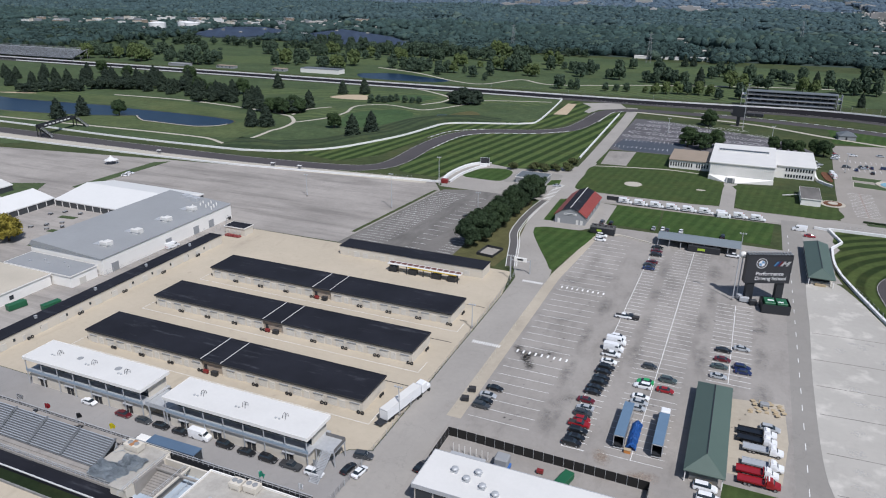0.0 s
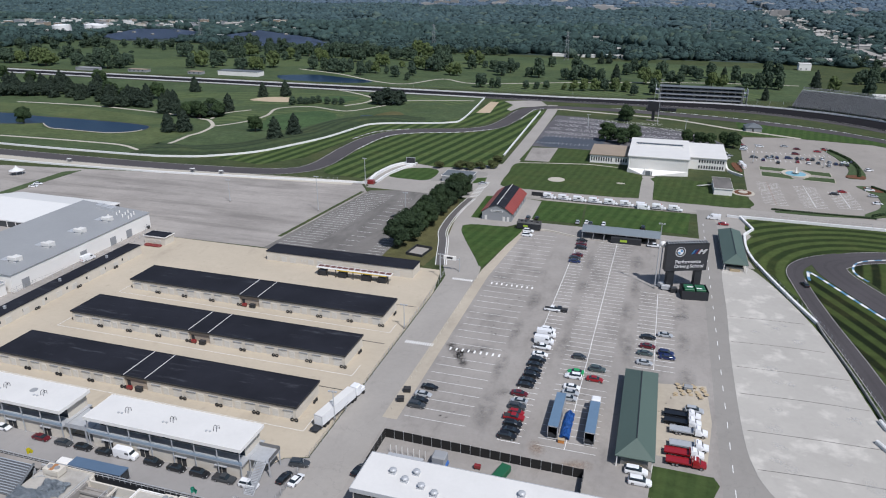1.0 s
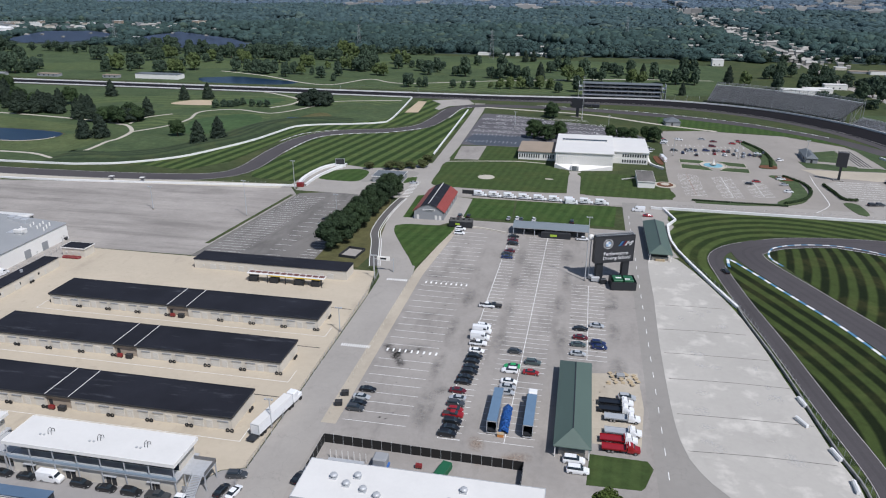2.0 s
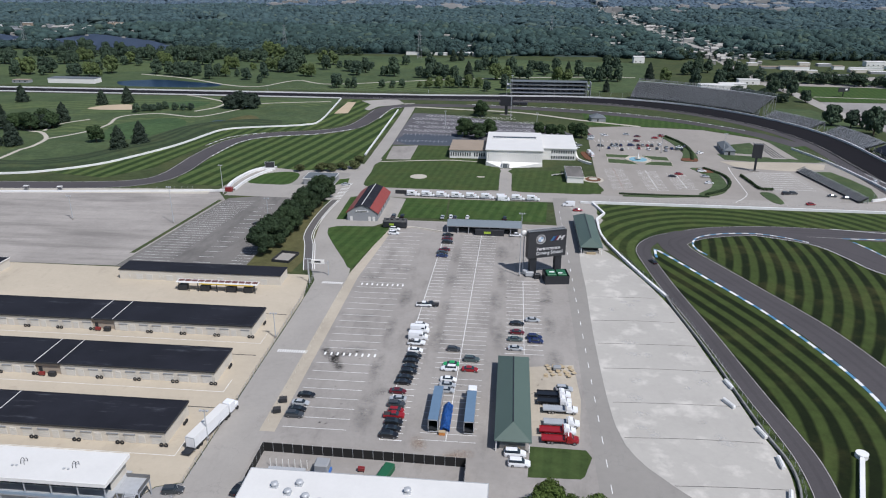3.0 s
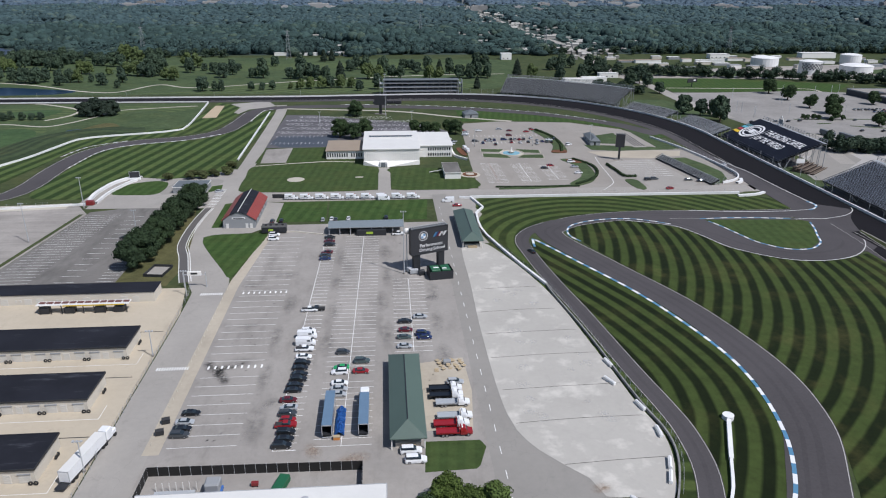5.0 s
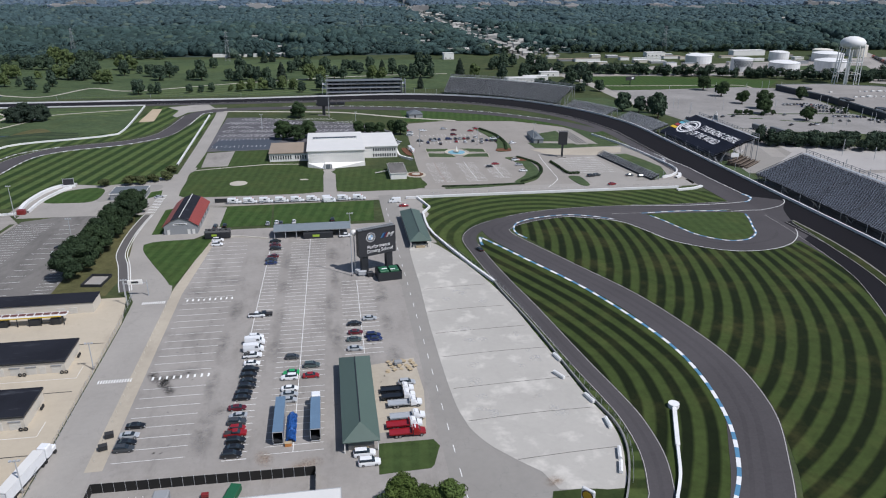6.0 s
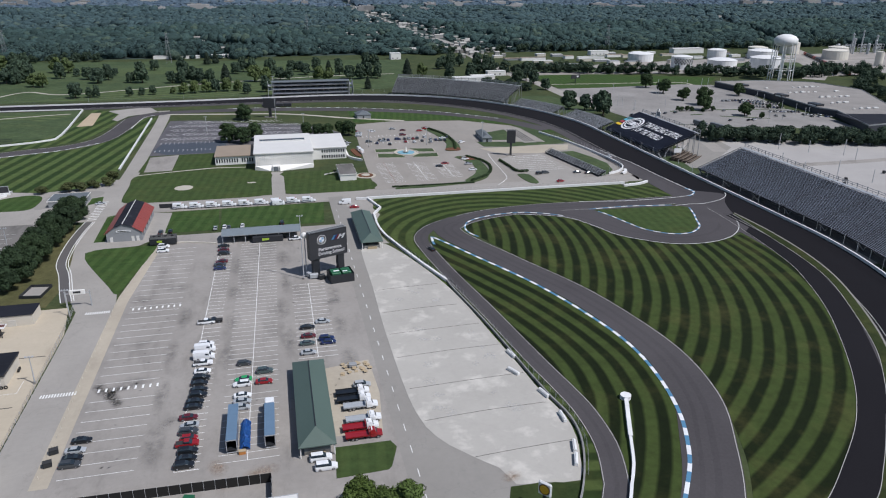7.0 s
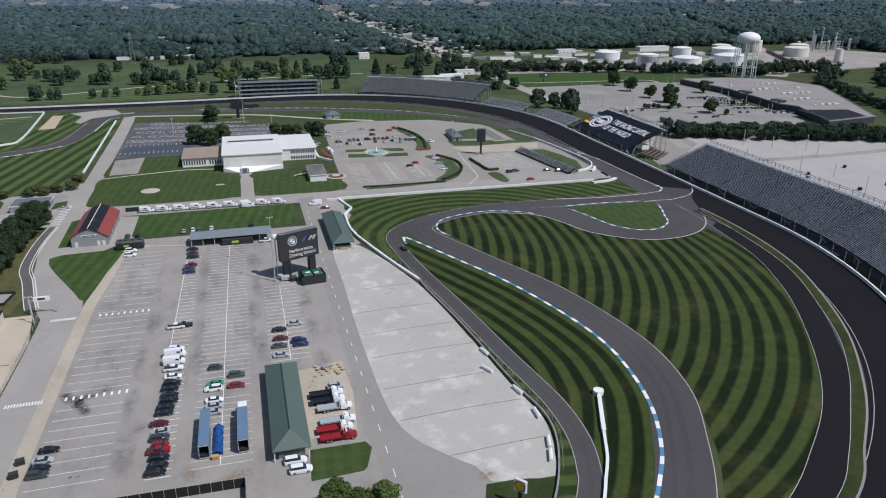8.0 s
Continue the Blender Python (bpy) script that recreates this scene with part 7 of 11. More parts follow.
part("roof", boxes((-4.1, 8.8, 8.4, 17.6, 3.6, 3.9), (4.2, 8.8, 3.2, 8.4, 3.6, 3.9)), M_WORN_ROOF, tr), part("roof", boxes((23.3, 56.2, -0.2, 14.8, 5.0, 5.3)), M_WORN_ROOF, tr)
part("rim", boxes((23.2, 56.3, 14.7, 14.95, 5.0, 5.75), (23.2, 23.45, -0.2, 14.7, 5.0, 5.75)), M_WHITE, tr, "pale roof rim")
part("rim", boxes((-4.1, 8.8, 17.5, 17.7, 3.9, 4.2), (8.7, 8.9, 3.2, 17.5, 3.9, 4.15)), M_STUCCO, tr, "low roof rim")
tarp(-4.4, 5.4, 4.6, 9.2, 3.5, 1.0, tr), tarp(0.4, 6.8, 8.8, 12.6, 4.0, 2.6, tr)
part("seat_stack", boxes((-4.2, 4.0, 4.9, 8.3, 0.2, 3.6)), M_GREY_WALL, tr, "stacked seating under the sheet")
FAN = mesh_of("fan", lathe(bmesh.new(), [(0.62, 0), (0.62, 0.16), (0.5, 0.16), (0.5, 0.04), (0.14, 0.04), (0.14, 0.12), (0.02, 0.12)], 16), M_GREY_WALL)
for x, y, z, w in ((-2.2, 14.0, 3.9, 4.4), (30.9, 11.6, 5.3, 3.0), (34.3, 12.0, 5.3, 3.4)):
    un = part("roof_unit", boxes((x, x + w, y, y + 2.4, z + 0.25, z + 1.8), (x + 0.1, x + w - 0.1, y - 0.06, y, z + 0.5, z + 1.5), (x + 0.2, x + 0.5, y, y + 2.4, z, z + 0.25), (x + w - 0.5, x + w - 0.2, y, y + 2.4, z, z + 0.25), bevel=0.05), M_STUCCO, tr, "beige rooftop air unit")
    for k in range(2):
        piece("fan", FAN, un, (x + w * (0.28 + 0.44 * k), y + 1.2, z + 1.8))
part("rust_patch", boxes((-0.55, 0.5, 14.1, 16.3, 5.7, 5.72)), stuff("rusted_sheet", (0.34, 0.17, 0.08), 0.9, vary=0.3), tr, "rusted sheet on the unit")
for k in range(9):
    x, y = -4.0 + (k * 7 % 5) * 0.9, 12.4 + (k * 5 % 7) * 0.55
    part("conduit", tube(bmesh.new(), (x, y, 3.95), (x + 1.2, y + 0.7 * (k % 2), 4.2 + 0.15 * (k % 3)), 0.09, 5), M_STEEL, tr)
for x, y in ((26, 3), (29, 7), (44, 9), (48, 5), (52, 11), (40, 4)):
    part("roof_vent", boxes((x, x + 0.7, y, y + 0.7, 5.3, 5.8), bevel=0.06), M_STEEL, tr)
# open stairwell between the two roofs
M_DECK_BLUE = stuff("pale_blue_deck", (0.36, 0.42, 0.48), 0.6, big=0.2, fine=1, vary=0.15)
part("well_floor", boxes((9, 23.2, -2, 15.4, 0, 1.2)), M_DECK_BLUE, tr, "pale blue painted deck"), part("well_wall", boxes((8.9, 9.2, 3.4, 17.0, 0, 3.9), (9.2, 23.2, 15.4, 15.8, 0, 3.9), (22.9, 23.2, 0, 15.4, 1.2, 4.9)), M_STUCCO, tr)
for i in range(12):
    part("step", boxes((10.0, 15.2, 13.2 - i * 0.62, 13.8 - i * 0.62, 1.2, 3.9 - i * 0.22)), M_CONC, tr, "pale concrete step")
part("stair_wall", boxes((9.4, 9.9, 5.6, 14.2, 1.2, 4.6), (15.3, 15.8, 5.6, 14.2, 1.2, 3.4)), M_CONC, tr, "stained concrete stair wall")
for x, z0, z1 in ((9.65, 4.6, 5.6), (15.55, 3.4, 4.4), (18.2, 1.2, 2.3), (21.8, 1.2, 2.3)):
    bm = bmesh.new()
    tube(bm, (x, 1.0, z1), (x, 15.0, z1), 0.06, 6), tube(bm, (x, 1.0, (z0 + z1) / 2), (x, 15.0, (z0 + z1) / 2), 0.04, 5)
    for k in range(11):
        tube(bm, (x, 1.0 + 1.4 * k, z0), (x, 1.0 + 1.4 * k, z1), 0.045, 5)
    part("handrail", bm, M_STEEL, tr)
part("cross_beam", boxes((9.0, 23.2, 11.6, 12.0, 3.9, 4.4)), M_CONC, tr, "concrete cross beam"), part("cross_beam", boxes((16.4, 16.8, 0, 15.4, 3.6, 4.0)), M_STUCCO, tr)
bu = thing("merchandise_trailer", "blue-roofed sales trailer beside the lane", "trailer", (-122.5, 103.2, 0.05), 1)
part("body", boxes((0, 14.3, 0, 2.9, 0.6, 3.1), bevel=0.08), M_SIGN, bu), part("roof", boxes((-0.1, 14.4, -0.1, 3.0, 3.1, 3.4), bevel=0.06), M_BLUE_ROOF, bu)
for x in (11, 12.3):
    part("wheel", boxes((x, x + 1, 0.1, 0.5, 0, 0.95), (x, x + 1, 2.4, 2.8, 0, 0.95), bevel=0.2), M_TYRE, bu)
part("cab", boxes((-4.2, -0.3, 0.3, 2.7, 0.6, 3.0), bevel=0.4), M_WHITE, bu, "white tractor cab"), part("windscreen", boxes((-4.25, -4.15, 0.5, 2.5, 1.8, 2.7)), M_GLASS, bu)
for x in (9.2, 11.6):
    part("counter_window", boxes((x, x + 2.1, -0.05, 0, 1.3, 2.9)), M_GLASS, bu, "dark glazed counter")
part("counter_window", boxes((14.3, 14.36, 0.4, 2.5, 1.2, 2.8)), M_GLASS, bu)
part("corner_trim", boxes((14.2, 14.4, -0.06, 0.1, 0.6, 3.1), (14.2, 14.4, 2.8, 2.96, 0.6, 3.1)), M_STEEL, bu)
FLAGS = ((-157.3, "red", (0.34, 0.02, 0.03)), (-146.2, "black", (0.02, 0.022, 0.025)), (-135, "yellow", (0.75, 0.66, 0.02)), (-90.5, "green", (0.05, 0.38, 0.26)), (-167.4, "chequered", (0.7, 0.7, 0.7)), (-80, "white", (0.7, 0.7, 0.7)))
for k, (x, colour, c) in enumerate(FLAGS):
    fl = thing("flag", "waving " + colour + " flag on a short steel pole", "flag", (x + 3.0, 101.4, 3.3), 35 + 13 * (k % 3), group="flags on the parapet")
    part("pole", tube(bmesh.new(), (0, 0, -3.2), (0, 0, 3.9), 0.05, 6), M_STEEL, fl)
    bm = bmesh.new()
    g_ = [[bm.verts.new((0.17 * i * (0.8 + 0.08 * j), (0.06 + 0.05 * i) * math.sin(i * 1.1 + k + 0.5 * j), 1.9 + 0.4 * j - 0.04 * i * i * (0.5 + 0.1 * j) + 0.12 * i)) for j in range(5)] for i in range(8)]
    for i in range(7):
        for j in range(4):
            bm.faces.new((g_[i][j], g_[i + 1][j], g_[i + 1][j + 1], g_[i][j + 1])).material_index = (i + j) % 2 if colour == "chequered" else 0
    bmesh.ops.solidify(bm, geom=bm.faces[:], thickness=0.02)
    cloth = part("cloth", bm, plain("flag_cloth", c, 0.8), fl)
    if colour == "chequered":
        cloth.data.materials.append(M_DARK)


# ---- walls, fences and kerbs ----
def wall_run(name, pts, h, th, material, label, step=5.0, z=0.0):
    return surface(name, strip(curve(pts, step), th / 2, -th / 2, z, z + h), material, label, "wall")


def fence_run(pts, h, label, step=3.0):
    """A wire fence: posts and rails on a curved line."""
    line = curve(pts, step)
    f = thing("wire_fence", label, "fence")
    for p in line:
        piece("post", POST, f, (p.x, p.y, 0.05), 0, (1, 1, h / 2.8))
    bm = bmesh.new()
    for a, b in zip(line, line[1:]):
        for z in (h * 0.35, h * 0.68, h):
            tube(bm, (a.x, a.y, z), (b.x, b.y, z), 0.025, 3)
    part("rail", bm, M_MESH, f)
    return f


a, b = sides(OVAL, 0.7, 0.0)
bm = bmesh.new()
rows_ = [[bm.verts.new((*q, zz)) for q, zz in ((l, -0.2), (l, bank_at(p) + 1.3), (r, bank_at(p) + 1.3), (r, -0.2))] for p, l, r in zip(OVAL, a, b)]
for p, q in zip(rows_, rows_[1:]):
    for k in range(3):
        bm.faces.new((p[k], p[k + 1], q[k + 1], q[k]))
surface("wall_oval", bm, M_WALL_WHITE, "white concrete wall round the outside of the oval", "wall")
cf = thing("catch_fence", "tall catch fence above the oval wall", "fence")
CPOST = mesh_of("post", tube(bmesh.new(), (0, 0, 0), (0, 0, 5.0), 0.1, 5), M_STEEL)
turn_line = [p for p in OVAL if p.x > -400 and p.y > 60]
for i, p in enumerate(turn_line):
    piece("post", CPOST, cf, (p.x + 0.35 * (p.x > 100), p.y + 0.35 * (p.y > 600), bank_at(p) + 1.2))
bm = bmesh.new()
for p, q in zip(turn_line, turn_line[1:]):
    for z in (2.4, 3.6, 4.8, 6.0):
        tube(bm, (p.x, p.y, bank_at(p) + z), (q.x, q.y, bank_at(q) + z), 0.03, 3)
part("cable", bm, M_MESH, cf)

wall_run("wall_cross_road", [(43, 352.5), (105, 352.2), (189, 351)], 1.2, 0.8, M_WALL_WHITE, "white concrete wall along the cross road")
fence_run([(50, 353.6), (110, 353.4), (186, 352.2)], 2.4, "wire fence behind the white wall", 4)
surface("wall_pad", strip([Vector(q) for q in ((37.5, 352.6), (43.5, 351.5), (47.5, 335), (43, 326), (42.4, 312), (42.6, 304), (44, 294), (48, 278), (53.5, 258), (59, 240))], 0.45, -0.45, 0.0, 1.1), M_WALL_WHITE, "white kinked barrier wall at the head of the pad", "wall")
PADPOST = mesh_of("wall_post", boxes((-0.1, 0.1, -0.55, -0.45, 0, 1.3), (-0.1, 0.1, 0.45, 0.55, 0, 1.3)), M_STEEL)
wp_ = thing("wall_posts", "steel posts clamped to the barrier wall", "post", kind="structure")
for k, p_ in enumerate(curve([(42.6, 304), (44, 294), (48, 278), (53.5, 258), (59, 240)], 5)):
    piece("wall_post", PADPOST, wp_, (p_.x, p_.y, 0.05), -15)
wall_run("wall_pad_south", [(59, 239.8), (59.8, 231), (63.2, 207), (65.2, 189), (66.3, 176), (67.3, 166), (68.5, 156), (69.8, 149), (70, 143), (69.1, 137), (67.2, 131), (64.2, 124), (61, 118), (56.5, 111)], 0.9, 0.45, M_WALL_GREY, "stained grey concrete wall beside the paddock pad", 3)
fence_run([(48, 280), (59.7, 240), (64.2, 207), (66.3, 189), (67.4, 176), (68.4, 166), (69.7, 156), (70.8, 149), (70.9, 143), (70, 137), (68.2, 131), (65.2, 124)], 1.7, "debris fence beside the narrow lane", 3)
BLOCK = mesh_of("barrier_block", boxes((-2.2, 2.2, -0.45, 0.45, 0, 0.95), (-2.2, 2.2, -0.2, 0.2, 0.95, 1.1), bevel=0.08), M_WALL_WHITE)
for x, y, rz in ((62.6, 171.5, -64), (65.2, 181.5, -78), (67.2, 158.6, -76), (68, 146.8, -93), (66.1, 134.4, -108), (64.4, 129.4, -111)):
    o = new("barrier_block", BLOCK)
    o.matrix_basis = pose(x, y, 0.085, 0, 0, rz)
    tagged(o, "loose white concrete barrier block on the pad", "barrier", "barrier blocks")
wall_run("wall_infield", [(88.6, 151.5), (87, 147), (84, 140.5), (81, 133.5), (77, 124.2), (73, 117.5), (69.5, 111.5), (61, 99)], 1.0, 0.75, M_WALL_WHITE, "white padded barrier on the infield grass", 3, 0.04)
wall_run("wall_infield_neck", [(88.0, 149.8), (84, 140.5), (81.4, 134.4)], 1.1, 1.1, M_WALL_WHITE, "white padded barrier behind its thick end", 1, 0.04)
surface("wall_infield_head", solid(arc(88.7, 151.6, 1.5, 0, 345, 23), 0.04, 1.25), M_WALL_WHITE, "round white padded barrier end", "wall")
wall_run("wall_monument", [(189, 371), (196, 374), (203, 381), (206, 392), (204, 420), (199, 455), (190, 490)], 1.3, 0.7, M_WALL_WHITE, "white curved wall inside the turn", 3)
fence_run([(191, 374), (198, 378), (204, 386), (205, 410), (200, 445), (192, 478)], 3.4, "catch fence inside the turn", 3)
wall_run("wall_spur", [(186, 346), (196, 347.5), (203, 351)], 1.0, 1.6, M_WALL_WHITE, "short white tyre-filled barrier", 2, 0.04)
wall_run("wall_spur_two", [(197, 370), (201, 373), (203, 378)], 1.0, 1.8, M_WALL_WHITE, "short white barrier at the gap", 2, 0.04)
wall_run("wall_north", WALL_NORTH, 1.1, 0.9, M_WALL_WHITE, "white wall between circuit and golf course", 6)
wall_run("wall_circuit", [(-540, 331), (-400, 332.5), (-300, 336), (-228, 343.5), (-150, 353.5)], 1.0, 0.8, M_WALL_WHITE, "white wall between circuit and parking field", 6)
wall_run("wall_gate", [(-151.5, 354), (-153.8, 371), (-151.4, 391), (-145.4, 401.4), (-139.4, 401.8)], 1.4, 1.8, M_WALL_WHITE, "white barrier curving from the gate", 2)
wall_run("wall_gate_two", [(-147.6, 354.5), (-147.4, 373), (-143.6, 391), (-140.6, 397)], 1.3, 1.0, M_WALL_WHITE, "second white barrier by the gate", 2)
wall_run("wall_road_north", [(-93, 440), (-97, 604)], 1.0, 0.9, M_WALL_WHITE, "white wall beside the north road")
wall_run("wall_backstretch", [(-900, 662), (-300, 661), (-160, 659)], 0.9, 0.6, M_WALL_WHITE, "low white wall inside the back straight", 20)
wall_run("wall_tee", [(-600, 384), (-470, 388), (-425, 390), (-389, 391), (-351, 390.5), (-335, 384.5), (-323, 379)], 0.12, 2.6, M_PATH, "pale path edge beside the wall", 6)
fence_run([(-72, 106), (-71.8, 160), (-72.6, 224), (-74, 246)], 2.0, "wire fence between yard and road", 3)
fence_run([(-222, 345), (-170, 352.5)], 2.2, "wire fence by the parking field", 4)
fence_run([(-219, 178), (-215, 246), (-260, 262)], 2.2, "wire fence round the hall", 4)


wall_run("wall_screen_black", [(-60, 358.8), (-53.3, 358.6)], 2.2, 0.12, M_DARK, "black screen fence by the vans", 2)
wall_run("wall_cream_low", [(-53.7, 304.4), (-44.6, 305.8), (-37, 303.8), (-29.3, 301)], 0.7, 0.4, M_STUCCO, "low cream wall round the beds", 2)


def kerb(pts, side, label, length=2.4, width=0.75, step=1.0, z=0.14, dark=None):
    """Kerb of alternating dark and white blocks beside a line."""
    line = curve(pts, step)
    k = thing("kerb", label, "kerb", kind="structure")
    total, last, n = 0.0, 0, 0
    for i in range(1, len(line)):
        total += (line[i] - line[i - 1]).length
        if total >= length:
            part("kerb_block", strip(line[last:i + 1], side, side + width, 0.0, z), (dark or M_KERB_BLUE, M_KERB_WHITE)[n % 2], k)
            last, n, total = i, n + 1, 0.0
    return k


kerb([(62.3, 280), (62.6, 285), (65, 289), (78, 262), (92, 231), (101.2, 201), (105, 179.5), (104.3, 160.5), (100.3, 141.4), (93.2, 125), (86, 114.2), (78.4, 104.6)], -1.2, "blue and white kerb along the wide lane", 3.2, 1.05)
kerb([(84, 285), (81, 292), (81.5, 300), (86, 307.5), (97, 313), (112, 315), (124, 311.5), (134, 305)], -1.0, "blue and white kerb round the hairpin", 2.6)
kerb([(150, 312), (172, 312.5), (196, 309)], -0.9, "blue and white kerb on the island", 3.0)
kerb([(201, 303), (198, 294), (194.3, 285.9), (190.3, 276.5), (182.7, 269.9), (175.1, 268.9), (169, 271.4), (162.3, 278.7), (159.2, 287.5), (155.8, 299.5), (152, 309)], -0.6, "blue and white kerb round the island end", 2.6)
mk = thing("kerb", "blue and white kerb at the merge", "kerb", kind="structure")
ml = smooth([(216.2, 332.5), (217.2, 328.5), (216.6, 324.6), (213.4, 321.8), (209, 320.8)], 6)
for k in range(7):
    seg = ml[k * 3:k * 3 + 4]
    part("kerb_block", banked(sides(seg, 0.5, 0)[0], sides(seg, -0.5, 0)[0], 0.1), (M_KERB_BLUE, M_KERB_WHITE)[k % 2], mk)
kerb([(-191, 425), (-187, 470), (-172, 488), (-140, 502), (-118, 522)], -0.5, "pale kerb inside the north bends", 3.0, dark=M_CONC)
kerb([(-206, 456), (-199, 484), (-178, 502)], 0.4, "pale kerb outside the north bends", 3.0, dark=M_CONC)
kerb([(-106, 565), (-103, 610), (-95, 618)], 0.3, "pale kerb at the corner exit", 3.0, dark=M_CONC)
kerb([(-40, 640), (20, 634), (80, 617), (135, 589), (178, 549)], 0.0, "pale kerb along the oval infield", 4.0, dark=M_CONC)


def edge_line(name, line, at, w=0.22, z=0.14, label="white edge line of the circuit"):
    return surface(name, strip(line, at + w / 2, at - w / 2, z - 0.05, z), M_PAINT_TRACK, label, "road marking")


for nm, ln, offs, zz in (("trim_wide_outer_line", [p for p in WIDE if p.y > 309 or p.x > 100 and p.y > 300], (-6.1,), 0.116), ("trim_narrow_outer_line", [p for p in NARROW if p.y < 309], (-2.9,), 0.128), ("trim_narrow_line", [p for p in NARROW if p.y < 281], (2.9,), 0.128), ("trim_apron_line", APRON, (-4.65,), 0.16)):
    for o_ in offs:
        edge_line(nm, ln, o_, 0.16, zz)
surface("trim_wide_line", strip(WIDE, [w - 0.2 for w in WIDE_EDGE], [w - 0.4 for w in WIDE_EDGE], 0.066, 0.116), M_PAINT_TRACK, "white edge line of the circuit", "road marking")
surface("trim_loop_line", strip(ISLE, [w + 0.45 for w in ISLE_EDGE], [w + 0.15 for w in ISLE_EDGE], 0.09, 0.138), M_PAINT_FAINT, "white edge line of the loop", "road marking")
NC = curve([(-900, 356), (-520, 350), (-400, 350), (-300, 351), (-232, 357), (-205, 366), (-196, 385), (-197, 430), (-193, 470), (-175, 495), (-140, 509), (-121, 529), (-114.5, 562), (-111, 606)], 6)
for o_ in (6.3, -6.3):
    edge_line("trim_north_line", NC, o_, 0.28, 0.106)
JOIN_Y = (430, 405, 392, 357, 333, 327, 319, 312.5, 303, 291, 288)
JOIN_OUT = (211.75, 213, 214.6, 215.6, 216.8, 218, 224, 227, 221, 216.5, 216)
for nm, x_in, x_out in (("road_join", [203] * 11, [211.7] * 11), ("road_join_bank", [211.7] * 11, JOIN_OUT)):
    surface(nm, banked(smooth(list(zip(x_in, JOIN_Y)), 6), smooth(list(zip(x_out, JOIN_Y)), 6), 0.035), M_CIRCUIT, "grey asphalt where the inner lane joins the oval", "race track")
for nm, pts in (("trim_merge_line", [(196, 307.8), (204, 308.2), (213, 307.5), (219, 307.4), (223, 308.4), (227, 311.5), (229, 316)]), ("trim_join_line", [(210.8, 430), (213, 405), (214.6, 392), (215.6, 357), (216.8, 333), (217, 330)]), ("trim_verge_line", [(150, 324.6), (174.8, 320.6), (200, 320.4), (212, 322), (215, 323)])):
    ln = smooth(pts, 6)
    surface(nm, banked(sides(ln, 0.16, 0)[0], sides(ln, -0.16, 0)[0], 0.07), M_PAINT_FAINT, "white edge line where the circuit joins the oval", "road marking")

def soaked(name, c, strength, scale):
    """A soft-edged stain that lets the paving show through."""
    m, t, p = shader(name)
    box_ = put(t, "ShaderNodeTexCoord").outputs["Generated"]
    mid_ = put(t, "ShaderNodeVectorMath")
    mid_.operation, mid_.inputs[1].default_value = "DISTANCE", (0.5, 0.5, 0.0)
    flat = put(t, "ShaderNodeVectorMath")
    flat.operation, flat.inputs[1].default_value = "MULTIPLY", (1, 1, 0)
    t.links.new(box_, flat.inputs[0]), t.links.new(flat.outputs[0], mid_.inputs[0])
    fade = put(t, "ShaderNodeMapRange")
    fade.inputs[1].default_value, fade.inputs[2].default_value, fade.inputs[3].default_value, fade.inputs[4].default_value = 0.05, 0.5, 1.0, 0.0
    t.links.new(mid_.outputs["Value"], fade.inputs[0])
    rag = put(t, "ShaderNodeMapRange")
    rag.inputs[1].default_value, rag.inputs[2].default_value, rag.inputs[4].default_value = 0.36, 0.62, strength
    t.links.new(grain(t, where(t), scale, 6, 0.7), rag.inputs[0])
    both = put(t, "ShaderNodeMath")
    both.operation = "MULTIPLY"
    t.links.new(fade.outputs[0], both.inputs[0]), t.links.new(rag.outputs[0], both.inputs[1])
    p.inputs["Base Color"].default_value = (*c, 1)
    p.inputs["Roughness"].default_value = 0.85
    clear, mix = put(t, "ShaderNodeBsdfTransparent"), put(t, "ShaderNodeMixShader")
    t.links.new(both.outputs[0], mix.inputs[0]), t.links.new(clear.outputs[0], mix.inputs[1]), t.links.new(p.outputs[0], mix.inputs[2])
    t.links.new(mix.outputs[0], t.nodes["Material Output"].inputs["Surface"])
    return m


SOAK = [soaked("soaked_oil", (0.03, 0.028, 0.026), 0.95, 1.1), soaked("tyre_dirt", (0.13, 0.125, 0.12), 0.42, 0.35), soaked("rust_wash", (0.30, 0.19, 0.11), 0.6, 0.9), soaked("lime_wash", (0.58, 0.57, 0.54), 0.6, 0.6)]
SHEETS = []
for m in SOAK:
    bm = bmesh.new()
    bm.faces.new([bm.verts.new(v) for v in ((-0.5, -0.5, 0), (0.5, -0.5, 0), (0.5, 0.5, 0), (-0.5, 0.5, 0))])
    SHEETS.append(mesh_of("stain", bm, m))
lot_stains = thing("lot_stains", "oil, tyre and rust stains on the concrete", "stain", (0, 0, 0), kind="structure")


def smear(kind, x, y, w, d, rz=0.0, z=0.0745):
    piece("stain", SHEETS[kind], lot_stains, (x, y, z), rz, (w, d, 1))


# the large oil spill and its streaks
for k, (x, y, w, d, rz) in enumerate(((-52.5, 187, 8, 5, -30), (-50.2, 183.4, 4.4, 7.0, 40), (-48.6, 180.4, 3.6, 6.0, 25), (-55, 190, 4.4, 4.0, 0), (-48.4, 187.7, 6, 3, 10), (-51, 185, 3.4, 6.2, -12))):
    smear(0, x, y, w, d, rz, 0.0745 + 0.0012 * k)
rs_ = random.Random(8)
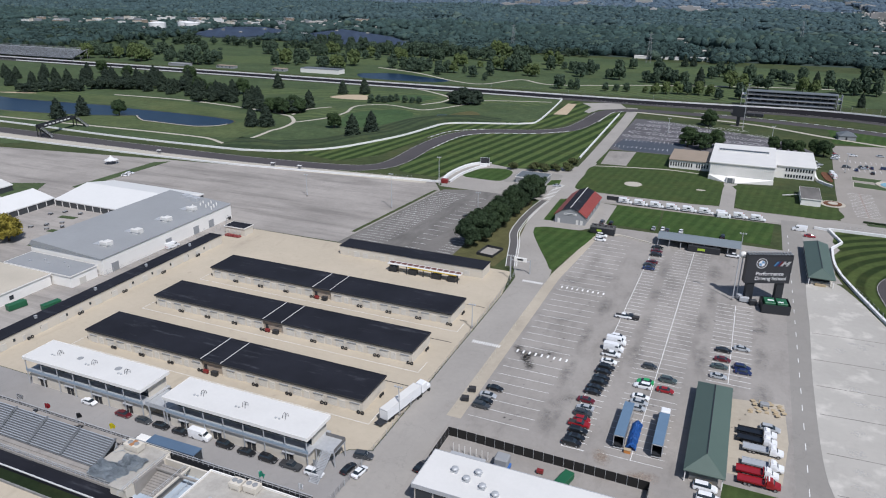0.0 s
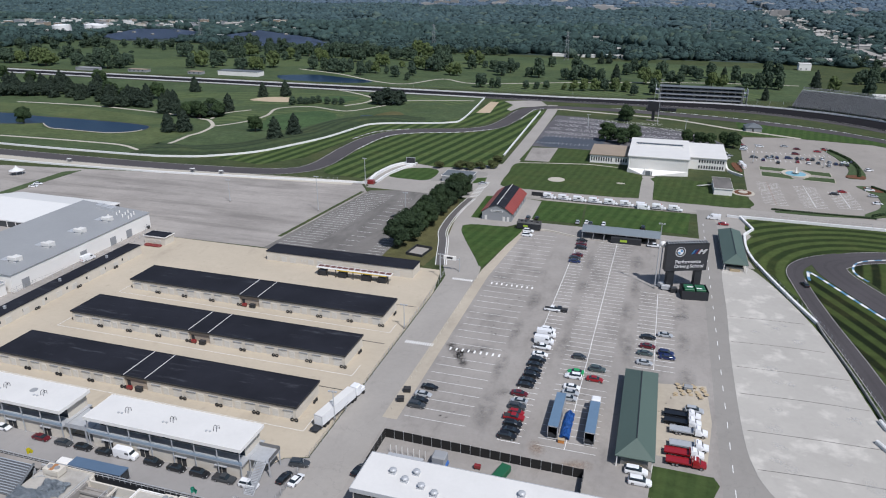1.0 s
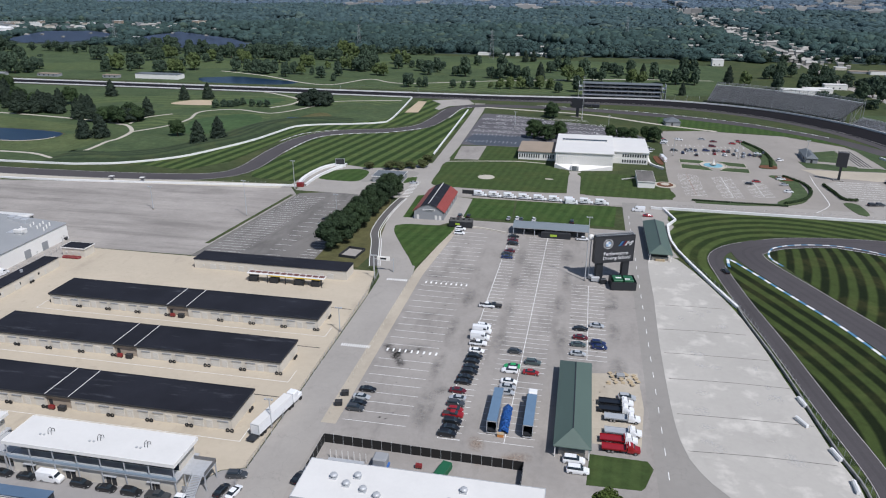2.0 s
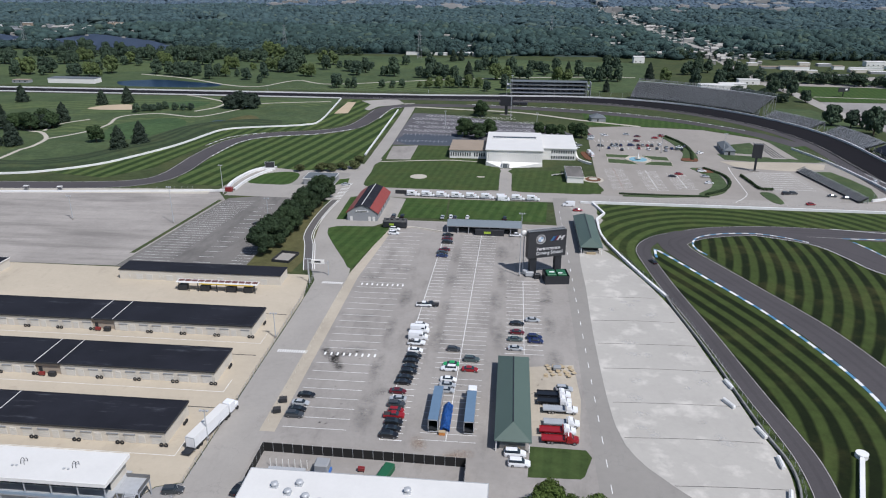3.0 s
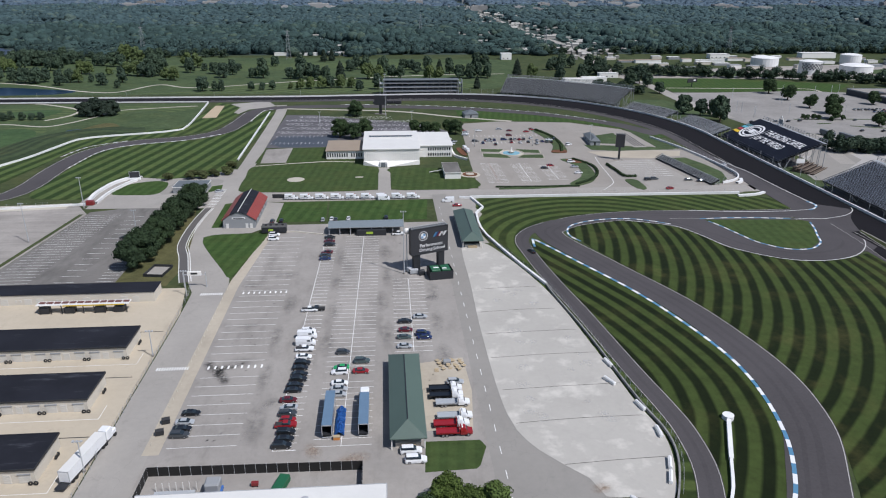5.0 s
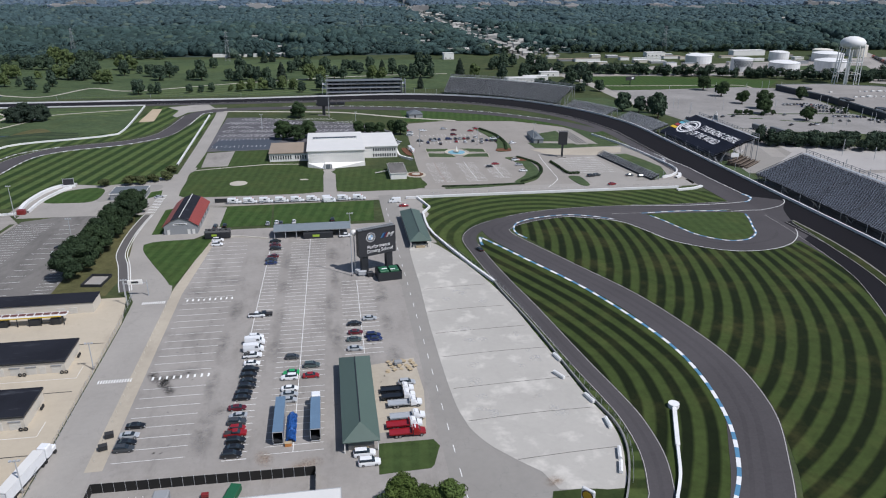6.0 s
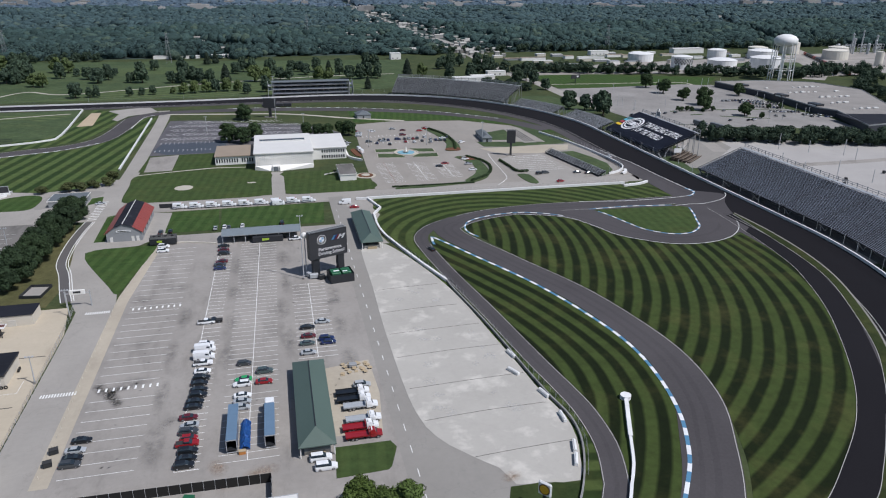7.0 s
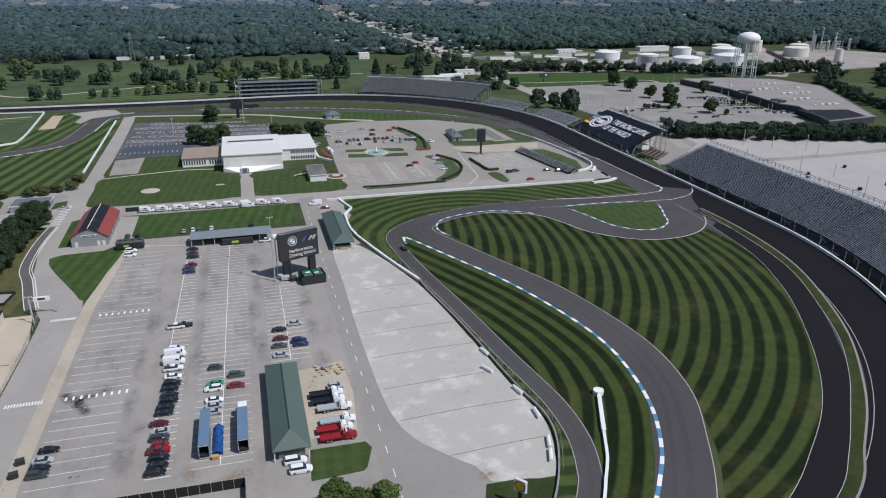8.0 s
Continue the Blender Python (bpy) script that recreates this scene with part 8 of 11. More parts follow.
for k in range(90):
    x, y = rs_.choice((-50, -44, -27, -17, -9, 4, 9)) + rs_.uniform(-3, 3), rs_.uniform(150, 290)
    smear(0 if k % 3 else 1, x, y, rs_.uniform(0.5, 1.7), rs_.uniform(0.4, 1.1), rs_.uniform(0, 180), 0.0745 + 0.0001 * k)
for x, y0 in ((-36.5, 158), (-20.8, 200), (-2, 206), (16, 190)):
    for k in range(4):
        smear(1, x + rs_.uniform(-1, 1), y0 + 24 * k, rs_.uniform(5, 7), 20, rs_.uniform(-2, 2), 0.067)
for x, y, w, d in ((-46, 190, 14, 9), (-40, 256, 12, 8), (-33, 168, 7, 5), (14, 232, 8, 6), (-47, 214, 9, 5), (-52, 247, 9, 6)):
    smear(1, x, y, w, d, 10, 0.0723)
for x, y, w, d, z in ((-10, 142, 10, 6, 0.0725), (-17, 139.5, 7, 4, 0.0727), (47.4, 127.4, 6, 4, 0.0905), (-20, 146, 5, 8, 0.0729)):
    smear(2, x, y, w, d, 20, z)
for k in range(22):
    smear(3, rs_.uniform(36, 60), rs_.uniform(150, 240), rs_.uniform(2, 6), rs_.uniform(2, 5), rs_.uniform(0, 180), 0.0905 + 0.0002 * k)

# joints across the pale pad
for i, (x0, x1, y) in enumerate(((31, 55, 238), (30.5, 58, 219), (30.5, 61.5, 203), (30.5, 64, 187.6), (31, 65.5, 169.6), (32, 66.5, 153.6), (41, 67, 136.2))):
    surface("trim_pad_joint", strip(curve([(x0, y), ((x0 + x1) / 2, y + 0.8 + 0.3 * (i % 2)), (x1, y + 1.2)], 4), 0.08, -0.08, 0.05, 0.093), M_TAR, "dark sealed joint across the pad", "pavement joint")

# ---- painted stalls ----
LINE_L = mesh_of("stall_line", boxes((0, 17, -0.07, 0.07, 0, 0.012)), M_PAINT_FAINT)
LINE_M = mesh_of("stall_line", boxes((0, 5.6, -0.07, 0.07, 0, 0.012)), M_PAINT)
LINE_W = mesh_of("stall_line", boxes((0, 14.6, -0.07, 0.07, 0, 0.012)), M_PAINT_FAINT)
LINE_C = mesh_of("stall_line", boxes((0, 12, -0.07, 0.07, 0, 0.012)), M_PAINT)
DASH = mesh_of("dash", boxes((-0.09, 0.09, -1.5, 1.5, 0, 0.012)), M_PAINT)
TICK = mesh_of("crossing_bar", boxes((-0.28, 0.28, -0.9, 0.9, 0, 0.012)), M_PAINT)
mk = thing("stall_markings", "white painted stalls of the big car park", "road marking", (0, 0, 0.061), kind="structure")
for i in range(33):
    y = 149.5 + 4.66 * i
    if not (186 < y < 189.5 or 239 < y < 242.5):
        piece("stall_line", LINE_L, mk, (-56.2 + (y - 150) * 0.012, y, 0))
for i in range(49):
    piece("stall_line", LINE_M, mk, (-29.9 + i * 0.045, 146.5 + 2.95 * i, 0))
for i in range(52):
    if not 10 < i < 12:
        piece("stall_line", LINE_W, mk, (-20.2 + i * 0.03, 147.5 + 2.95 * i, 0), 0, (1, 1, 1))
for i in range(20):
    piece("stall_line", LINE_C, mk, (1, 193.5 + 2.95 * i, 0))
for x0, y0, x1, y1 in ((-30, 146.5, -27.8, 288), (-13.2, 147.5, -11, 300), (7, 193.5, 7.1, 250), (-30, 146.5, -24.3, 146.6)):
    surface("trim_lot_line", strip([Vector((x0, y0)), Vector((x1, y1))], 0.08, -0.08, 0.05, 0.075), M_PAINT, "long white line of the car park", "road marking")
for i in range(26):
    piece("dash", DASH, mk, (26.4 - 0.02 * i, 106 + 9.2 * i, 0.012), 0)
for y, x0, n in ((187.8, -54.5, 9), (240.8, -53.8, 9), (188, -69.5, 13), (240.6, -69, 11)):
    for i in range(n):
        piece("crossing_bar", TICK, mk, (x0 + i * (1.95 if n == 9 else 0.74), y, 0.008), 0, (1 if n == 9 else 0.7, 1, 1))
for i in range(12):
    piece("crossing_bar", TICK, mk, (-89 + (i % 2) * 0.1, 347 + i * 2.6, 0.03), 90, (1, 2.4, 1))
ok = thing("old_lot_markings", "worn painted stalls of the old car park", "road marking", (0, 0, 0.056), kind="structure")
for i in range(29):
    y = 252 + 3.0 * i
    piece("stall_line", LINE_W, ok, (-153 + (y - 252) * 0.09, y, 0), 0, (1.1, 1, 1))
    piece("stall_line", LINE_M, ok, (-127 + (y - 252) * 0.03, y, 0), 0, (1.3, 1, 1)) if i % 2 else None
    if i < 22:
        piece("stall_line", LINE_M, ok, (-112 + (y - 252) * 0.05, y, 0), 0, (1.2, 1, 1))
nl = thing("north_lot_markings", "white herringbone stalls of the overflow lot", "road marking", (0, 0, 0.062), kind="structure")
LINE_H = mesh_of("stall_line", boxes((0, 6.2, -0.16, 0.16, 0, 0.012)), M_PAINT)
for r_ in range(6):
    y0 = 524 + 15 * r_
    for i in range(30):
        x = -84 + 3.9 * i + r_ * 1.5
        edge_ = 48 - max(0.0, (y0 - 548) * 1.25)
        if -81 < x and y0 - i * 0.35 < 584 and x < edge_ and (r_ + i * 7) % 11 and not (-28 < x < 44 and y0 < 522):
            piece("stall_line", LINE_H, nl, (x, y0 - i * 0.35, -0.016), 42), piece("stall_line", LINE_H, nl, (x + 0.5, y0 - 0.6 - i * 0.35, -0.016), -42)
for i in range(13):
    piece("stall_line", LINE_M, nl, (-79 + 2.9 * i, 484, 0.0), 90, (1, 1.5, 1)), piece("stall_line", LINE_M, nl, (-78 + 2.9 * i, 506, 0.0), 90, (1, 1.5, 1))
ml = thing("museum_lot_markings", "white painted stalls of the museum lot", "road marking", (0, 0, 0.042), kind="structure")
for x, y0, n in ((57.5, 381, 16), (63.4, 381, 16), (76.2, 381, 15), (82.1, 381, 15), (92.6, 385, 12), (98.6, 385, 12)):
    for i in range(n):
        piece("stall_line", LINE_M, ml, (x, y0 + 2.85 * i, 0), 0, (1, 1.3, 1))
for x, y0, y1 in ((63.2, 381, 427), (81.9, 381, 424), (98.4, 385, 418)):
    surface("trim_museum_lot_line", strip([Vector((x, y0)), Vector((x, y1))], 0.1, -0.1, 0.03, 0.056), M_RUST_LINE if x < 64 else M_PAINT, "long line between the stalls of the museum lot", "road marking")
surface("trim_drive_line", strip(curve([(134, 436), (132, 420), (130.9, 406.5), (129.6, 390), (127.5, 376), (118, 362.5)], 3), 0.14, -0.14, 0.04, 0.06), M_PAINT, "white edge line of the curved drive", "road marking")
for i in range(20):
    piece("stall_line", LINE_M, ml, (60 + 2.9 * i, 478, 0), 90, (1, 1.3, 1)), piece("stall_line", LINE_M, ml, (60 + 2.9 * i, 500, 0), 90, (1, 1.3, 1))
for i in range(9):
    piece("stall_line", LINE_M, ml, (144.5 - 0.5 * (i > 5), 389 + 4.4 * i, 0.024), 0, (4.2, 1.3, 1))

# low hedges and beds round the museum lots
def bed(name, pts, top, label, material=M_GOLF):
    return surface(name, solid(curve(pts, 2, closed=True), 0, top), material, label, "flower bed")


for pts in ([(63.1, 462), (78, 460.2), (75, 452.8), (62.6, 454)], [(62.9, 449.2), (73.8, 447.2), (78, 441.5), (79.6, 436), (62, 439.2)], [(86, 460), (101.3, 457.2), (100.9, 448), (90.6, 450)], [(89.4, 444.6), (101.4, 444), (100.4, 434.6), (83.6, 436.4), (86, 441)]):
    surface("bed_fountain_kerb", solid(sides([Vector(q) for q in pts], 0.7, 0.7, closed=True)[0], 0, 0.17), M_PATH, "pale stone kerb round the fountain bed", "kerb")
    surface("bed_fountain", solid(pts, 0, 0.2), M_GOLF, "grass bed beside the fountain", "flower bed")
bed("bed_arc", [(110, 430.6), (116, 432), (121.7, 429), (123.6, 409), (121, 389), (115, 377.4), (104, 370.5), (102.6, 376), (112.6, 390), (116.4, 409), (113, 422.6)], 0.25, "curved planted bed at the lot end")
bed("bed_north", [(108, 527), (115, 517), (121, 502), (122, 474), (119, 451), (109, 449), (114, 470), (113, 496)], 0.25, "planted bed beside the drive")
bed("bed_flowers", [(109, 449), (118, 448), (119, 455), (111, 455)], 0.45, "red-brown flower bed beside the drive", M_FLOWERS)
bed("bed_flowers", [(113, 429), (121, 428), (122, 422), (116, 421)], 0.45, "red-brown flower bed at the lot end", M_FLOWERS)
bed("bed_flowers", [(46.9, 464), (50.3, 465), (51.9, 445), (48.5, 447)], 0.4, "brown flower bed by the museum", M_FLOWERS)
surface("bed_edge", solid([(61, 366.8), (80, 366.6), (101.4, 369.8), (102, 373.6), (80, 371.6), (61, 369.6)], 0, 0.2), M_GOLF, "narrow grass edge of the lot", "flower bed")
bed("bed_drive", [(135.8, 381.4), (142.5, 380.5), (142.4, 363), (137.4, 363.4)], 0.2, "small green plot beside the drive")
fo = thing("fountain", "wide round fountain basin with pale blue water", "fountain", (81.7, 449, 0.05))
bm = bmesh.new()
lathe(bm, [(8.0, 0), (8.0, 0.5), (7.4, 0.5), (7.3, 0.2), (0.5, 0.2)], 32)
part("basin", bm, M_PATH, fo, "pale stone basin")
part("water", lathe(bmesh.new(), [(5.6, 0.2), (5.6, 0.38), (0.1, 0.38)], 28), plain("pool_blue_water", (0.22, 0.42, 0.50), 0.15), fo, "pale blue water")
part("jet", tube(bmesh.new(), (0, 0, 0.4), (0, 0, 4.2), 0.9, 10, 0.12), M_WHITE, fo, "white jet of water"), part("bowl", lathe(bmesh.new(), [(0.6, 0.3), (1.9, 1.0), (2.1, 1.2), (0.5, 0.9)], 18), M_PATH, fo)
stand("small grey bleachers beside the monument lot", [Vector((171 + 1.2 * i, 428 - 7.6 * i)) for i in range(9)], 5, 0.8, 3.2, 6, M_BENCH, back=False, name="bleachers")

# circular bed and manholes on the museum lawn
bed("bed_round", [(-52 + 5 * math.cos(k), 394 + 5 * math.sin(k)) for k in (0, 0.9, 1.8, 2.7, 3.6, 4.5, 5.4)], 0.13, "round gravel bed on the lawn", M_PATH)
bed("bed_slab", [(-18, 396), (-14, 396), (-14, 398), (-18, 398)], 0.13, "small stone slab on the lawn", M_PATH)


# ---- vehicles ----
def hull(bm, sections):
    """Loft through sections of (x, half width, low z, top z, top half width)."""
    rings = []
    for x, w, z0, z1, wt in sections:
        rings.append([bm.verts.new(v) for v in ((x, -w, z0), (x, -w * 1.02, z0 + (z1 - z0) * 0.55), (x, -wt, z1), (x, wt, z1), (x, w * 1.02, z0 + (z1 - z0) * 0.55), (x, w, z0))])
    for a, b in zip(rings, rings[1:]):
        for i in range(6):
            j = (i + 1) % 6
            bm.faces.new((a[i], a[j], b[j], b[i]))
    bm.faces.new(rings[0][::-1]), bm.faces.new(rings[-1])
    bmesh.ops.recalc_face_normals(bm, faces=bm.faces[:])
    return bm


WHEEL = bmesh.new()
lathe(WHEEL, [(0.30, -0.12), (0.36, -0.10), (0.36, 0.10), (0.30, 0.12)], 14)
bmesh.ops.rotate(WHEEL, verts=WHEEL.verts[:], matrix=Matrix.Rotation(radians(90), 3, "X"))
WHEEL = mesh_of("wheel", WHEEL, M_TYRE)
RIMS = bmesh.new()
lathe(RIMS, [(0.22, -0.135), (0.22, 0.135)], 10)
bmesh.ops.rotate(RIMS, verts=RIMS.verts[:], matrix=Matrix.Rotation(radians(90), 3, "X"))
RIMS = mesh_of("rim", RIMS, M_RIM)


def wheels(o, xs, w, s=1.0):
    for x in xs:
        for y in (-w, w):
            q = piece("wheel", WHEEL, o, (x, y, 0.36 * s), 0, (s, 1.2, s))
            piece("rim", RIMS, q, (0, 0, 0))


SHAPES = {
    "saloon": (4.8, 0.90, 0.78, 0.98, 1.42, (-1.7, -1.0, 0.45, 1.25)),
    "suv": (4.9, 0.95, 0.95, 1.15, 1.75, (-2.2, -1.9, 0.35, 1.15)),
    "large_suv": (5.4, 1.0, 1.05, 1.25, 1.92, (-2.5, -2.25, 0.5, 1.3)),
    "hatch": (4.3, 0.88, 0.85, 1.0, 1.5, (-1.95, -1.6, 0.4, 1.2)),
}


def car(kind, paint, colour):
    L, w, zh, zb, zr, (g0, g1, g2, g3) = SHAPES[kind]
    h = L / 2
    o = thing("car", f"parked {colour} {kind.replace('_', ' ')} with dark windows", "car", (0, 0, -50), group="parked cars")
    part("body", hull(bmesh.new(), [(-h, w * 0.82, 0.42, zb * 0.9, w * 0.7), (-h + 0.25, w, 0.28, zb, w * 0.9), (g0, w, 0.22, zb, w * 0.92), (g3, w, 0.22, zh + 0.12, w * 0.92), (h - 0.5, w * 0.97, 0.25, zh, w * 0.86), (h, w * 0.8, 0.38, zh * 0.78, w * 0.66)]), paint, o)
    part("window", hull(bmesh.new(), [(g0, w * 0.86, zb - 0.02, zb + 0.03, w * 0.84), (g1, w * 0.86, zb - 0.02, zr - 0.05, w * 0.7), (g2, w * 0.86, zb - 0.02, zr - 0.05, w * 0.7), (g3, w * 0.86, zb - 0.05, zb + 0.02, w * 0.84)]), M_GLASS, o)
    part("roof", boxes((g1 - 0.05, g2 + 0.05, -w * 0.72, w * 0.72, zr - 0.06, zr), bevel=0.03), paint, o)
    wheels(o, (-L * 0.29, L * 0.3), w * 0.9)
    for y in (-w * 0.6, w * 0.6):
        part("headlight", boxes((h - 0.2, h - 0.02, y - 0.2, y + 0.2, zh * 0.62, zh * 0.8)), M_LAMP, o)
        part("tail_light", boxes((-h + 0.0, -h + 0.12, y - 0.2, y + 0.2, zb * 0.66, zb * 0.86)), M_TAIL, o)
    return o


PAINT = {k: plain("paint_" + k, c, 0.35, 0.0, 0.6, 0.05) for k, c in {"white": (0.74, 0.75, 0.76), "black": (0.010, 0.011, 0.013), "dark_grey": (0.045, 0.05, 0.055), "silver": (0.36, 0.38, 0.40), "red": (0.26, 0.010, 0.014), "dark_red": (0.10, 0.008, 0.014), "navy": (0.012, 0.022, 0.085), "green": (0.02, 0.30, 0.09), "blue": (0.02, 0.09, 0.28), "slate": (0.06, 0.085, 0.085), "orange": (0.40, 0.10, 0.03)}.items()}
PROTO = {}


def park(kind, colour, x, y, rz=0.0):
    key = (kind, colour)
    if key not in PROTO:
        PROTO[key] = car(kind, PAINT[colour], colour.replace("_", " "))
        PROTO[key].matrix_basis = pose(x, y, 0.07, 0, 0, rz)
        return PROTO[key]
    return copy_thing(PROTO[key], pose(x, y, 0.07, 0, 0, rz))


def rows_of(text):
    for item in text.split(";"):
        k, c, x, y, *r = item.split()
        park(k, c, float(x), float(y), float(r[0]) if r else 0.0)


rows_of("suv white -51 301.5;suv white -50.6 296;saloon black -26 296.5;saloon dark_red -25.8 291.8;suv black -25.4 287.4;saloon dark_red -26 278.5 180;saloon dark_grey -26.4 275;saloon navy -26.2 271.2;suv white -27 208.2;saloon white -26.8 191.6;suv black -26.8 187.8;saloon black -27.2 185;saloon black -27 181.6;suv black -27 178.7;saloon black -27.6 175.6;saloon black -27.8 173;saloon dark_red -28.6 168.2;saloon silver -28 164.4 180;suv dark_grey -28 161.6;hatch red -27.6 158.8;suv black -27.4 153.4;saloon black -27.4 150.6;suv black -27.8 147.9")
rows_of("saloon black -53.6 163.8;saloon silver -54.2 159.8;saloon black -54.2 156.8;suv dark_grey -54.2 154.2;hatch dark_grey -15 193.6;suv slate -9 187.8;saloon green -15 184.4 180;suv white -15.4 181.8 180;saloon red -9.2 182;saloon white -15 175.8;saloon silver -15 172.8;saloon silver -15.2 170")
rows_of("saloon black 4.8 213;saloon silver 10 216.2;saloon dark_red 4.8 206.8;suv navy 10.4 203.8;saloon navy 10.8 201.4;saloon slate 4.2 202;saloon silver 4.2 196;large_suv white 4.2 143.6;large_suv white 5.2 140;suv silver 18 174")
rows_of("saloon white -153 113;saloon dark_red -140 112.4;saloon dark_grey -133 112.4;saloon black -127 112.4;saloon black -120.6 112.4;suv black -106.6 112.6;saloon black -100 112.4;suv black -93.6 112.4;suv white -80.6 112.4;saloon black -74 117 80;saloon white -71 117 80;suv dark_grey -73 122.6 10;saloon black -58.6 124.6 78")
rows_of("suv dark_grey -54.5 320 90;saloon black -50.5 321 90;saloon silver -31 321 90;saloon white -27 322 90;saloon dark_grey -25 321 90;saloon white -19 322 90;suv black -1 322 90;saloon red 35 339;saloon black 60.3 274 108")
rows_of("saloon silver 41 505;saloon red 57 521;saloon white 69 519;saloon silver 85 524;saloon dark_red 92 518;saloon red 104 514;suv red 110 521;suv dark_grey 62 484;saloon navy 67 479 90;saloon silver 72 484;saloon black 75 474 90;suv navy 83 488;saloon red 87 480 90;saloon white 93 478 90;saloon dark_grey 99 480 90;saloon silver 104 475 90;saloon white 115 486;suv dark_red 89 502;saloon black 95 409;saloon red 100 415;suv white 115 423;saloon silver 114 411;saloon white 113 397;saloon white 44 492 20;saloon silver 47 484 20;saloon white 45 477 20;saloon white -323.8 291 20;saloon white -325.4 295.7 20;saloon black -116 302;saloon silver -90 372 30;saloon black 178 375;saloon dark_grey 172 378;saloon white 208 410 90;saloon dark_red -224 233.5 80;saloon black -220.6 238.6 80")


def van(paint, label, length=6.2, high=2.6, group="vans"):
    o = thing("van", label, "van", (0, 0, -50), group=group)
    h = length / 2
    part("body", hull(bmesh.new(), [(-h, 0.95, 0.35, high * 0.98, 0.85), (-h + 0.2, 1.02, 0.3, high, 0.9), (h - 1.9, 1.02, 0.28, high, 0.9), (h - 1.1, 1.0, 0.28, high * 0.62, 0.9), (h - 0.15, 0.95, 0.3, high * 0.46, 0.8), (h, 0.85, 0.4, high * 0.38, 0.7)]), paint, o)
    part("windscreen", hull(bmesh.new(), [(h - 1.85, 0.86, high * 0.66, high * 0.93, 0.82), (h - 1.02, 0.9, high * 0.56, high * 0.64, 0.86)]), M_GLASS, o)
    for y in (-1.03, 1.0):
        part("side_window", boxes((h - 2.6, h - 1.6, y, y + 0.03, high * 0.55, high * 0.82)), M_GLASS, o)
    wheels(o, (-length * 0.28, length * 0.31), 0.92, 1.0)
    for y in (-0.6, 0.6):
        part("headlight", boxes((h - 0.14, h + 0.0, y - 0.18, y + 0.18, 0.7, 0.95)), M_LAMP, o)
        part("tail_light", boxes((-h - 0.02, -h + 0.1, y - 0.1, y + 0.3, 0.9, 1.4)), M_TAIL, o)
    return o


vn = van(PAINT["white"], "parked white panel van")
vn.matrix_basis = pose(-114.6, 112.8, 0.07)
copy_thing(vn, pose(-27, 200, 0.07))
for x, y, rz in ((-27, 204.6, 0), (31, 346.5, 180), (-2, 352, 0), (52, 462, 100), (53, 455, 100), (-217, 213.5, 80)):
    copy_thing(vn, pose(x, y, 0.07, 0, 0, rz))


def box_van():
    o = thing("ambulance_van", "white box-bodied van with a dark side stripe", "van", (-50, 356, 0.07), group="row of box vans")
    part("box", boxes((-3.3, 1.1, -1.15, 1.15, 0.6, 2.9), bevel=0.1), PAINT["white"], o)
    part("cab", hull(bmesh.new(), [(1.1, 1.0, 0.4, 2.3, 0.85), (2.0, 1.0, 0.4, 2.2, 0.85), (2.5, 0.98, 0.4, 1.3, 0.9), (3.5, 0.9, 0.45, 1.1, 0.8)]), PAINT["white"], o)
    part("windscreen", hull(bmesh.new(), [(2.05, 0.82, 1.4, 2.1, 0.8), (2.52, 0.88, 1.28, 1.36, 0.86)]), M_GLASS, o)
    for y in (-1.17, 1.15):
        part("stripe", boxes((-3.2, 1.0, y, y + 0.02, 1.1, 1.4)), PAINT["navy"], o, "dark blue stripe")
        part("side_window", boxes((-1.2, 0.2, y, y + 0.02, 1.8, 2.4)), M_GLASS, o)
    part("light_bar", boxes((1.0, 1.25, -0.9, 0.9, 2.7, 2.95)), M_TAIL, o)
    wheels(o, (-1.8, 2.4), 0.98, 1.1)
    return o


bv = box_van()
for i in range(1, 9):
    copy_thing(bv, pose(-50 + 7.9 * i, 355.8 - 0.25 * i, 0.07, 0, 0, 2))


def pickup(colour, x, y, rz=0.0, label="", load=None):
    o = thing("pickup", label or f"parked {colour} pickup truck", "pickup", (x, y, 0.07), rz)
    part("body", hull(bmesh.new(), [(-2.8, 0.98, 0.5, 1.1, 0.96), (-0.7, 0.98, 0.45, 1.12, 0.96), (1.0, 0.98, 0.45, 1.15, 0.95), (2.5, 0.96, 0.45, 1.1, 0.88), (2.8, 0.85, 0.5, 0.95, 0.75)]), PAINT[colour], o)
    part("bed", boxes((-2.7, -0.8, -0.82, 0.82, 1.1, 1.16)), M_SHADE, o, "dark open load bed")
    part("window", hull(bmesh.new(), [(-0.7, 0.88, 1.1, 1.75, 0.75), (0.6, 0.88, 1.1, 1.75, 0.75), (1.25, 0.88, 1.1, 1.16, 0.84)]), M_GLASS, o)
    part("roof", boxes((-0.7, 0.62, -0.76, 0.76, 1.72, 1.8), bevel=0.03), PAINT[colour], o)
    wheels(o, (-1.75, 1.75), 0.9, 1.1)
    return o


pickup("dark_grey", -87, 112.4), pickup("red", -27.8, 156.4), pickup("white", -52, 306), pickup("white", 4.4, 299), pickup("white", -27, 196.2)
pickup("white", -28, 224), pickup("black", -25.6, 224.3, 180)


